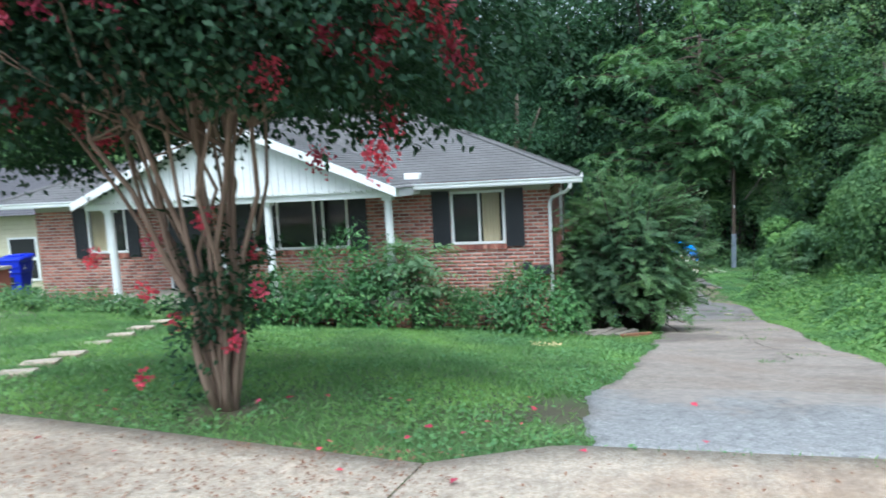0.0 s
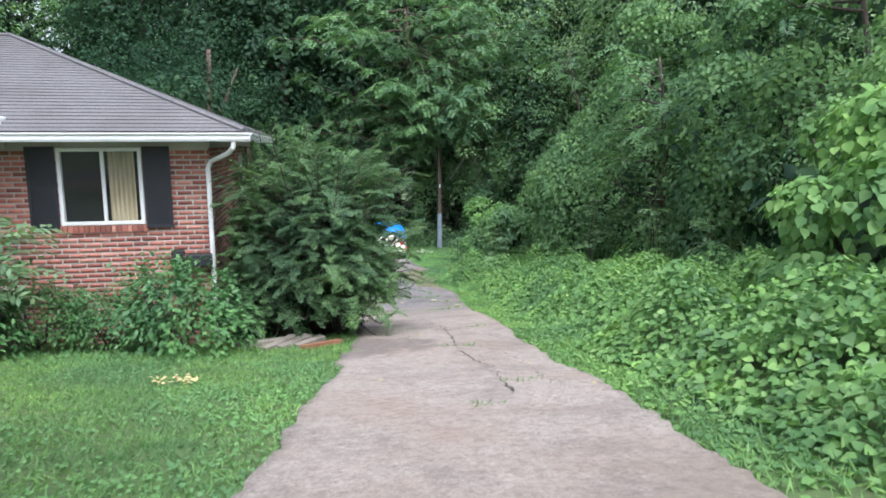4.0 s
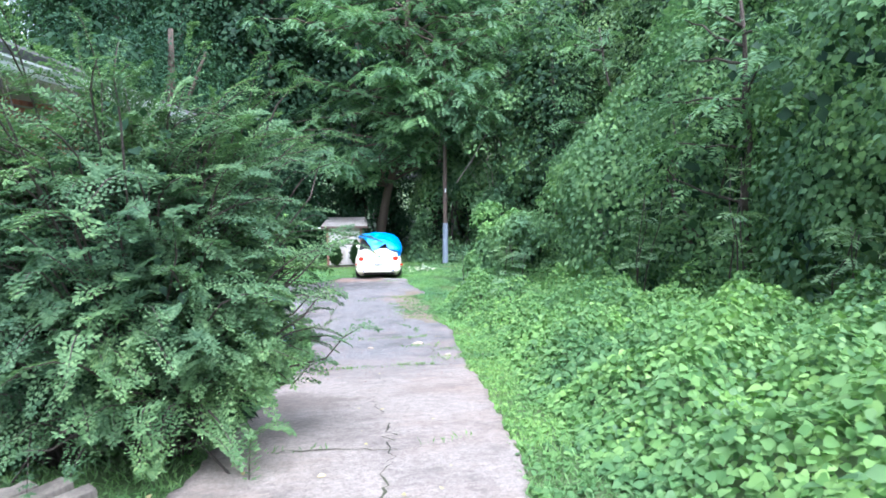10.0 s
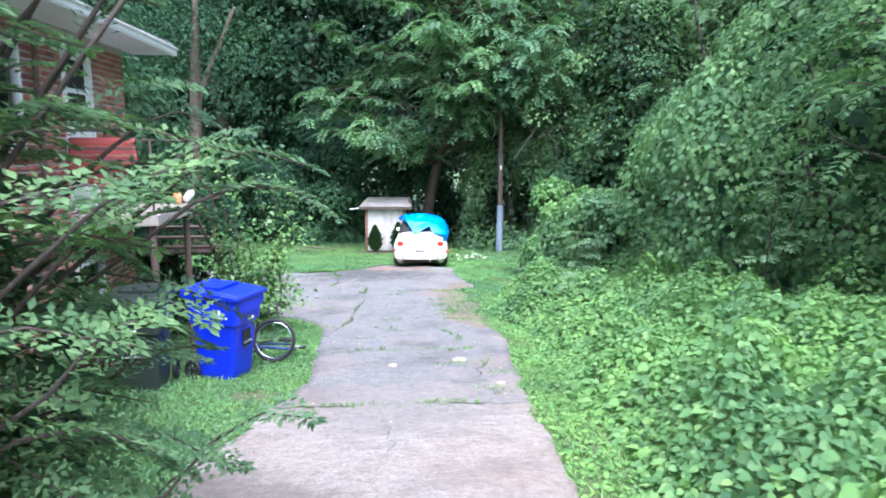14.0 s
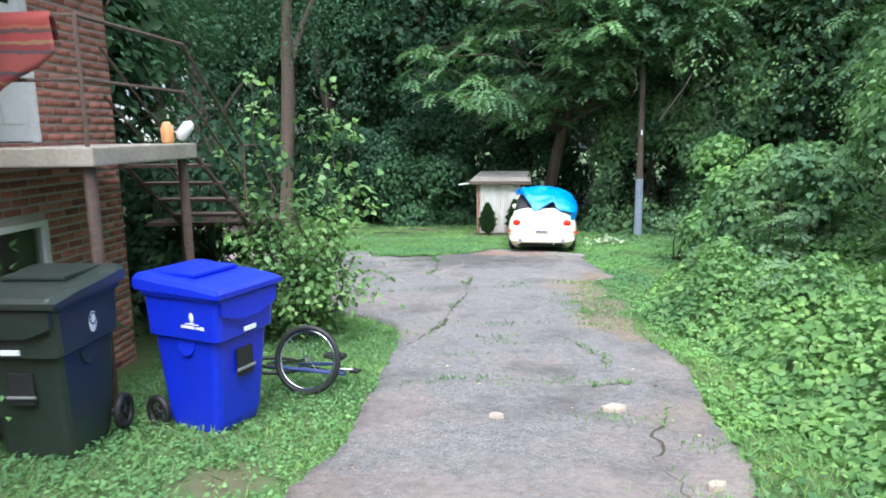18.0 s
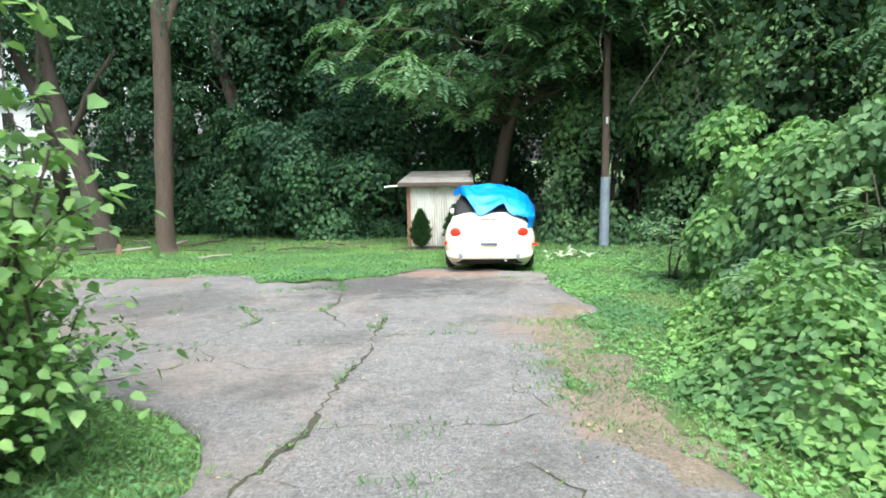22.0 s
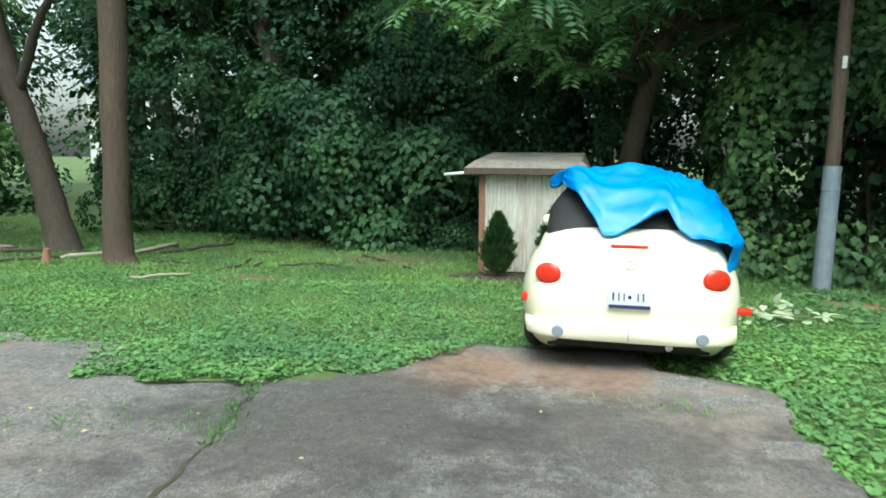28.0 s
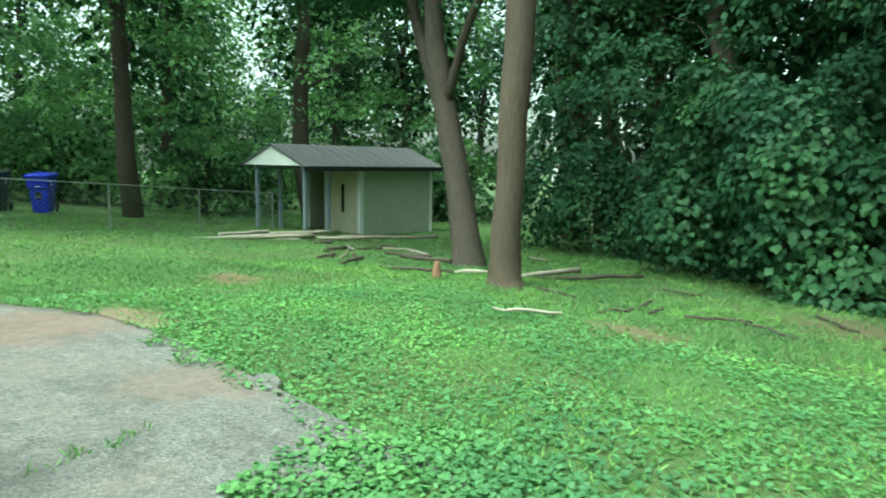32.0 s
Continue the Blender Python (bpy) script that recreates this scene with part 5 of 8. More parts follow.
vs = [rf.verts.new(p) for p in ((-0.22, -0.22, SZ + 0.02), (1.85, -0.22, SZ + 0.02), (1.78, 1.7, SZ + 0.16), (-0.12, 1.7, SZ + 0.16), (-0.22, -0.22, SZ + 0.13), (1.85, -0.22, SZ + 0.13), (1.7, 0.1, SZ + 0.24), (-0.1, 0.1, SZ + 0.24), (1.70, 1.6, SZ + 0.36), (-0.04, 1.6, SZ + 0.36))]
for q in ((0, 3, 2, 1), (0, 1, 5, 4), (4, 5, 6, 7), (7, 6, 8, 9), (1, 2, 8, 6, 5), (0, 4, 7, 9, 3), (2, 3, 9, 8)):
    rf.faces.new([vs[i] for i in q])
part("roof", rf, M_SHEDROOF, shed, "weathered grey roof with thick edge")
part("fascia", boxed(-0.225, 1.855, -0.24, -0.222, SZ + 0.02, SZ + 0.125), M_POLE, shed, "dark brown fascia board")
part("gutter_stub", tubed([(-0.62, -0.02, SZ + 0.0), (-0.05, 0.02, SZ + 0.05)], 0.025, 8), M_WHITE, shed, "white pipe sticking out under the roof")

# ---- utility pole ----
PX, PY = 5.72, 34.25
pole = thing("utility_pole", (PX, PY, gz(PX, PY)), "dark wooden utility pole with a grey steel sleeve", "pole")
zc = -2.1 - gz(PX, PY)
part("shaft", tubed([(0, 0, -0.4), (0.0, 0, 1.8), (0.0, 0, 5), (0.02, 0, 9.5)], [0.105, 0.10, 0.09, 0.075], 14), M_POLE, pole, smooth=True)
part("sleeve", tubed([(-0.01, -0.02, -0.3), (-0.0, -0.02, zc)], [0.128, 0.122], 16), M_SLEEVE, pole, "grey steel sleeve")
part("collar", ring(bmesh.new(), (0, -0.02, zc - 0.35), (0, 0, 1), 0.122, 0.012, 20, 6), M_SLEEVE, pole)
part("tag", boxed(-0.03, 0.03, -0.125, -0.115, zc + 1.38, zc + 1.55), M_STICKER, pole, "small white tag")

# ---- open-sided shed across the lawn ----
s2 = thing("garden_shed", (-15.75, 40.75, gz(-15.75, 40.75)), "pale green garden shed with an open carport end", "shed", turn=96)
# local x runs along the front away from the far end, y back
H2 = 2.15
part("wall_front", boxed(-3.0, 0.1, -0.0, 0.1, -0.1, H2), M_SAGE, s2)
part("wall_end", boxed(0.0, 0.1, 0.101, 2.6, -0.1, H2), M_SAGE, s2)
part("wall_back", boxed(-3.0, 0.0, 2.5, 2.6, -0.1, H2), M_SAGE, s2)
part("wall_inner", boxed(-3.0, -2.9, 0.101, 1.75, -0.1, H2), M_BEIGE, s2, "pale inner wall facing the open end")
for x in (-3.0, -0.02):
    part("corner_board", boxed(x, x + 0.12, -0.03, -0.002, -0.1, H2), M_WHITE, s2)
part("corner_board", boxed(-3.03, -3.002, -0.03, 0.09, -0.1, H2), M_WHITE, s2)
for x in (-5.0, -4.2):
    for y in (0.0, 2.4):
        part("post", boxed(x, x + 0.09, y, y + 0.09, -0.1, H2), M_SLEEVE, s2)
for y in (0.0, 2.4):
    part("beam", boxed(-5.05, -3.04, y, y + 0.08, H2 - 0.12, H2), M_SLEEVE, s2)
part("bracket", boxed(-3.06, -3.002, 0.75, 0.82, 0.75, 1.6, bevel=0.01), M_DARK, s2, "dark hanging tool bracket")
rf = bmesh.new()
for k in range(14):
    a = -5.25 + 5.47 * k / 14
    for y0, z0, y1, z1 in ((-0.35, 0.0, 1.3, 0.62), (1.3, 0.62, 2.95, 0.0)):
        rf.faces.new([rf.verts.new(p) for p in ((a, y0, H2 + z0), (a + 0.37, y0, H2 + z0), (a + 0.37, y1, H2 + z1), (a, y1, H2 + z1))])
        rf.faces.new([rf.verts.new(p) for p in ((a + 0.37, y0, H2 + z0), (a + 0.3906, y0, H2 + z0 + 0.025), (a + 0.3906, y1, H2 + z1 + 0.025), (a + 0.37, y1, H2 + z1))])
part("roof", rf, M_DARKROOF, s2, "dark ribbed metal gable roof").modifiers.new("thick", "SOLIDIFY").thickness = 0.05
part("fascia", boxed(-5.25, 0.22, -0.375, -0.352, H2 - 0.13, H2 - 0.004), M_DARK, s2, "dark fascia under the eave")
for x in (-5.2, 0.15):
    ge = bmesh.new()
    vs = [ge.verts.new(p) for p in ((x, -0.25, H2 + 0.01), (x, 2.85, H2 + 0.01), (x, 1.3, H2 + 0.55), (x + 0.04, -0.25, H2 + 0.01), (x + 0.04, 2.85, H2 + 0.01), (x + 0.04, 1.3, H2 + 0.55))]
    for q in ((0, 1, 2), (5, 4, 3), (0, 3, 4, 1), (1, 4, 5, 2), (2, 5, 3, 0)):
        ge.faces.new([vs[i] for i in q])
    part("gable", ge, M_WHITE, s2, "white gable end")

# ---- neighbour's house, yellow siding ----
nb = thing("neighbour_house", (-19.5, 13.5, gz(-19.5, 13.5)), "neighbouring house with pale yellow siding", "house", turn=2)
bm = bmesh.new()
for k in range(22):
    box(bm, -8, 2.6, -0.02 - (0.012 if k % 2 else 0.0), 8, -0.4 + 0.14 * k, -0.4 + 0.14 * (k + 1) - 0.006)
part("siding", bm, M_BEIGE, nb, "pale yellow lapped siding")
rf = bmesh.new()
roof_plane(rf, (-8.6, -0.6, 2.7), (3.2, -0.6, 2.7), (-4.5, 4, 4.4), (-1, 4, 4.4), 26)
roof_plane(rf, (3.2, -0.6, 2.7), (3.2, 8.6, 2.7), (-1, 4, 4.4), (-1, 4, 4.4), 26)
roof_plane(rf, (3.2, 8.6, 2.7), (-8.6, 8.6, 2.7), (-1, 4, 4.4), (-4.5, 4, 4.4), 10)
part("roof", rf, M_DARKROOF, nb)
for u in (-3.5, 0.2):
    fr = part("window", boxed(u, u + 1.1, -0.07, -0.04, 0.6, 2.0, bevel=0.01), M_WHITE, nb, "white-framed window")
    for z in (0.68, 1.36):
        part("pane", boxed(u + 0.09, u + 1.01, -0.078, -0.071, z, z + 0.58), M_DARK, fr)
part("window", boxed(2.605, 2.64, 1.2, 2.3, 0.6, 2.0, bevel=0.01), M_WHITE, nb)

# distant white house between the trunks
wh = thing("white_house", (-37.5, 79.0, -3.2), "white two-storey house glimpsed between the trees", "house", turn=35)
part("wall", boxed(-3.5, 3.5, 0, 6, -0.5, 6.6), M_WHITE, wh)
for r in range(2):
    for k in range(3):
        part("window", boxed(-2.8 + 2.2 * k, -1.9 + 2.2 * k, -0.06, -0.01, 1.4 + 2.7 * r, 2.9 + 2.7 * r), M_DARK, wh)
rf = bmesh.new()
roof_plane(rf, (-4, -0.6, 6.6), (4, -0.6, 6.6), (-4, 3, 8.6), (4, 3, 8.6), 12)
roof_plane(rf, (4, 6.6, 6.6), (-4, 6.6, 6.6), (4, 3, 8.6), (-4, 3, 8.6), 12)
part("roof", rf, M_SLEEVE, wh)

# ================= plants =================
def stems(paths, material, name, parent, sides=6):
    """Many tapered stems joined in one mesh: paths of (points, r0, r1)."""
    bm = bmesh.new()
    for pts, r0, r1 in paths:
        n = len(pts)
        tube(bm, pts, [r0 + (r1 - r0) * k / (n - 1) for k in range(n)], sides)
    return part(name, bm, material, parent, smooth=True)


def bent(a, b, n=6, sway=0.1, g=None):
    """Points of a crooked line from a to b."""
    a, b = np.asarray(a, float), np.asarray(b, float)
    s = np.linspace(0, 1, n)[:, None]
    p = a + (b - a) * s
    w = np.sin(s * math.pi) * sway * np.linalg.norm(b - a)
    return [Vector(v) for v in p + w * g.normal(size=(1, 3)) * [1, 1, 0.4] + w * 0.4 * g.normal(size=(n, 3))]


def boughs(n, per, centre, radii, size, leaf, seed, low=-0.8, inner=0.55, narrow=0.62):
    """A crown of layered boughs: each a drooping dome shingled with leaves, so that the tops catch the light."""
    g = np.random.default_rng(seed + 5)
    c, out = shell(n, centre, radii, inner, low, 0.5, seed)
    n = len(c)
    rb = size * g.uniform(0.6, 1.4, n)
    which = np.repeat(np.arange(n), per)
    m = len(which)
    d = unit(g.normal(size=(m, 3)) * [1, 1, 0.75] + out[which] * 0.75 + [0, 0, 0.55])
    p = c[which] + d * rb[which][:, None] * [1, 1, 0.55] * (g.uniform(0.45, 1.1, m) ** 0.6)[:, None]
    flat = np.hypot(d[:, 0], d[:, 1])
    p[:, 2] -= rb[which] * 0.35 * flat ** 2
    face = d * [0.8, 0.8, 1] + [0, 0, 0.5] + g.normal(size=(m, 3)) * 0.3
    way = d * [1, 1, 0.2] + [0, 0, -0.65] + g.normal(size=(m, 3)) * 0.4
    ls = g.uniform(0.65, 1.3, m) * leaf
    return leaves(p, way, face, ls, ls * narrow)


def forest_tree(x, y, height, spread, seed, leaf=0.3, count=4200, base=0.18, lean=(0, 0), mat=None, name="tree", label="tall deciduous tree, crown green toned to its light"):
    g = np.random.default_rng(seed)
    z = gz(x, y)
    t = thing(name, (x, y, z), label, "tree", "trees of the wood")
    top = np.array([lean[0], lean[1], height * 0.8])
    paths = [(bent((0, 0, -0.3), top, 8, 0.03, g), 0.045 * height ** 0.7, 0.04)]
    for k in range(7):
        s = 0.3 + 0.09 * k
        a = g.uniform(0, 6.28)
        e = top * s + np.array([math.cos(a), math.sin(a), 0.55]) * spread * g.uniform(0.5, 0.85)
        paths.append((bent(top * s, e, 5, 0.08, g), 0.07 * (1.1 - s), 0.015))
    stems(paths, M_BARK, "trunk", t)
    lo = height * base
    per = 60 if leaf < 0.3 else 34
    arrays("crown", *boughs(count // per, per, (lean[0] * 0.7, lean[1] * 0.7, (height + lo) / 2), (spread, spread, (height - lo) / 2), 1.0 if leaf < 0.3 else 1.4, leaf, seed, -0.95), mat or L_FOREST_SHADE, t)
    # dark leaves fill the crown's core, the inner shade put into their colour
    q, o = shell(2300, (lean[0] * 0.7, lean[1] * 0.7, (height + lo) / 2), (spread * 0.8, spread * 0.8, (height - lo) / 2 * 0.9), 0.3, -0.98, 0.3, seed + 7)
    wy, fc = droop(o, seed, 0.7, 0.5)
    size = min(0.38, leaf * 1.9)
    arrays("inner_crown", *leaves(q, wy, fc + o, size, size * 0.8), L_MYRTLE_AND_SHADE, t)
    return t


g0 = np.random.default_rng(11)
stands = []
for row, (y0, step) in enumerate(((43.0, 4.2), (48.5, 4.6), (55.0, 5.0), (63.0, 6.0))):
    x = -16.0 - 3 * row
    while x < 30 + 4 * row:
        stands.append((x + g0.uniform(-1.2, 1.2), y0 + g0.uniform(-1.6, 1.6), g0.uniform(19, 25) + row, g0.uniform(2.6, 3.6) + 0.3 * row))
        x += step
for x, y, h, s in ((-17, 27, 15, 3.6), (-21, 33, 16, 3.8), (-25, 22, 15, 3.8), (-13, 43, 17, 3.4), (-22, 40, 17, 3.6), (-29, 29, 16, 4), (-33, 38, 17, 4), (-30, 16, 14, 4), (-26, 48, 17, 4), (-36, 24, 16, 4.2), (-42, 18, 17, 4.5), (-44, 30, 18, 4.5), (-43, 42, 18, 4.5), (-48, 10, 17, 4.5), (-52, 24, 19, 5), (-52, 36, 19, 5), (-36, 50, 18, 4.5), (-44, 54, 19, 5), (-40, 6, 16, 4.5), (-55, 48, 20, 5), (-58, 14, 19, 5), (-36, 62, 19, 5), (-19, 48, 18, 3.8), (-10, 30.5, 0, 0),
                   (16, 16, 12, 3.4), (15, 23, 13, 3.4), (15.5, 30, 14, 3.5), (17, 37, 15, 3.5), (19, 9, 12, 3.5), (20, 20, 15, 3.8), (21, 28, 15, 3.8), (17, 2, 11, 3.3), (23, 14, 14, 3.8), (12.5, 38.5, 14, 3.2), (24, 36, 16, 3.8), (22, -4, 12, 3.6), (27, 6, 14, 4)):
    if h:
        stands.append((x, y, float(h), s))
stands = [q for q in stands if abs((q[0] - 2.1) * 0.795 + (q[1] - 20.5) * 0.607) > 1.9 or q[1] < 25]
for k, (x, y, h, s) in enumerate(stands):
    h = h * 1.25 if abs(x) > 14 and y < 42 else h
    far = y > 52 or x < -24 or x > 22
    near = 40 < y < 46.5
    # paler species on the right; far left, haze and open light painted in
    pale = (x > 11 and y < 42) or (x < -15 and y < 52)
    # leaf colour by position: dark for deep shade, lighter where x > 4.5
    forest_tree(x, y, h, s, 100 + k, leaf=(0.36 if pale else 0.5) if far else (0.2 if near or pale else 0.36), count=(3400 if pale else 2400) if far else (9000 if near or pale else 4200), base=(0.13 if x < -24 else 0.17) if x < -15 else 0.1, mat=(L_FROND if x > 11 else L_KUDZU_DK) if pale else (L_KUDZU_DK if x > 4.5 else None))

# vine-covered undergrowth along the edge of the wood and beside the drive
def vine_mass(x, y, radii, seed, count, leaf, mat, lift=0.0, name="vine_thicket", label="thicket smothered in broad green vine leaves", lump=0.55, broad=True):
    """Vines hang over a thicket in many overlapping lumps; each lump is shingled with leaves that face outward."""
    z = gz(x, y)
    t = thing(name, (x, y, z), label, "thicket", "vine thickets")
    g = np.random.default_rng(seed)
    rx, ry, rz = radii
    for _ in range(6):
        pts = bent((g.uniform(-.4, .4) * rx, g.uniform(-.4, .4) * ry, -0.1), (g.uniform(-.6, .6) * rx, g.uniform(-.6, .6) * ry, rz * g.uniform(0.8, 1.3)), 6, 0.1, g)
        part("stem", tubed(pts, [0.06 - 0.009 * k for k in range(6)], 6), M_BARK, t, smooth=True)
    area = 4 * rx * ry + 5 * rz * (rx + ry)
    lump = lump * 1.35
    n_l = max(14, int(area / (lump * lump * 2.0)))
    c, out = shell(n_l, (0, 0, lift + rz * 0.62), (rx * 0.86, ry * 0.86, rz * 0.85), 0.84, -0.72, 0.5, seed)
    size = lump * g.uniform(0.55, 1.35, len(c))
    which = g.choice(len(c), count, p=size ** 2 / (size ** 2).sum())
    d = unit(g.normal(size=(count, 3)) + out[which] * 1.0 + [0, 0, 0.6])
    p = c[which] + d * size[which][:, None] * [1, 1, 0.85] * (g.uniform(0.72, 1.08, count) ** 0.7)[:, None]
    p[:, 2] -= 0.25 * size[which] * g.random(count) ** 2
    face = d + [0, 0, 0.8] + g.normal(size=p.shape) * 0.28
    way = np.array([0, 0, -1.0]) + d * 0.45 + g.normal(size=p.shape) * 0.45
    ok = p[:, 2] > 0.03
    ls = g.uniform(0.6, 1.25, count) * leaf
    arrays("foliage", *leaves(p[ok], way[ok], face[ok], ls[ok], ls[ok] * 0.92, broad=broad), mat, t)
    # darker leaves behind the lumps: shade in the hollows, painted as leaf colour
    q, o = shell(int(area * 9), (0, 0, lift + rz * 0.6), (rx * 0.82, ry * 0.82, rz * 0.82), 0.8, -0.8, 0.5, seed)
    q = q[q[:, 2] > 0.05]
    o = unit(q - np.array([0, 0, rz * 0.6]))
    arrays("inner_foliage", *leaves(q, g.normal(size=q.shape) + [0, 0, -0.5], o + g.normal(size=q.shape) * 0.3, 0.26, 0.22), L_MYRTLE_AND_SHADE, t)
    return t


# wood-edge masses carry painted shade; those by the pole have lightened leaves
for k, (x, y, r, n, lf, mt, lm) in enumerate((
        (10.3, 13.4, (2.6, 2.8, 4.2), 36000, 0.108, L_KUDZU_DK, 0.75), (10.9, 19.6, (2.8, 2.9, 4.5), 34000, 0.112, L_KUDZU_DK, 0.8), (13.6, 27.6, (2.9, 3.1, 4.4), 16000, 0.16, L_KUDZU_DK, 0.8),
        (9.6, 8.2, (1.9, 2.1, 2.5), 22000, 0.10, L_KUDZU_DK, 0.6), (6.0, 5.4, (1.4, 1.6, 1.75), 15000, 0.115, L_KUDZU, 0.36), (6.7, 24.1, (1.25, 1.15, 1.1), 13000, 0.105, L_KUDZU_DK, 0.36), (7.4, 26.7, (1.55, 1.3, 1.4), 14000, 0.115, L_KUDZU, 0.36),
        (8.6, 34.3, (1.5, 1.2, 4.9), 12000, 0.13, L_KUDZU_DK, 0.5), (9.0, 29.5, (1.3, 1.2, 1.1), 6000, 0.12, L_KUDZU_DK, 0.45), (10.2, 35.0, (2.2, 2.0, 3.0), 14000, 0.15, L_KUDZU_DK, 0.65), (7.0, 36.9, (2.3, 1.5, 4.6), 15000, 0.14, L_KUDZU_DK, 0.6),
        (-1.6, 41.0, (2.9, 1.9, 4.6), 19000, 0.13, L_FOREST_SHADE, 0.65), (2.6, 41.0, (2.5, 1.7, 3.8), 13000, 0.13, L_FOREST_SHADE, 0.6), (-6.4, 42.0, (2.3, 1.7, 3.2), 12000, 0.13, L_FOREST_SHADE, 0.55),
        (-9.4, 42.0, (2.2, 1.7, 3.0), 10000, 0.14, L_FOREST_SHADE, 0.55), (10.5, 40.5, (2.6, 1.8, 4.8), 10000, 0.17, L_KUDZU_DK, 0.7), (13.2, 5.0, (2.1, 2.5, 4.0), 10000, 0.15, L_KUDZU_DK, 0.65), (8.6, 1.2, (1.9, 1.7, 2.0), 11000, 0.12, L_KUDZU_DK, 0.5),
        (-3.4, 39.9, (3.1, 1.4, 2.5), 15000, 0.165, L_BIGLEAF, 0.75), (-0.6, 39.0, (0.9, 0.6, 0.45), 2600, 0.09, L_FOREST_SHADE, 0.25))):
    vine_mass(x, y, r, 300 + k, n, lf, mt, lump=lm, broad=y < 30)


forest_tree(10.2, 33.2, 11.5, 2.5, 191, leaf=0.15, count=7000, base=0.12, mat=L_KUDZU_DK, label="tree at the edge of the wood hung with vines")
forest_tree(-4.3, 20.7, 7.0, 1.7, 190, leaf=0.13, count=5200, base=0.08, name="small_tree", label="small leafy tree close behind the house corner")
vine_mass(-2.6, 20.5, (1.0, 0.8, 1.5), 340, 5000, 0.09, L_FOREST_SHADE, lump=0.4)
# low kudzu along the drive
def kudzu_height(x, y):
    """Depth of the vine bed: nothing at the verge, then rolling mounds that climb towards the wood."""
    d = np.clip((x - np.interp(y, EDGE_Y, EDGE_R) - 0.35 - np.where(y > 19, np.clip((y - 19) * 0.16, 0, 1.3), 0)) / 1.2, 0, 1)
    far = np.clip((x - 5.0) / 4.0, 0, 1)
    lump = 0.52 + 0.30 * np.sin(x * 1.9 + y * 0.7) * np.sin(y * 1.6 + 1) + 0.30 * np.sin(3.7 * x + 2.1 * y) * np.sin(2.9 * y - 1.7 * x) + 0.10 * np.sin(7.3 * x + 1.1) * np.sin(6.1 * y + x)
    hummock = 0.5 + 0.5 * np.sin(2.6 * x + 1.4 * np.sin(1.7 * y)) * np.sin(2.3 * y + 1.2 * np.sin(2.1 * x))
    h = d * d * (3 - 2 * d) * (0.45 * np.maximum(lump, 0.1) + 0.16 + 0.62 * hummock ** 1.5 + 0.4 * far)
    return h * np.clip((27.5 - y) / 3, 0, 1) * np.clip((y + 1.2) / 1.5, 0, 1)


def kudzu_bed():
    g = np.random.default_rng(21)
    n = 240000
    x, y = g.uniform(1.3, 11.5, n), np.concatenate([g.uniform(-1.0, 27.0, n // 2), g.uniform(2.0, 25.0, n - n // 2)])
    h = kudzu_height(x, y)
    keep = (h > 0.04) & ((x < 8) | (g.random(n) < 0.5))
    x, y, h = x[keep], y[keep], h[keep]
    e = 0.06
    slope = np.stack([-(kudzu_height(x + e, y) - h) / e, -(kudzu_height(x, y + e) - h) / e, np.ones(len(x))], -1)
    deep = g.random(len(x)) ** 1.6
    z = ground_z(x, y) + h * (1.04 - 0.5 * deep) + 0.02
    p = np.stack([x, y, z], -1)
    face = unit(slope) + g.normal(size=p.shape) * 0.5 + [-0.12, -0.14, 0.15]
    way = g.normal(size=p.shape) * [1, 1, 0.2] + slope * [0.5, 0.5, 0] + [0, 0, -0.3]
    ls = g.uniform(0.04, 0.082, len(p)) * np.where(g.random(len(p)) < 0.12, 1.5, 1.0)
    pick = g.random(len(p)) < 0.8
    for name, ok, mat, label in (("kudzu", pick, L_KUDZU, "bed of broad bright green kudzu leaves beside the driveway"), ("vine_weeds", ~pick, L_SAPLING, "yellow-green vine and weed leaves among the kudzu")):
        tagged(arrays(name, *leaves(p[ok], way[ok], face[ok], ls[ok], ls[ok] * 0.95, broad=True), mat), label, "ground cover", kind="stuff")


kudzu_bed()


# grass and clover
def keep_off(x, y):
    """Where no turf grows: paving, house, beds."""
    bare = on_drive(x, y) | (y < np.interp(x, [-30, -12, -5.1, -1.83, -1.1, 1.6, 30], [1.1, 0.55, -0.08, -0.55, -0.2, -0.45, -0.2]))
    bare &= ~((y > np.interp(x, [-6.5, -5, -4, -2.2, -1.5, -0.3, 0.7, 1.1, 1.3], [27.6, 28.2, 28.1, 28.3, 27.55, 27.6, 28.2, 28.8, 30]) + 0.08 * np.sin(x * 9)) & (x > -7) & (x < 1.2))
    bare |= (x > -14.2) & (x < -1.9) & (y > 9.2) & (y < 18.6)
    bare |= kudzu_height(x, y) > 0.25
    return bare


BARE = [(3.1, 21.2, 0.42, 0.75), (3.2, 22.5, 0.45, 0.8), (3.1, 23.6, 0.35, 0.7), (-7.9, 30.4, 0.8, 0.35), (-1.15, 0.75, 0.3, 0.6), (1.8, 1.3, 0.35, 0.7), (3.05, 20.9, 0.5, 1.0), (0.15, 15.5, 0.35, 0.3), (-1.75, 14.6, 0.4, 1.4), (-3.6, 0.4, 0.3, 0.25), (-5.6, 28.3, 0.6, 0.3), (-3.0, 33.0, 0.8, 0.3), (-1.5, 36.2, 1.5, 0.5), (5.6, 32.6, 0.6, 0.4), (1.1, 34.15, 1.35, 0.55), (1.1, 34.3, 1.3, 0.5)]


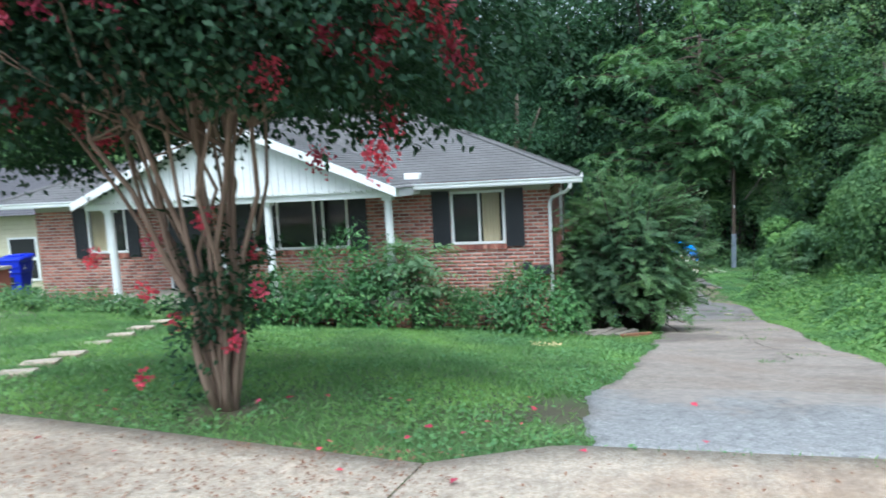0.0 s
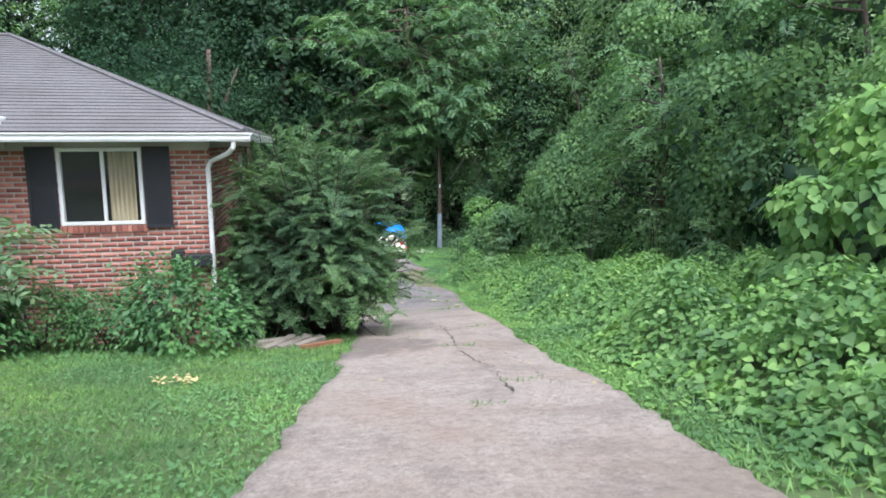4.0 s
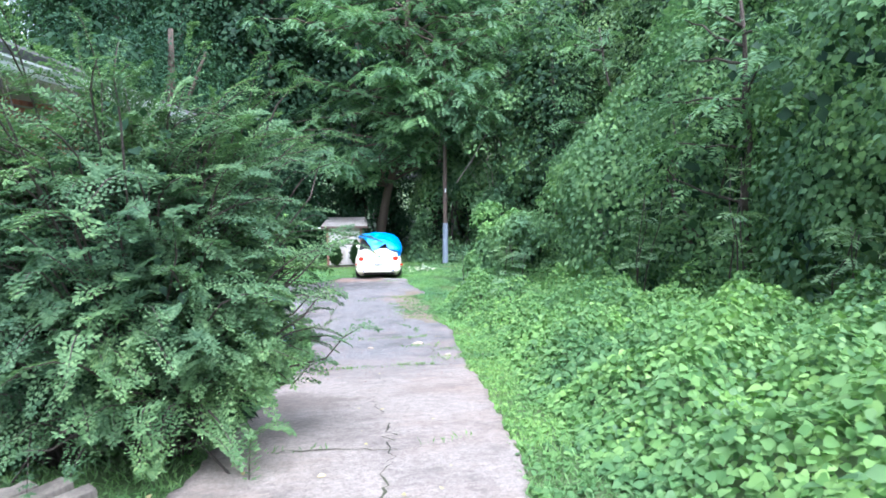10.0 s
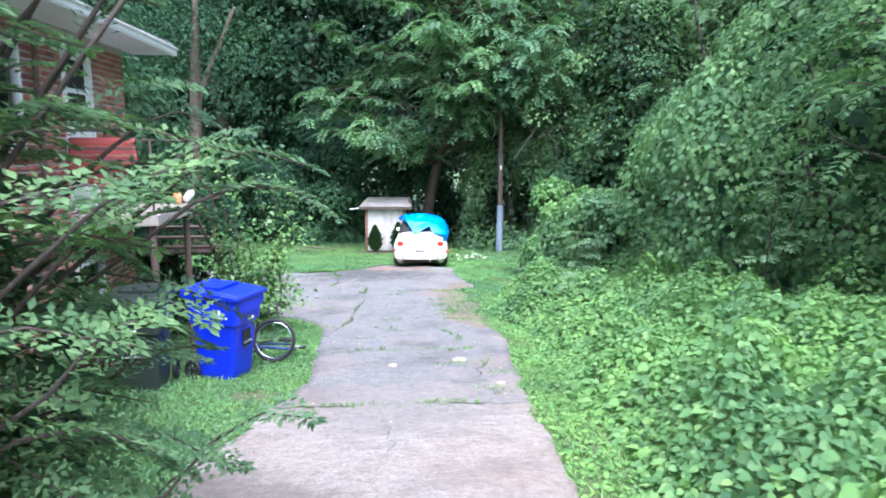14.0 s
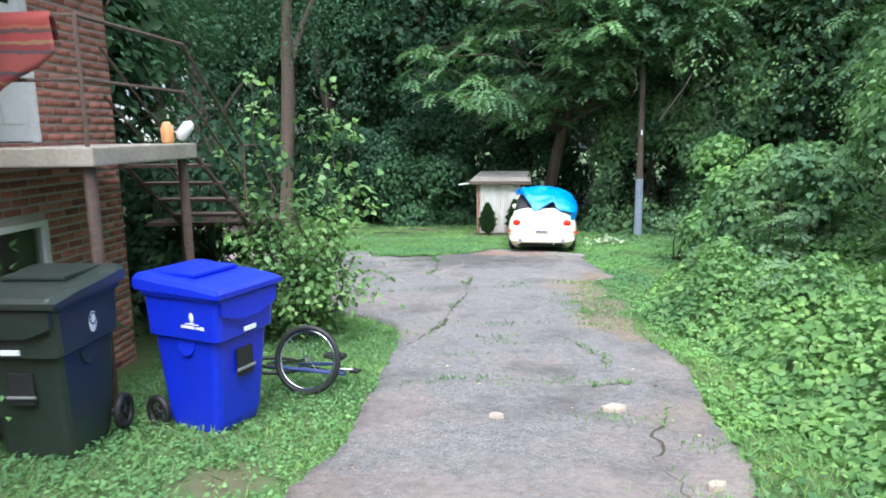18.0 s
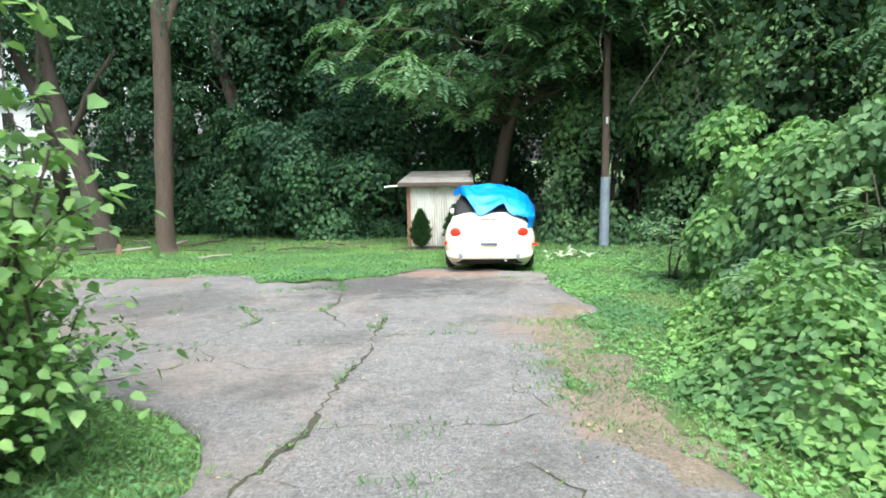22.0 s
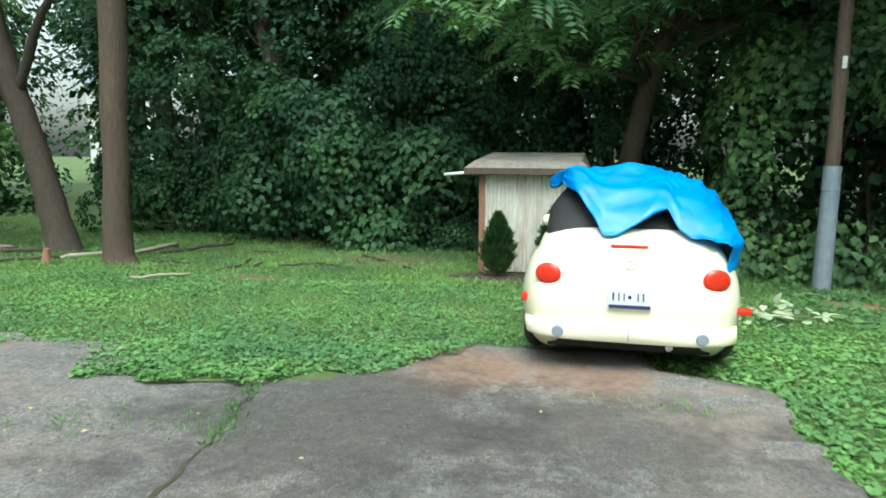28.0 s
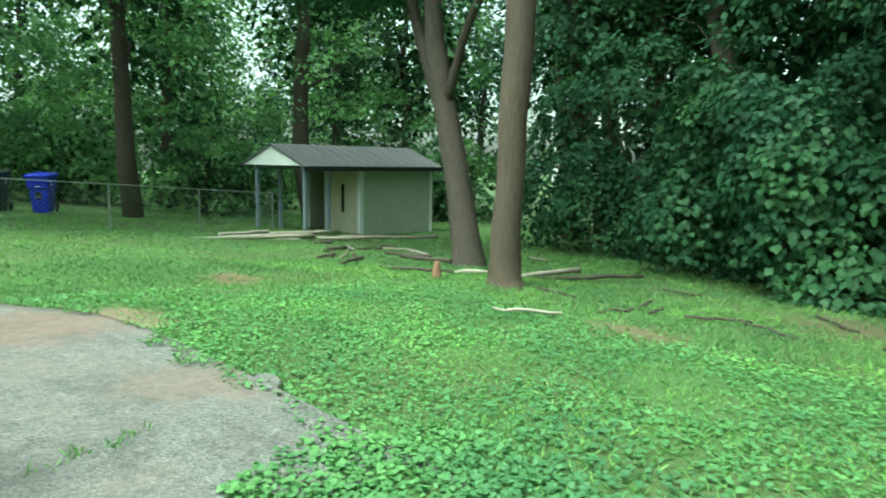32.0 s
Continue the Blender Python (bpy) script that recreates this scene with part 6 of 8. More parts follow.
def turf(name, x0, x1, y0, y1, per_m2, length, width, mat, label, seed, clover=False, patchy=0.0):
    g = np.random.default_rng(seed)
    n = int((x1 - x0) * (y1 - y0) * per_m2)
    x, y = g.uniform(x0, x1, n), g.uniform(y0, y1, n)
    ok = ~keep_off(x, y)
    if patchy:
        f = np.sin(x * 1.3 + 2 * np.sin(y * 0.7)) * np.sin(y * 1.1 + 1.5 * np.sin(x * 0.9)) + 0.5 * np.sin(x * 3.1 + y * 2.3)
        ok &= f > patchy - 1.0 + g.normal(size=n) * 0.3
    for cx, cy, rx, ry in BARE:
        ok &= (((x - cx) / rx) ** 2 + ((y - cy) / ry) ** 2 > g.uniform(0.4, 1.3, n)) | (g.random(n) < 0.12)
    x, y = x[ok], y[ok]
    p = np.stack([x, y, rough_ground(x, y) + np.where(on_drive(x, y), 0.045, 0)], -1)
    s = g.uniform(0.55, 1.25, len(p))
    if clover:
        p[:, 2] += g.uniform(0.01, 0.06, len(p))
        way = g.normal(size=p.shape) * [1, 1, 0.2]
        face = np.array([0, 0, 1.0]) + g.normal(size=p.shape) * 0.3
        v, f = leaves(p, way, face, s * length, s * width, broad=True)
    else:
        way = np.array([0, 0, 1.0]) + g.normal(size=p.shape) * [0.95, 0.95, 0.15]
        face = g.normal(size=p.shape)
        v, f = leaves(p, way, face, s * length, width)
    tagged(arrays(name, v, f, mat), label, "grass", kind="stuff")


turf("grass", -11, 1.2, -0.6, 9.4, 800, 0.085, 0.011, L_GRASS, "mown green lawn in front of the house", 31)
turf("grass", -30, -11, -0.6, 14, 120, 0.10, 0.02, L_GRASS, "mown green lawn beside the neighbour", 32)
turf("clover", -8, 1.0, -0.4, 9.0, 420, 0.032, 0.03, L_CLOVER, "clover patches in the front lawn", 33, True, 0.9)
turf("grass", -2.2, 4.6, 9.4, 22.5, 700, 0.10, 0.012, L_GRASS, "rough grass along the driveway edges", 34)
turf("clover", -2.2, 0.8, 11.0, 21.8, 650, 0.034, 0.03, L_CLOVER, "low leafy weeds in the grass by the bins", 45, True, 0.1)
turf("grass", 0.9, 6.0, -1.0, 9.4, 800, 0.10, 0.012, L_GRASS, "rough verge grass on the far side of the driveway", 40)
turf("clover", 1.0, 5.0, -0.6, 18.0, 320, 0.06, 0.05, L_KUDZU, "weeds and vine seedlings along the verge", 41, True, 0.2)
turf("grass", -10, 6.5, 22, 36, 380, 0.075, 0.012, L_GRASS, "back lawn grass", 35)
turf("clover", -7, 6, 24, 33, 560, 0.04, 0.038, L_CLOVER, "dense green clover in the back lawn", 36, True, 0.35)
turf("clover", -1.7, 1.1, 27.4, 29.0, 1300, 0.04, 0.038, L_CLOVER, "clover creeping over the end of the pad", 42, True)
turf("grass", 5.5, 13, 20, 34, 200, 0.16, 0.018, L_GRASS, "long grass and weeds under the thickets", 43)
turf("clover", 5.0, 12, 21, 34, 160, 0.10, 0.085, L_KUDZU_DK, "leafy weeds under the thickets", 44, True)
turf("clover", 2.3, 6.0, 17, 30, 300, 0.055, 0.05, L_CLOVER, "weeds beside the parking pad", 37, True, 0.3)
turf("grass", -24, -7, 22, 44, 110, 0.09, 0.02, L_GRASS, "far back lawn grass", 38)
turf("grass", -9, 13, 33, 42, 120, 0.12, 0.02, L_GRASS, "grass under the edge of the wood", 39)


# large privet bush at the corner of the house
def privet(x, y, seed):
    """A loose privet: arching plumes on every side, each a flat comb of side shoots with leaves in pairs."""
    z = gz(x, y)
    t = thing("privet_bush", (x, y, z), "large unclipped privet bush with arching feathery branches", "bush")
    g = np.random.default_rng(seed)
    paths, pos, way, face = [], [], [], []
    # lobes: centre, reach sideways, towards the street, away from it, up, share of plumes
    lobes = (((0.05, 0.0, 1.5), 1.5, 1.4, 1.1, 1.75, 1150), ((-0.95, -0.25, 1.2), 0.62, 0.75, 0.9, 1.75, 520), ((0.45, -0.1, 1.1), 1.1, 1.2, 0.8, 1.1, 420))
    for (cx, cy, cz), rx, rf, rb, rz, count in lobes:
        for k in range(count):
            a = g.uniform(0, 6.28)
            el = math.asin(g.uniform(-0.5, 1.0))
            d = np.array([math.cos(a) * math.cos(el), math.sin(a) * math.cos(el), math.sin(el)])
            if d[1] > 0.25 and k % 3:
                continue
            r = g.uniform(0.62, 1.0) if k % 6 else g.uniform(1.0, 1.24)
            lump = 1 + 0.13 * math.sin(3 * a + 2 * el) + 0.09 * math.sin(7 * a - 3 * el + 1)
            tip = np.array([cx, cy, cz]) + d * np.array([rx, rf if d[1] < 0 else rb, rz]) * r * lump
            if tip[2] < 0.12 or x + tip[0] < -1.86 and y + tip[1] > 9.3:
                continue
            out = unit(np.array([[d[0], d[1], max(d[2], -0.1) * 0.5 + 0.12]]))[0]
            out += g.normal(size=3) * [0.28, 0.28, 0.2]
            length = g.uniform(0.4, 0.8)
            root = tip - out * length - np.array([0, 0, 0.12 * length])
            n = 16
            s = np.linspace(0, 1, n)
            line = root + (tip - root) * s[:, None] + np.array([0, 0, 1.0]) * (np.sin(s * math.pi) * 0.10 * length - 0.14 * length * s ** 3)[:, None]
            if k % 3 == 0:
                base = np.array([cx * 0.6 + d[0] * 0.15, cy * 0.6 + d[1] * 0.2, 0.05])
                mid = (base + root) / 2 + np.array([0, 0, 0.25])
                paths.append(([Vector(base), Vector(mid), *[Vector(p) for p in line[::5]]], 0.012, 0.0025))
            tilt = g.normal(size=3) * 0.35
            up = unit(np.array([[0, 0, 1.0]]) + d * 0.45 + tilt)[0]
            for j in range(2, n):
                dirv = line[j] - line[j - 1]
                dirv /= np.linalg.norm(dirv)
                sd = np.cross(dirv, up)
                sd /= max(np.linalg.norm(sd), 0.2)
                for sg in (-1, 1):
                    shoot = sd * sg * 0.85 + dirv * 0.75 + g.normal(size=3) * 0.07
                    L = length * (0.07 + 0.17 * math.sin(math.pi * min(1.0, (s[j] + 0.12) * 0.9)) ** 0.8) * (1.15 - 0.75 * s[j]) * g.uniform(0.7, 1.15)
                    m = 5
                    q = np.linspace(0.1, 1, m)[:, None]
                    alt = np.where(np.arange(m) % 2, 1.0, -1.0)[:, None]
                    pos.append(line[j] + shoot * L * q - np.array([0, 0, 0.10 * L]) * q ** 2)
                    cross = np.cross(shoot, up)
                    way.append(shoot * 0.65 + cross * alt * 0.8 + g.normal(size=(m, 3)) * 0.14)
                    face.append(up + g.normal(size=(m, 3)) * 0.22)
    stems(paths, M_BARK, "branch", t, 4)
    pos, way, face = (np.concatenate(v) for v in (pos, way, face))
    ls = g.uniform(0.026, 0.044, len(pos))
    keep = (pos[:, 2] > 0.04) & (pos[:, 0] + x > -1.93)
    arrays("foliage", *leaves(pos[keep], way[keep], face[keep], ls[keep], ls[keep] * 0.52), L_BUSH, t)
    # near-black green leaves inside the bush stand in for its inner shade
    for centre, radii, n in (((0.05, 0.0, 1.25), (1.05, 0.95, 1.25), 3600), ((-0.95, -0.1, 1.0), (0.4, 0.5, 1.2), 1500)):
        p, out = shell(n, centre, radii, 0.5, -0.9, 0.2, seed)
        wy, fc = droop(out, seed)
        arrays("inner_foliage", *leaves(p, wy, fc, 0.11, 0.06), L_MYRTLE_AND_SHADE, t)
    return t


privet(-0.38, 10.15, 41)


def shrub(x, y, radii, seed, count, leaf, mat=None, name="shrub", label="leafy green shrub against the house front", wide=0.5, broad=False):
    z = gz(x, y)
    t = thing(name, (x, y, z), label, "shrub", "shrubs along the house")
    g = np.random.default_rng(seed)
    stems([(bent((0, 0, 0), (g.uniform(-.7, .7) * radii[0], g.uniform(-.7, .7) * radii[1], radii[2] * g.uniform(0.9, 1.5)), 5, 0.12, g), 0.014, 0.005) for _ in range(10)], M_BARK, "stem", t, 5)
    p, out = clumps(count // 8, 8, (0, 0, radii[2] * 0.75), radii, leaf * 1.1, seed, 0.55, -0.7, 0.35)
    way, face = droop(out, seed, 0.4, 0.6)
    ls = g.uniform(0.65, 1.3, len(p)) * leaf
    ok = p[:, 2] > 0.02
    arrays("foliage", *leaves(p[ok], way[ok], face[ok], ls[ok], ls[ok] * wide, broad=broad), mat or L_SHRUB, t)
    return t


for k, (x, y, r, n, lf) in enumerate(((-2.25, 8.6, (0.85, 0.65, 0.75), 3400, 0.10), (-3.2, 8.85, (0.8, 0.5, 0.56), 3000, 0.065), (-4.1, 8.85, (0.75, 0.5, 0.54), 3000, 0.065), (-4.9, 8.0, (0.85, 0.65, 0.85), 3600, 0.085), (-5.8, 7.6, (0.85, 0.6, 0.85), 3400, 0.1), (-6.7, 7.3, (0.8, 0.55, 0.6), 2600, 0.09), (-7.5, 7.2, (0.6, 0.45, 0.4), 1700, 0.08))):
    shrub(x, y, r, 400 + k, n, lf)
for k, (x, y) in enumerate(((-10.1, 7.3), (-10.9, 7.4), (-11.8, 7.5), (-12.7, 7.6), (-13.5, 7.8), (-9.4, 7.3))):
    shrub(x, y, (0.55, 0.35, 0.22), 420 + k, 900, 0.09, L_KUDZU_DK, label="low hosta-like bedding plants before the porch")


def frond_plant(x, y, stems_n, height, spread, seed, n_fronds, length, name="sapling", label="young tree of heaven with long feathered leaves", z0=None):
    z = gz(x, y) if z0 is None else z0
    t = thing(name, (x, y, z), label, "sapling", "feather-leaved saplings")
    g = np.random.default_rng(seed)
    paths, roots, ways = [], [], []
    for k in range(stems_n):
        tip = np.array([g.uniform(-1, 1) * spread, g.uniform(-1, 1) * spread, height * g.uniform(0.7, 1)])
        line = bent((g.uniform(-.1, .1), g.uniform(-.1, .1), 0), tip, 6, 0.06, g)
        paths.append((line, 0.02, 0.007))
        for j in range(n_fronds):
            s = g.uniform(0.45, 1.0)
            i = min(int(s * 5), 4)
            q = line[i].lerp(line[i + 1], s * 5 - i)
            a = g.uniform(0, 6.28)
            roots.append(q)
            ways.append((math.cos(a), math.sin(a), 0.55))
    stems(paths, M_BARK, "stem", t, 5)
    arrays("fronds", *fronds(np.array(roots), np.array(ways, float), length, 9, length * 0.24, length * 0.085, seed, 0.45), L_FROND, t)
    return t


frond_plant(-4.35, 8.2, 4, 2.0, 0.28, 51, 13, 0.9)
frond_plant(-5.6, 8.2, 2, 1.1, 0.25, 52, 7, 0.5)
for k, (x, y, h) in enumerate(((7.9, 12.6, 2.6), (8.3, 15.6, 3.4), (7.7, 18.3, 3.0), (5.2, 22.9, 1.0), (9.0, 10.4, 2.8), (6.2, 22.9, 1.9), (5.4, 27.4, 1.1), (7.4, 22.2, 1.6), (8.3, 6.9, 3.2), (5.2, 20.5, 0.9))):
    frond_plant(x, y, 3, h, 0.45, 60 + k, 9, 0.62)


def heaven_tree(x, y, height, reach, seed, n, length=0.95, side=-1, z0=0.35):
    """A feather-leaved tree that leans out over the vines, its long leaves hanging in tiers."""
    t = thing("tree_of_heaven", (x, y, gz(x, y)), "feather-leaved tree leaning out over the vines", "tree", "feather-leaved trees")
    g = np.random.default_rng(seed)
    trunk = bent((0, 0, -0.2), (side * reach * 0.35, g.uniform(-.5, .5), height), 8, 0.04, g)
    part("trunk", tubed(trunk, [0.11 - 0.011 * k for k in range(8)], 8), M_BARK, t, smooth=True)
    roots, ways = [], []
    for k in range(n // 9):
        s = g.uniform(z0, 1.0) * 6.99
        i = int(s)
        root = trunk[i].lerp(trunk[i + 1], s - i)
        a = g.uniform(-1.5, 1.5) + (math.pi if side < 0 else 0)
        out = np.array([math.cos(a), math.sin(a), 0.0])
        tip = np.array(root) + out * reach * g.uniform(0.5, 1.0) + [0, 0, g.uniform(-0.1, 0.7)]
        limb = bent(root, tip, 6, 0.06, g)
        part("limb", tubed(limb, [0.035 - 0.005 * q for q in range(6)], 5), M_BARK, t, smooth=True)
        for j in range(9):
            q = limb[2 + j % 4] if j < 8 else limb[5]
            b = a + g.normal() * 1.0
            roots.append(np.array(q) + g.normal(size=3) * 0.12)
            ways.append((math.cos(b), math.sin(b), g.uniform(0.0, 0.4)))
    arrays("fronds", *fronds(np.array(roots), np.array(ways, float), length, 11, length * 0.21, length * 0.07, seed, 0.55), L_FEATHER, t)


for k, (x, y, h, r, n) in enumerate(((10.2, 10.4, 6.6, 2.2, 130), (9.4, 17.2, 6.6, 1.8, 90), (12.2, 30.6, 9.5, 2.4, 150), (9.6, 36.0, 10.0, 2.8, 200), (10.8, 5.2, 5.6, 2.2, 110), (8.3, 37.2, 11.0, 2.6, 150))):
    heaven_tree(x, y, h, r, 640 + k, n)


# spreading tree with hanging feathered leaves behind the parked car
def feather_tree():
    x, y = 2.9, 38.2
    t = thing("feather_leaved_tree", (x, y, gz(x, y)), "tall leaning tree with hanging feathered green leaves", "tree")
    g = np.random.default_rng(71)
    trunk = [Vector(p) for p in ((0, 0, -0.2), (0.15, -0.1, 1.5), (0.45, -0.3, 3.2), (0.95, -0.7, 5.0), (1.3, -1.2, 7.0), (1.5, -1.5, 9.5), (1.5, -1.6, 13.0))]
    paths = [(trunk, 0.27, 0.08)]
    tips = []
    for k in range(94):
        s = g.uniform(0.36, 1.0)
        i = min(int(s * 6), 5)
        root = trunk[i].lerp(trunk[i + 1], s * 6 - i)
        a = g.uniform(math.pi * 0.92, math.pi * 2.08) if k < 60 else (g.uniform(1.62, 1.95) * math.pi if k < 84 else g.uniform(0, 6.28))
        reach = g.uniform(2.2, 6.6) if k < 60 else g.uniform(3.8, 7.2)
        tip = np.array(root) + np.array([math.cos(a) * reach, math.sin(a) * reach * 0.9, g.uniform(-1.4, 2.4)])
        tip[2] = max(tip[2], 4.9 if tip[0] < -1 else 6.3)
        if k % 8 == 0:
            tip = np.array([g.uniform(2.0, 4.0), g.uniform(-5.4, -4.5), g.uniform(5.7, 9.0)])
        line = bent(root, tip, 7, 0.1, g)
        paths.append((line, 0.05, 0.012))
        for j in range(2, 7):
            tips.append((line[j], line[j] - line[j - 1]))
    stems(paths, M_BARK_TAN, "trunk", t, 8)
    roots, ways = [], []
    for p, d in tips:
        # each twig ends in a rosette of leaves that arch out and hang
        a0 = g.uniform(0, 6.28)
        for q in range(6):
            a = a0 + q * 1.05 + g.normal() * 0.2
            roots.append(np.array(p) + g.normal(size=3) * 0.12)
            ways.append(np.array(d.normalized()) * 0.35 + np.array([math.cos(a), math.sin(a), 0.12 + 0.2 * g.random()]))
    arrays("crown", *fronds(np.array(roots), np.array(ways), 0.85, 9, 0.27, 0.10, 72, 0.62), L_FEATHER, t)


feather_tree()


def dead_branches():
    t = thing("dead_branch", (7.0, 33.4, gz(7, 33.4)), "bare grey dead branches hanging among the vines", "branch")
    g = np.random.default_rng(73)
    paths = [([Vector((-0.9, 0, 3.6)), Vector((-0.2, 0, 4.6)), Vector((0.5, -0.1, 5.9))], 0.03, 0.02)]
    for k in range(20):
        a = np.array([g.uniform(-1.0, 2.4), g.uniform(-.7, .5), g.uniform(4.2, 7.0)])
        b = a + np.array([g.uniform(-1.1, 1.5), g.uniform(-.5, .4), g.uniform(-2.4, -0.3)])
        paths.append((bent(a, b, 6, 0.16, g), 0.011, 0.004))
    for pts, ra, rb in paths:
        part("twig", tubed(pts, [ra + (rb - ra) * i / (len(pts) - 1) for i in range(len(pts))], 5), M_DEADWOOD, t, smooth=True)


dead_branches()


# crepe myrtle in the front lawn
def myrtle():
    x, y = -3.6, 0.45
    t = thing("crepe_myrtle", (x, y, gz(x, y)), "crepe myrtle with smooth brown stems and crimson flowers", "tree")
    g = np.random.default_rng(81)
    paths, ends = [], []
    for k in range(24):
        a = k * 2.4
        r = g.uniform(0.1, 1.0)
        mid = np.array([math.cos(a) * 0.16, math.sin(a) * 0.16, 0.75])
        tip = np.array([math.cos(a) * 1.25 * r, math.sin(a) * 1.25 * r, g.uniform(2.5, 3.3)])
        base = np.array([math.cos(a) * 0.06, math.sin(a) * 0.06, -0.08])
        p1 = bent(base, mid, 4, 0.05, g)
        p2 = bent(mid, tip, 6, 0.05, g)
        r0 = 0.032 if k < 8 else 0.02
        line = p1 + p2[1:]
        st = part("stem", tubed(line, [r0 + (0.01 - r0) * i / (len(line) - 1) for i in range(len(line))], 8), M_BARK_SMOOTH, t, smooth=True)
        ends.append(tip)
        for j in range(3):
            e = tip + g.normal(size=3) * [0.4, 0.4, 0.35]
            part("twig", tubed(bent(p2[3], e, 5, 0.08, g), [0.012, 0.01, 0.008, 0.006, 0.004], 5), M_BARK_SMOOTH, st, smooth=True)
    p, out = clumps(3900, 26, (-0.12, 0.1, 2.94), (2.05, 1.9, 1.24), 0.13, 82, 0.15, -0.78, 0.25)
    pl, ol = clumps(130, 14, (0.0, 0, 0.9), (0.36, 0.36, 0.7), 0.07, 84, 0.3, -0.9, 0.3)
    p, out = np.concatenate([p, pl]), np.concatenate([out, ol])
    way, face = droop(out, 83, 0.3, 0.7)
    ls = g.uniform(0.045, 0.08, len(p))
    arrays("crown", *leaves(p, way, face, ls, ls * 0.55), L_MYRTLE_AND_SHADE, t)
    d, o = shell(34, (-0.1, 0, 2.7), (2.1, 1.95, 1.35), 0.92, -0.7, 0.3, 85)
    extra = np.array([(0.3, -0.3, 0.55), (-0.35, -0.3, 0.9), (0.25, 0.1, 1.1), (-0.2, -0.35, 1.25), (0.45, -0.2, 0.9), (-0.42, 0.1, 0.6), (0.2, -0.4, 1.4), (-0.75, -0.3, 1.15), (1.95, -0.5, 2.35), (1.75, -0.7, 2.7), (1.5, -0.6, 1.75), (-0.3, -0.5, 0.35), (1.75, -0.5, 2.55), (1.6, -0.55, 2.45), (1.85, -0.45, 2.62), (1.5, -0.5, 2.3), (2.0, -0.4, 2.2), (1.66, -0.45, 2.68), (1.9, -0.5, 2.45)])
    for c in np.concatenate([d, extra]):
        low = c[2] < 1.6
        n = 40 if low else 130
        q = g.normal(size=(n, 3)) * (np.array([0.03, 0.03, 0.04]) if low else np.array([0.05, 0.05, 0.06]))
        fl, ff = leaves(c + q, g.normal(size=(n, 3)), g.normal(size=(n, 3)), 0.034, 0.034)
        tagged(arrays("flower_cluster", fl, ff, L_FLOWER, t), kind="stuff")


myrtle()


# sapling with maple-like leaves by the bicycle
def patio_sapling():
    x, y = -0.8, 19.75
    t = thing("mulberry_sapling", (x, y, gz(x, y)), "loose bright green mulberry sapling on the grass island", "sapling")
    g = np.random.default_rng(91)
    pos, out, size = [], [], []
    shoots = [(-0.5, 0.1, 3.15), (-0.15, -0.3, 3.0), (0.4, 0.2, 3.0), (0.75, -0.05, 2.6), (0.9, 0.1, 1.6), (0.1, 0.4, 2.7), (-0.8, -0.2, 2.3)]
    shoots += [(math.cos(a) * r, math.sin(a) * r, g.uniform(0.9, 1.75)) for a, r in ((g.uniform(0, 6.28), g.uniform(0.25, 0.95)) for _ in range(20))]
    for k, (tx, ty, h) in enumerate(shoots):
        tall = k < 7
        line = bent((g.uniform(-.12, .12), g.uniform(-.12, .12), 0), (tx, ty, h), 12, 0.09, g)
        part("stem", tubed(line, [0.014 - 0.0009 * i for i in range(12)], 5), M_BARK, t, smooth=True)
        for j in range(2, 12):
            for _ in range(8 if tall and j > 7 else 13):
                spread = 0.06 if tall and j > 7 else 0.12
                pos.append(np.array(line[j]) + g.normal(size=3) * [spread, spread, spread * 0.8])
                out.append(np.array([tx, ty, 0.2]) + g.normal(size=3) * 0.5)
                size.append(g.uniform(0.07, 0.12) if tall and j > 5 else g.uniform(0.05, 0.095))
    for k in range(620):
        q = g.normal(size=3) * [0.42, 0.36, 0.36]
        pos.append(np.array([q[0] + 0.12, q[1], abs(q[2]) + 0.45]))
        out.append(q)
        size.append(g.uniform(0.05, 0.10))
    pos, out, ls = np.array(pos), unit(np.array(out)), np.array(size)
    way, face = droop(out, 92, 0.35, 0.6)
    arrays("foliage", *leaves(pos, way, face, ls, ls * 0.82, broad=True), L_SAPLING, t)


patio_sapling()
for k, (x, y, r) in enumerate(((-31, 27, (2.5, 2.2, 1.5)), (-30, 33, (2.5, 2.5, 1.8)), (-33, 20, (2.6, 2.4, 1.8)), (-29, 40, (2.6, 2.4, 1.8)), (-38, 34, (3, 3, 2.4)), (-36, 14, (3, 3, 2.2)), (-25, 45, (2.4, 2, 1.7)), (-27, 22, (2.4, 2.4, 2.0)), (-24.5, 37, (2.0, 2.4, 1.9)), (-20.5, 45.5, (2.4, 2, 2.2)), (-42, 26, (3.4, 4, 3.6)), (-44, 36, (3.4, 4, 3.6)), (-40, 46, (4, 3.4, 3.6)), (-42, 14, (3.4, 4, 3.4)), (-52, 20, (4, 5, 5.5)), (-54, 29, (4, 5, 5.5)), (-53, 38, (4, 5, 5.5)), (-50, 48, (5, 5, 5.5)), (-44, 57, (5, 5, 5.5)))):
    vine_mass(x, y, r, 360 + k, 3600, 0.22 if r[2] < 5 else 0.42, L_KUDZU_DK, broad=False, lump=0.55 if r[2] < 5 else 1.2, name="far_bush", label="distant rounded green bush beyond the lawn")
shrub(-1.75, 16.0, (0.4, 0.8, 0.7), 430, 1500, 0.09, L_SHRUB, label="weeds growing under the concrete landing")
shrub(-1.3, 20.6, (0.8, 0.9, 0.5), 431, 1500, 0.08, L_BUSH, label="low weeds at the edge of the parking pad")
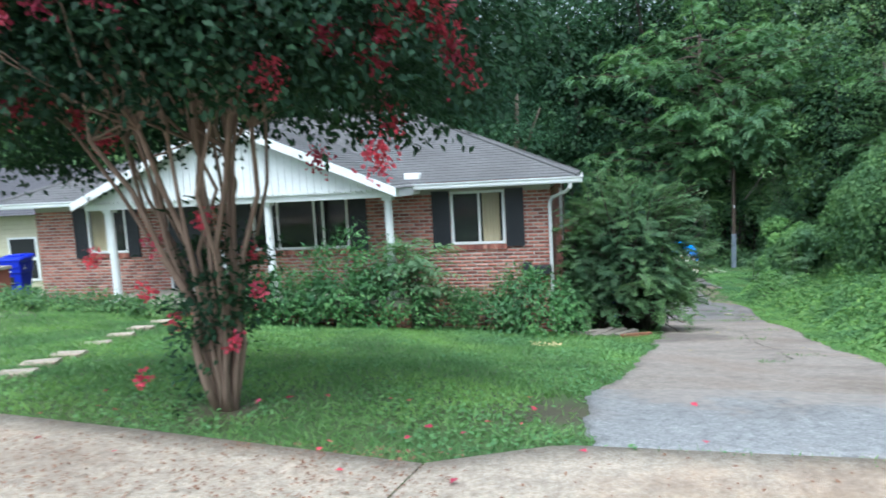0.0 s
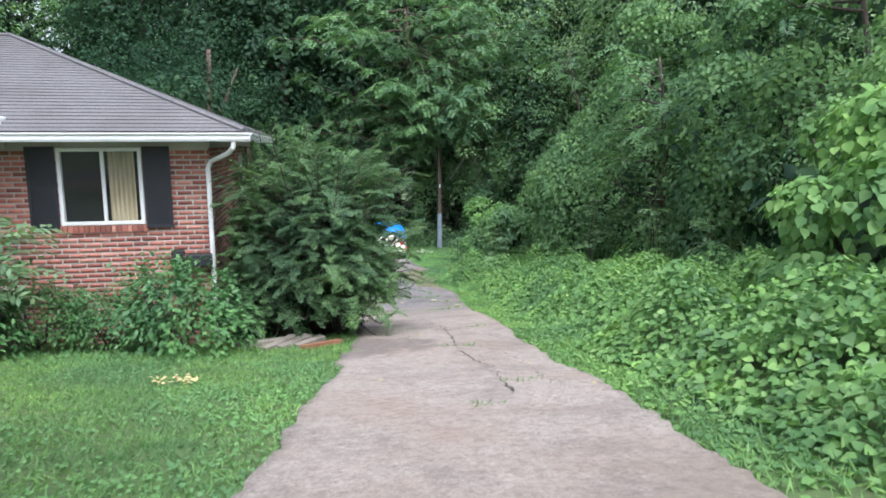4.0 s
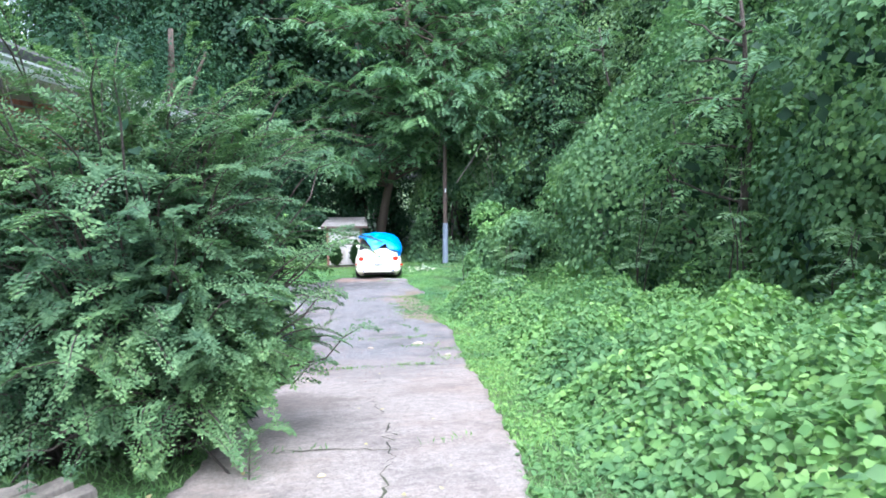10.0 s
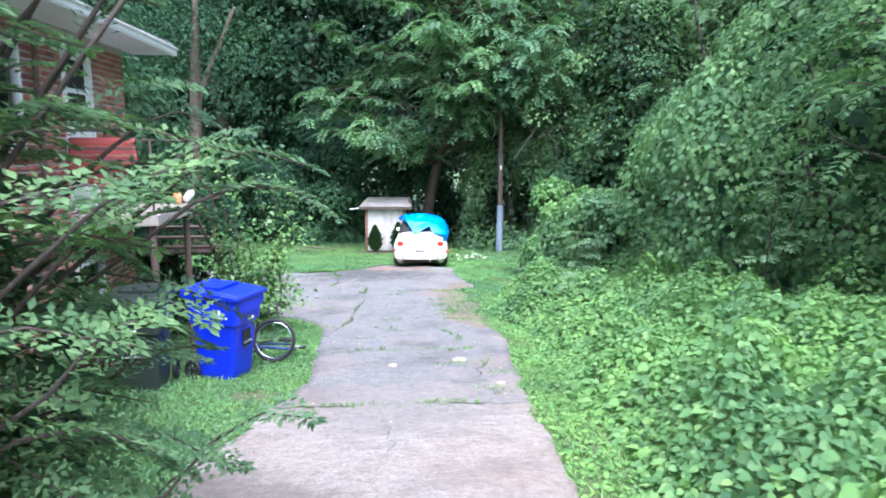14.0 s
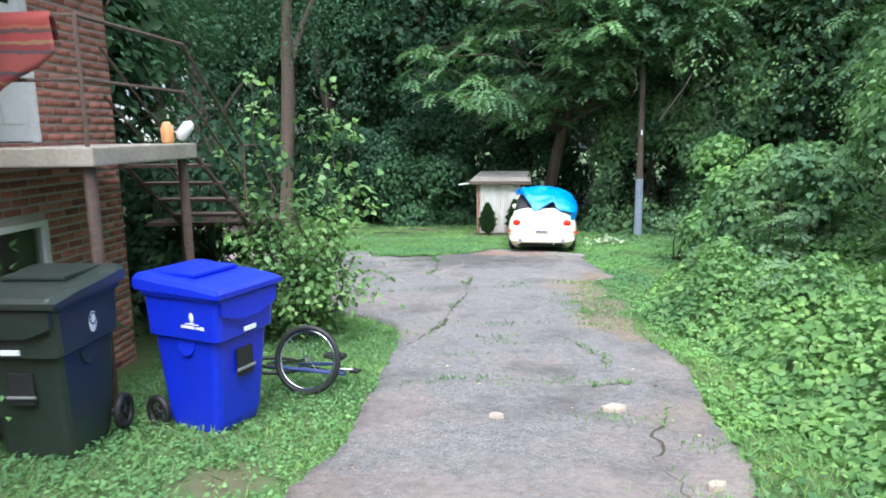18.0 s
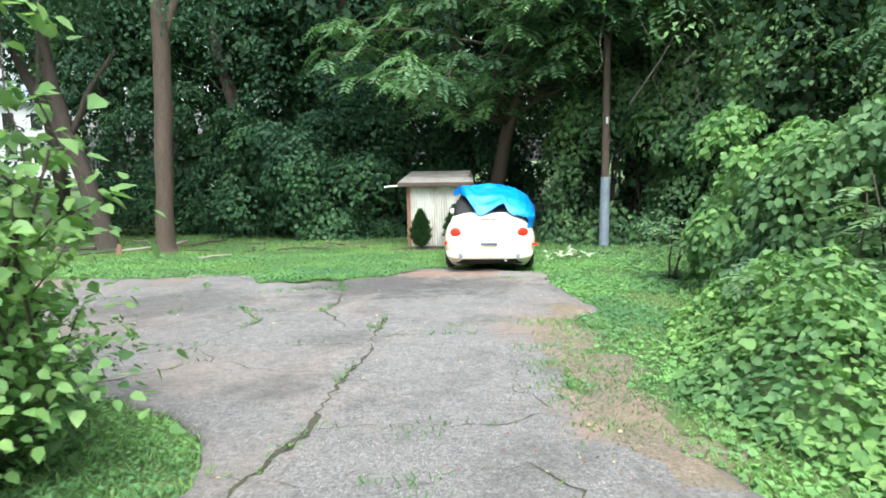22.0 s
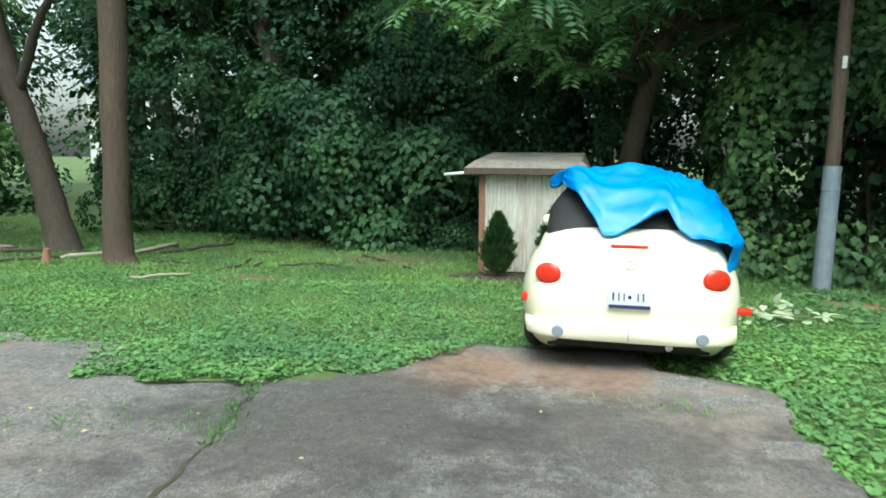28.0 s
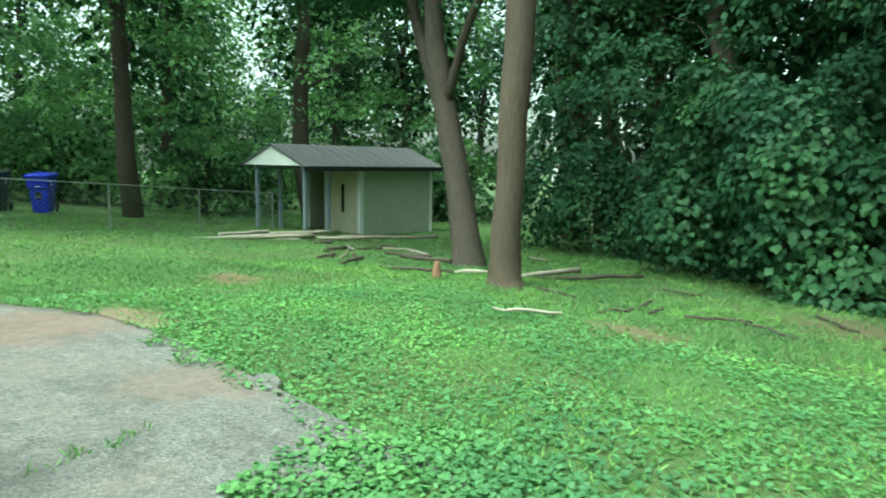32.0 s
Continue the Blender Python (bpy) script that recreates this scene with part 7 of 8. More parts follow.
shrub(-1.25, 13.6, (0.5, 0.9, 0.35), 432, 1400, 0.07, L_BUSH, label="low weeds along the house wall")


def conifer(x, y, h, seed):
    t = thing("dwarf_conifer", (x, y, gz(x, y)), "small cone-shaped evergreen shrub beside the shed", "shrub", "dwarf conifers")
    g = np.random.default_rng(seed)
    part("stem", tubed([(0, 0, -0.05), (0, 0, h * 0.9)], [0.02, 0.005], 6), M_BARK, t)
    n = 6500
    s = g.random(n) ** 0.8
    r = 0.28 * np.sin(np.clip(s * 1.02, 0, 1) ** 0.75 * math.pi) ** 0.75 * (1 - 0.3 * s) * g.uniform(0.55, 1.22, n) * (0.92 + 0.12 * np.sin(s * 31))
    a = g.uniform(0, 6.28, n)
    p = np.stack([np.cos(a) * r, np.sin(a) * r, 0.05 + s * (h - 0.08)], -1)
    out = np.stack([np.cos(a), np.sin(a), np.full(n, 1.4)], -1)
    arrays("foliage", *leaves(p, out + g.normal(size=(n, 3)) * 0.3, np.stack([np.cos(a), np.sin(a), 0 * a], -1) + g.normal(size=(n, 3)) * 0.4, g.uniform(0.05, 0.12, n), 0.022), L_CONIFER, t)


# trees standing on the back lawn
def lawn_tree(x, y, pts, radii, bark, label, crown, seed, n):
    t = thing("lawn_tree", (x, y, gz(x, y)), label, "tree", "trees on the back lawn")
    g = np.random.default_rng(seed)
    for k, (line, rr) in enumerate(zip(pts, radii)):
        fine = []
        rad = []
        for i in range(len(line) - 1):
            for s in (0, 0.34, 0.67):
                fine.append(Vector(line[i]).lerp(Vector(line[i + 1]), s) + Vector((g.normal(), g.normal(), 0)) * 0.012)
                rad.append((rr[i] * (1 - s) + rr[i + 1] * s) * g.uniform(0.97, 1.03))
        fine.append(Vector(line[-1]))
        rad.append(rr[-1])
        part("trunk" if k == 0 else "limb", tubed(fine, rad, 14), bark, t, smooth=True)
    for c, r in crown:
        p, out = clumps(n // 12, 12, c, r, 0.35, seed + int(c[2] * 10), 0.3, -0.9, 0.4)
        way, face = droop(out, seed, 0.6, 0.6)
        ls = g.uniform(0.09, 0.17, len(p))
        arrays("crown", *leaves(p, way, face, ls, ls * 0.6), L_FOREST_SHADE, t)


lawn_tree(-6.1, 34.2, [[(0, 0, -0.15), (0.0, 0, 0.15), (0.06, -0.03, 1.2), (0.16, -0.08, 2.6), (0.3, -0.15, 4.2), (0.42, -0.22, 6), (0.6, -0.3, 10)], [(0.38, -0.2, 5.4), (0.9, 0.1, 7.0), (1.8, 0.4, 9.2)]], [[0.36, 0.27, 0.225, 0.22, 0.23, 0.2, 0.1], [0.14, 0.1, 0.05]], M_BARK_TAN, "straight tan-barked tree on the back lawn", [((-0.4, 0.6, 8.4), (3.6, 3.4, 2.6))], 500, 9000)
lawn_tree(-8.5, 35.7, [[(0, 0, -0.15), (-0.05, 0, 0.2), (-0.35, 0, 1.5), (-0.75, 0, 3.0), (-1.2, 0, 4.6), (-1.5, 0, 7.5)], [(-0.6, 0, 2.5), (-1.5, 0.2, 3.9), (-2.3, 0.3, 5.4), (-3.2, 0.4, 8)], [(-0.8, 0, 3.2), (-0.1, -0.2, 4.4), (0.9, -0.4, 5.6)]], [[0.42, 0.32, 0.26, 0.24, 0.2, 0.12], [0.16, 0.16, 0.13, 0.07], [0.11, 0.09, 0.05]], M_BARK, "thick leaning forked tree on the back lawn", [((-1.8, 0.4, 8.0), (4.0, 3.6, 2.6)), ((-3.6, -0.6, 6.6), (2.6, 2.6, 1.5))], 510, 8400)
conifer(0.82, 34.3, 1.05, 601)
conifer(1.72, 34.5, 1.15, 602)

# ================= small things =================
def ground_patch(name, cx, cy, rx, ry, material, label, lift=0.008, seed=0, kind="structure", category="patch"):
    """A thin ragged patch that follows the land."""
    g = np.random.default_rng(seed)
    ph = g.uniform(0, 6.28, 4)
    bm = bmesh.new()
    rings = []
    for r in (0.0, 0.35, 0.7, 1.0):
        row = []
        for k in range(36):
            a = k * math.tau / 36
            w = 1 + 0.16 * math.sin(3 * a + ph[0]) + 0.10 * math.sin(5 * a + ph[1]) + 0.07 * math.sin(9 * a + ph[2])
            x, y = cx + rx * r * w * math.cos(a), cy + ry * r * w * math.sin(a)
            base = float(ground_z(x, y)) + 0.042 if bool(on_drive(np.array(x), np.array(y))) else float(rough_ground(x, y))
            row.append(bm.verts.new((x, y, base + 0.012 - 0.022 * r ** 4)))
            if r == 0.0:
                row = row * 36
                break
        rings.append(row)
    for a, b in zip(rings, rings[1:]):
        for k in range(36):
            j = (k + 1) % 36
            if a[k] is a[j]:
                bm.faces.new((a[k], b[k], b[j]))
            else:
                bm.faces.new((a[k], b[k], b[j], a[j]))
    ob = part(name, bm, material, smooth=True)
    return tagged(ob, label, category, kind=kind)


ground_patch("ground_verge", -0.4, 28.12, 1.0, 0.5, M_SOIL, "grassy soil creeping over the end of the pad", lift=0.03, seed=12)
M_GRAVEL = paved("dirty_gravel", (0.10, 0.08, 0.055), (0.235, 0.19, 0.15), (0.38, 0.34, 0.30), (0.27, 0.185, 0.13), (0.13, 0.12, 0.075))
for k, (x, y, rx, ry) in enumerate(((3.1, 21.3, 0.5, 0.75), (3.2, 22.5, 0.55, 0.8), (3.15, 23.7, 0.45, 0.75), (3.3, 20.3, 0.45, 0.6), (3.35, 24.7, 0.35, 0.6))):
    ground_patch("ground_gravel", x, y, rx, ry, M_GRAVEL, "crumbled asphalt and bare soil beside the pad", seed=31 + k)
ground_patch("ground_mulch", 1.1, 34.3, 1.25, 0.5, M_LEAFY_BROWN, "brown mulch bed in front of the tin shed", lift=0.09, seed=7)


# cracks in the paving, with dirt and weeds in them
def crack(points, width, seed, weeds=0.0):
    g = np.random.default_rng(seed)
    pts = []
    for (x0, y0), (x1, y1) in zip(points, points[1:]):
        n = max(2, int(math.hypot(x1 - x0, y1 - y0) / 0.09))
        for k in range(n):
            s = k / n
            pts.append((x0 + (x1 - x0) * s + g.normal() * 0.028, y0 + (y1 - y0) * s + g.normal() * 0.028))
    pts.append(points[-1])
    bm = bmesh.new()
    prev = None
    for k, (x, y) in enumerate(pts):
        q = pts[min(k + 1, len(pts) - 1)]
        p = pts[max(k - 1, 0)]
        d = Vector((q[0] - p[0], q[1] - p[1], 0)).normalized()
        nrm = Vector((-d.y, d.x, 0))
        w = width * 0.6 * g.uniform(0.25, 1.3) * (0.62 + 0.38 * math.sin(k * 0.31 + seed)) * (0.3 if k in (0, len(pts) - 1) else 1)
        row = []
        for sg in (-1, 1):
            v = Vector((x, y, 0)) + nrm * w * 0.5 * sg
            v.z = gz(v.x, v.y) + 0.03 + 0.012 * math.sin(v.x * 2.3 + v.y * 0.7) + 0.005
            row.append(bm.verts.new(v))
        if prev:
            bm.faces.new((prev[0], row[0], row[1], prev[1]))
        prev = row
    ob = part("crack", bm, M_CRACK)
    tagged(ob, "dark jagged crack in the paving filled with dirt", "crack", "cracks in the paving")
    if weeds:
        n = int(len(pts) * weeds * 14)
        i = g.integers(0, len(pts), n)
        p = np.array([(*pts[k], 0) for k in i]) + g.normal(size=(n, 3)) * [0.025, 0.025, 0]
        gate = np.sin(p[:, 0] * 5 + p[:, 1] * 3.1 + seed) > 0.1
        p = p[gate]
        p[:, 2] = ground_z(p[:, 0], p[:, 1]) + 0.035
        way = np.array([0, 0, 1.0]) + g.normal(size=p.shape) * [0.8, 0.8, 0.2]
        tagged(arrays("crack_weed", *leaves(p, way, g.normal(size=p.shape), g.uniform(0.03, 0.09, len(p)), 0.01), L_GRASS), "small weeds growing in a crack", "weeds", kind="stuff")


crack([(1.2, 4.4), (1.35, 5.6), (1.28, 7.0), (1.45, 8.3), (1.6, 9.5), (1.66, 10.6)], 0.05, 1)
crack([(1.6, 4.6), (1.75, 6.0), (1.78, 6.9), (1.72, 7.6)], 0.02, 2)
crack([(-0.1, 7.5), (0.6, 7.62), (1.35, 7.55), (2.2, 7.25)], 0.04, 3, 0.2)
crack([(1.35, 7.6), (1.9, 6.9), (2.1, 6.4)], 0.016, 4)
crack([(0.25, 9.6), (1.0, 9.75), (1.7, 9.6), (2.4, 9.85)], 0.04, 5, 0.3)
crack([(1.62, 10.9), (1.55, 12.0), (1.75, 13.2), (1.62, 14.6)], 0.016, 6)
crack([(0.5, 14.75), (1.3, 14.66), (2.1, 14.8), (3.0, 14.72)], 0.05, 7, 0.7)
crack([(0.62, 17.6), (1.1, 17.9), (1.8, 18.05), (2.5, 17.9), (3.3, 18.1)], 0.02, 8, 0.8)
crack([(2.9, 15.1), (2.75, 16.0), (2.85, 16.6), (3.1, 17.3)], 0.05, 9, 0.2)
crack([(0.62, 19.3), (0.87, 20.67), (0.84, 21.31), (0.89, 22.05), (1.0, 23.02), (0.93, 23.7), (1.0, 24.55)], 0.12, 10, 0.35)
crack([(-2.3, 21.75), (-1.17, 21.99), (-0.84, 22.25), (-0.66, 22.58), (-0.42, 22.64)], 0.09, 11, 0.2)
crack([(-2.9, 22.8), (-1.74, 22.85), (-0.85, 23.04), (-0.5, 22.66)], 0.06, 12, 0.3)
crack([(-0.42, 22.62), (-0.1, 22.36), (0.86, 22.17)], 0.03, 13)
crack([(1.0, 23.55), (1.8, 23.57), (2.71, 23.58)], 0.045, 14, 0.4)
crack([(0.86, 20.75), (1.48, 20.78), (2.15, 20.77), (2.5, 20.99)], 0.03, 15, 0.2)
crack([(0.95, 23.9), (0.54, 24.1), (0.29, 24.69), (0.05, 25.05), (-0.38, 25.07), (-0.92, 25.05), (-1.22, 25.39)], 0.085, 16, 0.7)
crack([(-0.92, 25.05), (-0.61, 24.49), (-0.67, 23.9), (-0.85, 23.1)], 0.06, 17, 0.5)
crack([(0.05, 25.05), (0.14, 25.5), (0.12, 26.1), (0.01, 26.82), (-0.1, 27.5)], 0.08, 18, 1.0)
crack([(-2.4, 23.3), (-0.9, 23.2), (0.31, 23.22), (0.95, 23.3)], 0.03, 23, 0.2)
crack([(2.2, 20.3), (2.55, 19.6), (2.75, 18.9), (2.7, 18.2)], 0.035, 24, 0.4)
crack([(2.62, 21.1), (2.3, 21.6), (2.45, 22.3), (2.35, 23.0)], 0.025, 25)
crack([(0.5, 19.9), (1.4, 19.75), (2.3, 20.1)], 0.014, 20, 0.6)
crack([(-5.6, 26.0), (-4.4, 26.3), (-3.1, 26.0), (-2.2, 26.4)], 0.024, 21, 0.3)
crack([(-2.4, 27.5), (-2.1, 26.4), (-1.9, 25.4), (-1.9, 24.9)], 0.024, 22, 0.6)


# tufts of grass on the paving's edge and middle
def tuft(x, y, n, seed, spread=0.1, tall=0.1):
    g = np.random.default_rng(seed)
    p = np.stack([x + g.normal(size=n) * spread, y + g.normal(size=n) * spread * 0.6, np.zeros(n)], -1)
    p[:, 2] = ground_z(p[:, 0], p[:, 1]) + 0.03
    way = np.array([0, 0, 1.0]) + g.normal(size=p.shape) * [0.7, 0.7, 0.2]
    ob = arrays("grass_tuft", *leaves(p, way, g.normal(size=p.shape), g.uniform(0.5, 1.2, n) * tall, 0.009), L_GRASS)
    tagged(ob, "small tuft of grass growing out of the paving", "grass", kind="stuff")


for k, (x, y, n, s) in enumerate(((1.7, 17.95, 90, 0.09), (2.25, 18.0, 120, 0.1), (0.95, 17.8, 100, 0.09), (1.75, 19.5, 80, 0.1), (1.3, 18.9, 60, 0.07), (2.6, 16.95, 160, 0.1), (3.1, 16.4, 140, 0.1), (2.95, 15.4, 160, 0.12), (2.2, 14.75, 120, 0.12), (1.5, 14.7, 90, 0.1), (2.9, 21.2, 220, 0.16), (3.15, 20.5, 240, 0.2), (2.75, 22.3, 180, 0.15), (3.3, 21.8, 260, 0.2), (2.9, 24.2, 160, 0.14), (1.95, 24.0, 90, 0.1), (2.75, 27.8, 160, 0.15), (-0.1, 26.9, 150, 0.12), (-0.9, 26.8, 180, 0.15), (1.6, 20.6, 80, 0.08), (0.9, 4.0, 60, 0.06), (1.45, 4.9, 60, 0.08), (2.8, 21.7, 260, 0.12), (3.25, 22.2, 300, 0.16), (2.75, 23.0, 240, 0.12), (3.3, 23.2, 280, 0.16), (2.85, 24.1, 240, 0.13), (3.4, 21.3, 260, 0.14), (2.9, 20.7, 200, 0.1), (2.7, 22.4, 160, 0.06), (3.5, 22.7, 320, 0.2), (3.05, 22.6, 260, 0.13), (3.2, 21.6, 300, 0.16), (3.45, 24.1, 300, 0.18), (3.1, 23.6, 200, 0.1), (3.5, 20.9, 260, 0.16))):
    tuft(x, y, int(n * 0.55), 700 + k, s * 1.5, 0.055)


# stepping stones to the porch
def flag(x, y, r, seed, name="stepping_stone", label="flat grey stepping stone sunk in the lawn", group="stepping stones", mat=None, tall=0.05):
    g = np.random.default_rng(seed)
    bm = bmesh.new()
    n = 9
    rad = [r * g.uniform(0.8, 1.15) for _ in range(n)]
    rows = []
    for z, s in ((-0.06, 1.0), (tall * 0.7, 1.0), (tall, 0.9)):
        rows.append([bm.verts.new((rad[k] * s * math.cos(k * math.tau / n), rad[k] * 0.62 * s * math.sin(k * math.tau / n), z)) for k in range(n)])
    for a, b in zip(rows, rows[1:]):
        for k in range(n):
            bm.faces.new((a[k], a[(k + 1) % n], b[(k + 1) % n], b[k]))
    bm.faces.new(rows[-1])
    ob = part(name, bm, mat or M_SLAB)
    ob.matrix_world = pose(x, y, gz(x, y), 0, 0, g.uniform(-25, 25))
    return tagged(ob, label, "stone", group)


for k, (x, y) in enumerate(((-6.42, 1.29), (-6.82, 1.99), (-7.1, 2.67), (-7.56, 3.62), (-7.9, 4.5), (-8.23, 5.38), (-8.63, 6.41))):
    ob = part("stepping_stone", boxed(-0.19, 0.19, -0.11, 0.11, -0.06, 0.022, bevel=0.012), M_WALKWAY)
    ob.matrix_world = pose(x, y, gz(x, y), 0, 0, 18 + 7 * math.sin(k * 2.3))
    tagged(ob, "oblong tan paving slab sunk in the lawn", "paving slab", "stepping stones")
for k, (x, y, r) in enumerate(((2.62, 17.2, 0.11), (2.98, 15.66, 0.06), (1.7, 16.9, 0.06))):
    flag(x, y, r, 820 + k, "broken_concrete", "pale broken lump of concrete on the drive", "broken concrete", M_WALKWAY, 0.06)
for k, (x, y, r) in enumerate(((3.1, 27.9, 0.32), (3.2, 27.2, 0.2), (2.8, 28.3, 0.2), (-2.9, 28.4, 0.2), (-1.9, 28.1, 0.16), (-1.5, 27.9, 0.2))):
    flag(x, y, r, 830 + k, "asphalt_lump", "broken slab of old paving at the edge", "broken paving", M_PAD if y > 10 else M_DRIVE, 0.05)

# broken concrete slabs by the bush, named plank and given a dead wood surface
for k, (x, y, l, a, w) in enumerate(((-1.2, 8.95, 0.8, 4, 0.09), (-0.95, 8.8, 0.62, 50, 0.09), (-0.74, 8.84, 0.58, 48, 0.1), (-0.52, 8.75, 0.48, 40, 0.08))):
    t = part("plank", boxed(-l / 2, l / 2, -w / 2 * 1.5, w / 2 * 1.5, -0.03, 0.05, bevel=0.01), M_DEADWOOD)
    t.matrix_world = pose(x, y, gz(x, y) + 0.03, 0, -3, a)
    tagged(t, "weathered grey slab of broken concrete by the bush", "plank", "old planks")
# orange edge of the slabs, as a separate strip
edge = part("plank", boxed(-0.3, 0.3, -0.035, 0.035, -0.02, 0.045, bevel=0.008), plain("orange_slab_edge", (0.22, 0.10, 0.055), 0.8))
edge.matrix_world = pose(-0.36, 8.56, gz(-0.36, 8.56) + 0.015, 0, 0, 22)
tagged(edge, "orange edge of the broken slabs by the drive", "plank", "old planks")


# logs and fallen branches
def log(x, y, length, r, turn, mat, label, seed, lift=0.0):
    g = np.random.default_rng(seed)
    pts = [Vector((length * (k / 6 - 0.5), g.normal() * 0.02, r + g.normal() * 0.008)) for k in range(7)]
    ob = part("log", tubed(pts, [r * g.uniform(0.85, 1.1) for _ in pts], 9), mat, smooth=True)
    ob.matrix_world = pose(x, y, gz(x, y) + lift, 0, 0, turn)
    tagged(ob, label, "log", "fallen logs")


M_PALELOG = surface("pale_log", (0.27, 0.24, 0.20), (0.42, 0.38, 0.33), (0.24, 0.17, 0.12), big=3, small=14, stretch=(0.5, 3, 3))
log(-6.75, 36.05, 1.7, 0.055, 84, M_PALELOG, "pale barkless log beside the tree", 1)
log(-7.3, 34.7, 1.1, 0.045, 55, M_PALELOG, "pale barkless branch beside the tree", 2)
log(-6.2, 36.6, 2.2, 0.035, 60, M_BARK, "fallen brown branch beside the tree", 3)
log(-3.3, 39.3, 1.2, 0.05, 42, M_PALELOG, "short pale log at the edge of the wood", 4)
log(-2.2, 39.6, 0.9, 0.05, 30, M_BARK_SMOOTH, "reddish rotten log at the edge of the wood", 5)
log(-4.2, 32.6, 0.85, 0.022, 38, M_PALELOG, "pale split branch on the lawn", 6)
log(-8.0, 33.9, 1.4, 0.03, 30, M_BARK, "fallen branch on the lawn", 7)
for k in range(16):
    g = np.random.default_rng(900 + k)
    log(-10.3 + g.normal() * 1.1, 35.2 + g.normal() * 1.2, g.uniform(0.4, 1.3), g.uniform(0.02, 0.045), g.uniform(0, 180), M_BARK if k % 3 else M_DEADWOOD, "dead branch in a brush pile", 900 + k)
for k in range(9):
    g = np.random.default_rng(930 + k)
    log(-14.2 + g.normal() * 0.7, 35.2 + g.normal() * 1.3, g.uniform(1.0, 3.0), 0.05, 80 + g.normal() * 14, M_DEADWOOD if k % 2 else M_PALELOG, "old board stacked beside the garden shed", 930 + k)
for k in range(10):
    g = np.random.default_rng(950 + k)
    log(-2.6 + g.normal() * 1.6, 35.8 + g.normal() * 0.9, g.uniform(0.3, 0.9), 0.02, g.uniform(0, 180), M_BARK, "stick lying in the grass", 950 + k)

stump = part("stump", tubed([(0, 0, -0.1), (0, 0, 0.12), (0.02, 0, 0.28)], [0.1, 0.07, 0.05], 9), M_BROWNPOST)
stump.matrix_world = pose(-7.1, 33.6, gz(-7.1, 33.6))
tagged(stump, "small reddish stump on the lawn", "stump")

# neighbour's bins and wire fence
bin_thing(-21.5, 30.6, 60, M_BINBLUE, "blue wheeled bin by the far fence", True)
bin_thing(-21.4, 29.4, 60, M_BINGREEN, "dark green wheeled bin by the far fence", False)


def wire_fence(x0, y0, x1, y1, n):
    t = thing("wire_fence", (x0, y0, gz(x0, y0)), "low chain-link fence on thin steel posts", "fence")
    bm = bmesh.new()
    z0 = gz(x0, y0)
    tops = []
    for k in range(n):
        s = k / (n - 1)
        x, y = x0 + (x1 - x0) * s, y0 + (y1 - y0) * s
        z = gz(x, y) - z0
        part("post", tubed([(x - x0, y - y0, z - 0.2), (x - x0, y - y0, z + 1.1)], 0.022, 8), M_STEEL, t)
        tops.append(Vector((x - x0, y - y0, z)))
    part("top_rail", tubed([p + Vector((0, 0, 1.08)) for p in tops], 0.016, 6), M_STEEL, t)
    a, b = tops[0], tops[-1]
    m = int((b - a).length / 0.12)
    for k in range(m):
        for sg in (0, 1):
            p = a.lerp(b, k / m)
            q = a.lerp(b, min((k + 9) / m, 1))
            tube(bm, [p + Vector((0, 0, 0.03 + 1.04 * sg)), q + Vector((0, 0, 0.03 + 1.04 * (1 - sg)))], 0.0025, 3, False)
    tagged(part("mesh", bm, M_STEEL, t), kind="stuff")


wire_fence(-14.6, 24.0, -16.6, 35.5, 6)

# meter boxes on the house front
mb = thing("meter_box", (-2.45, 9.78, -0.3), "black utility boxes fixed to the brick front", "utility box")
part("box", boxed(-0.05, 0.12, -0.14, 0.0, 0.0, 0.30, bevel=0.012), M_SHUTTER, mb)
part("cover", boxed(0.16, 0.52, -0.18, 0.0, 0.06, 0.24, bevel=0.02), M_SHUTTER, mb)
part("pipe", tubed([(0.03, -0.06, -0.9), (0.03, -0.06, 0.0)], 0.015, 6), M_STEEL, mb)
pipe = part("vent_pipe", tubed([(-2.03, 15.75, -1.2), (-2.03, 15.75, 1.5)], 0.03, 8), M_RUST)
tagged(pipe, "dark iron pipe running up the brick wall", "pipe")

# white chair and rail on the porch
ch = thing("porch_chair", (-9.0, 9.1, -0.43), "white plastic chair on the porch", "chair")
part("seat", boxed(-0.25, 0.25, -0.25, 0.25, 0.40, 0.43, bevel=0.012), M_WHITE, ch)
part("backrest", boxed(-0.25, 0.25, 0.22, 0.26, 0.44, 0.88, bevel=0.015), M_WHITE, ch)
for sx in (-1, 1):
    part("armrest", boxed(sx * 0.25 - 0.025, sx * 0.25 + 0.025, -0.22, 0.22, 0.6, 0.63, bevel=0.01), M_WHITE, ch)
    for sy in (-1, 1):
        part("leg", tubed([(sx * 0.24, sy * 0.22, 0), (sx * 0.22, sy * 0.2, 0.4)], 0.018, 6), M_WHITE, ch)

# brick pier and blue bin at the far corner of the porch
pier = thing("brick_pier", (-14.9, 8.9, gz(-14.9, 8.9)), "short brick pier with a stone cap", "pier")
part("shaft", boxed(-0.2, 0.2, -0.2, 0.2, -0.2, 0.75), M_BRICKS, pier)
part("cap", boxed(-0.25, 0.25, -0.25, 0.25, 0.75, 0.83, bevel=0.015), M_SLAB, pier)
bin_thing(-16.3, 10.8, 20, M_BINBLUE, "blue wheeled bin beside the neighbour's wall", True)


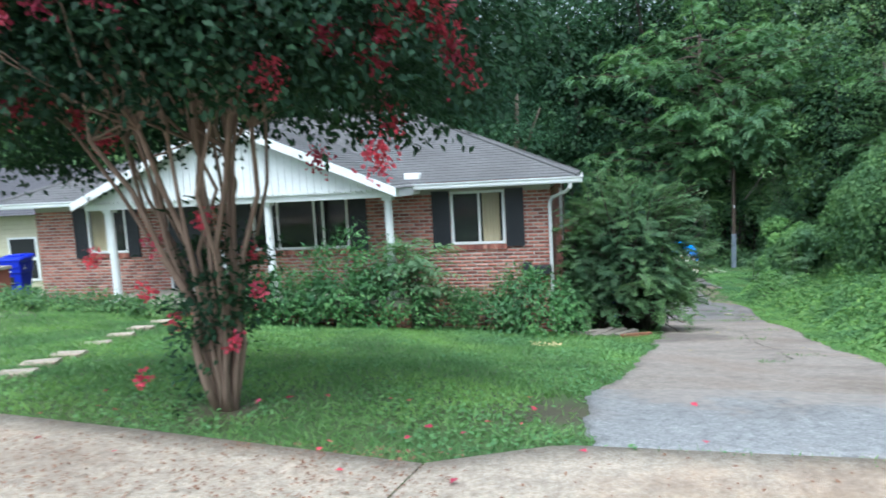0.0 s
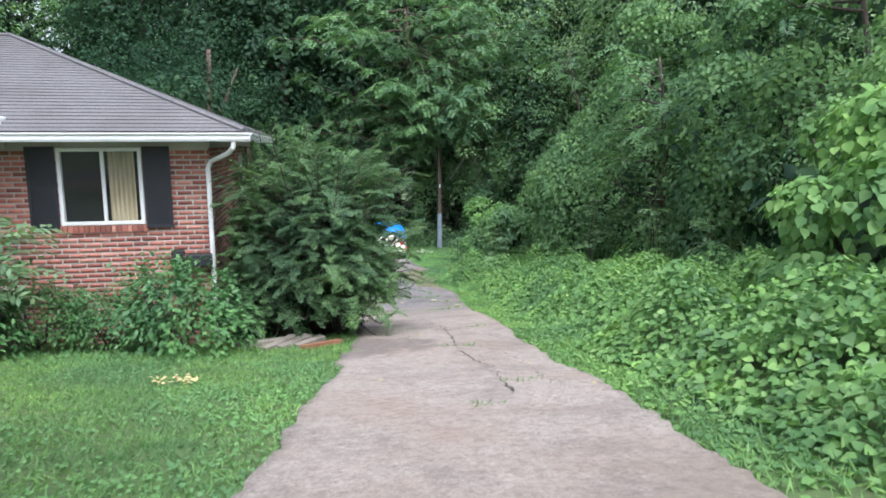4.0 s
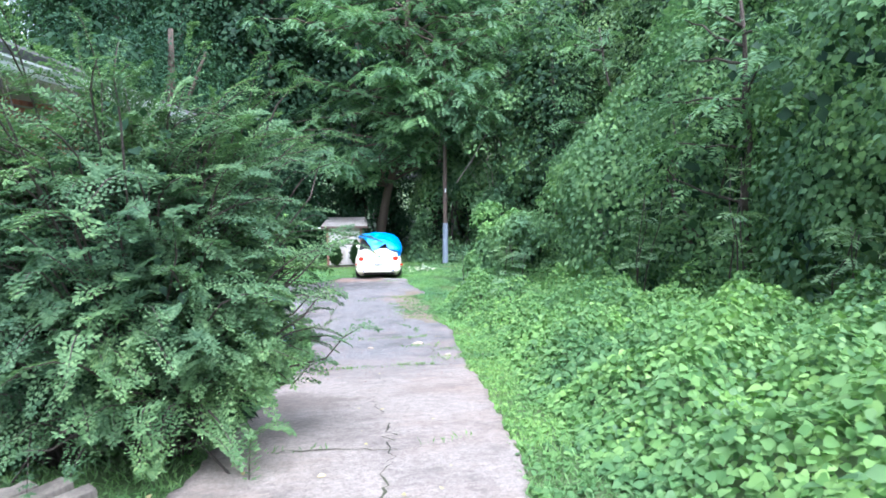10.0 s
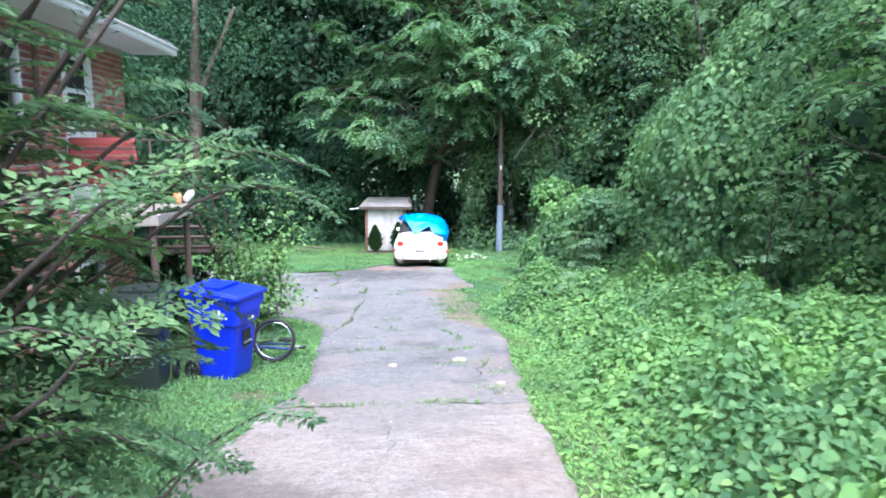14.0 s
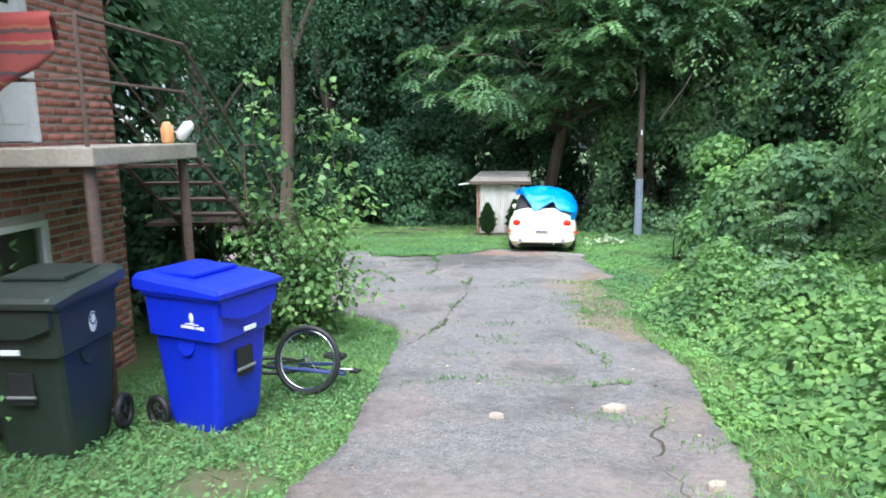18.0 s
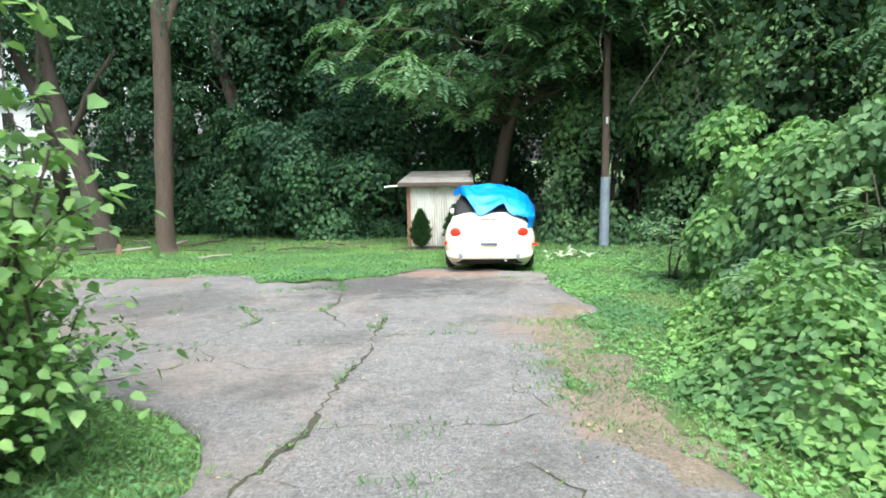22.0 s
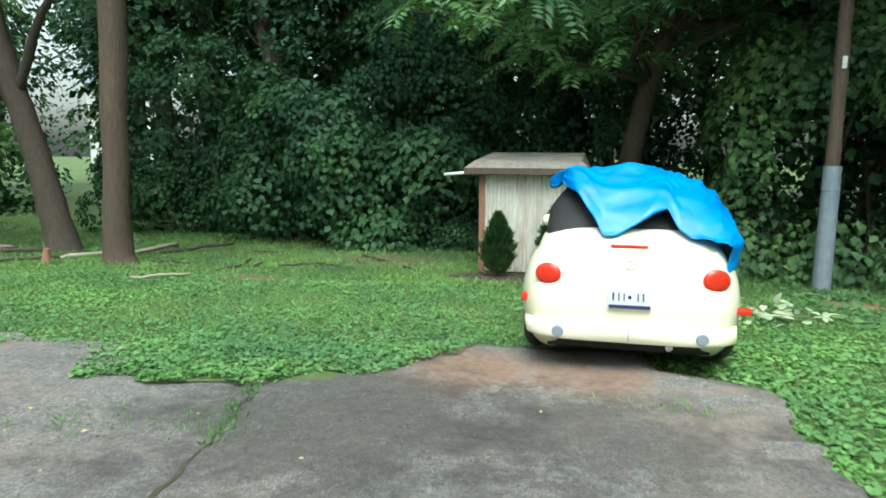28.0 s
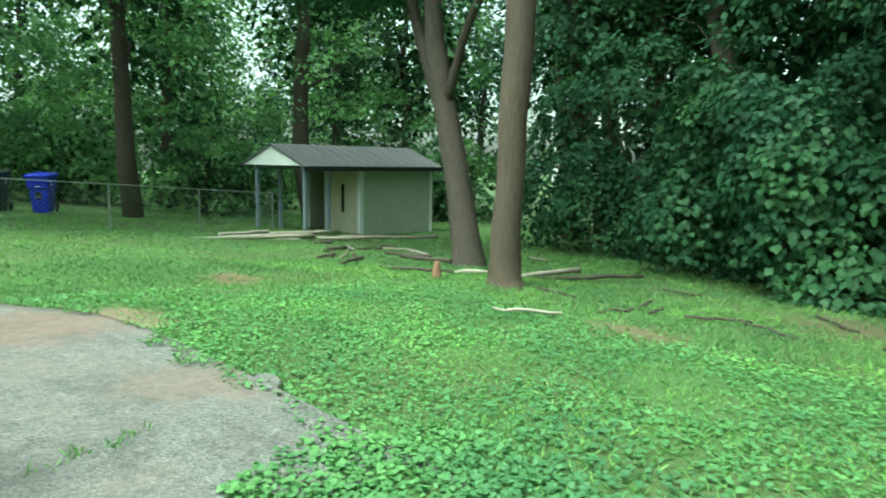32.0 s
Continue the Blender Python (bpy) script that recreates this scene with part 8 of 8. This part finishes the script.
# litter of petals on the sidewalk and lawn, fallen leaves on the drive
def litter(name, n, box4, size, mat, label, seed, lift=0.045):
    g = np.random.default_rng(seed)
    x, y = g.uniform(box4[0], box4[1], n), g.uniform(box4[2], box4[3], n)
    p = np.stack([x, y, ground_z(x, y) + lift], -1)
    ls = g.uniform(0.5, 1.4, n) * size
    face = np.array([0, 0, 1.0]) + g.normal(size=p.shape) * 0.25
    tagged(arrays(name, *leaves(p, g.normal(size=p.shape) * [1, 1, 0.1], face, ls, ls * 0.7), mat), label, "litter", kind="stuff")


M_BROWNLEAF = surface("brown_petal", (0.16, 0.075, 0.045), (0.28, 0.15, 0.09), None, small=3)
M_YELLOWLEAF = surface("yellow_leaf", (0.38, 0.31, 0.13), (0.55, 0.47, 0.24), None, small=3)
litter("brown_petals", 5200, (-8, -1.6, -2.0, -0.4), 0.02, M_BROWNLEAF, "brown withered petals strewn on the sidewalk", 41)
litter("brown_petals", 260, (-1.6, 1.2, -2.0, -0.3), 0.022, M_BROWNLEAF, "a few withered petals on the apron", 42)
litter("red_petals", 46, (-5, 1.2, -2.0, 1.0), 0.05, L_FLOWER, "fallen crimson flower clusters", 43, 0.06)
litter("fallen_leaves", 46, (0.3, 3.2, 14, 28), 0.036, M_YELLOWLEAF, "yellowed leaves scattered on the pad", 44, 0.055)
litter("fallen_leaves", 44, (-5, 0.5, 22.5, 27.5), 0.04, M_YELLOWLEAF, "yellowed leaves scattered on the pad", 45, 0.055)
litter("fallen_leaves", 26, (0, 2.2, 4, 14), 0.045, M_YELLOWLEAF, "yellowed leaves on the drive", 46, 0.05)
litter("brown_litter", 900, (0.3, 3.2, 13, 28), 0.02, M_BROWNLEAF, "fine brown debris on the pad", 47, 0.05)
for k, (x, y) in enumerate(((-1.9, 6.0), (-1.75, 6.15), (-1.6, 5.95))):
    g = np.random.default_rng(60 + k)
    n = 14
    p = np.array([x, y, gz(x, y) + 0.06]) + g.normal(size=(n, 3)) * [0.05, 0.05, 0.01]
    tagged(arrays("dry_leaf_clump", *leaves(p, g.normal(size=(n, 3)) * [1, 1, 0.2], np.array([0, 0, 1.0]) + g.normal(size=(n, 3)) * 0.4, 0.065, 0.04), M_YELLOWLEAF), "dry yellow leaves on the lawn", "leaves", kind="stuff")
bag = part("wrapper", boxed(-0.16, 0.16, -0.07, 0.07, 0.0, 0.05, bevel=0.02), plain("teal_white_plastic", (0.45, 0.66, 0.66), 0.5))
bag.matrix_world = pose(-1.15, 13.5, gz(-1.15, 13.5) + 0.03, 0, 6, 15)
tagged(bag, "crumpled teal and white wrapper in the grass", "wrapper")
n_ln = 60
g = np.random.default_rng(66)
p = np.array([4.3, 31.4, gz(4.3, 31.4) + 0.08]) + g.normal(size=(n_ln, 3)) * [0.4, 0.25, 0.03]
tagged(arrays("cut_branch", *leaves(p, g.normal(size=(n_ln, 3)) * [1, 1, 0.2], np.array([0, 0, 1.0]) + g.normal(size=(n_ln, 3)) * 0.4, 0.15, 0.09, True), leaf_mat("wilted_leaf", (0.30, 0.38, 0.30), (0.40, 0.48, 0.38), (0.5, 0.56, 0.46), 0.7, 0.2, 1.0)), "cut branch with pale wilted leaves on the lawn", "branch", kind="stuff")
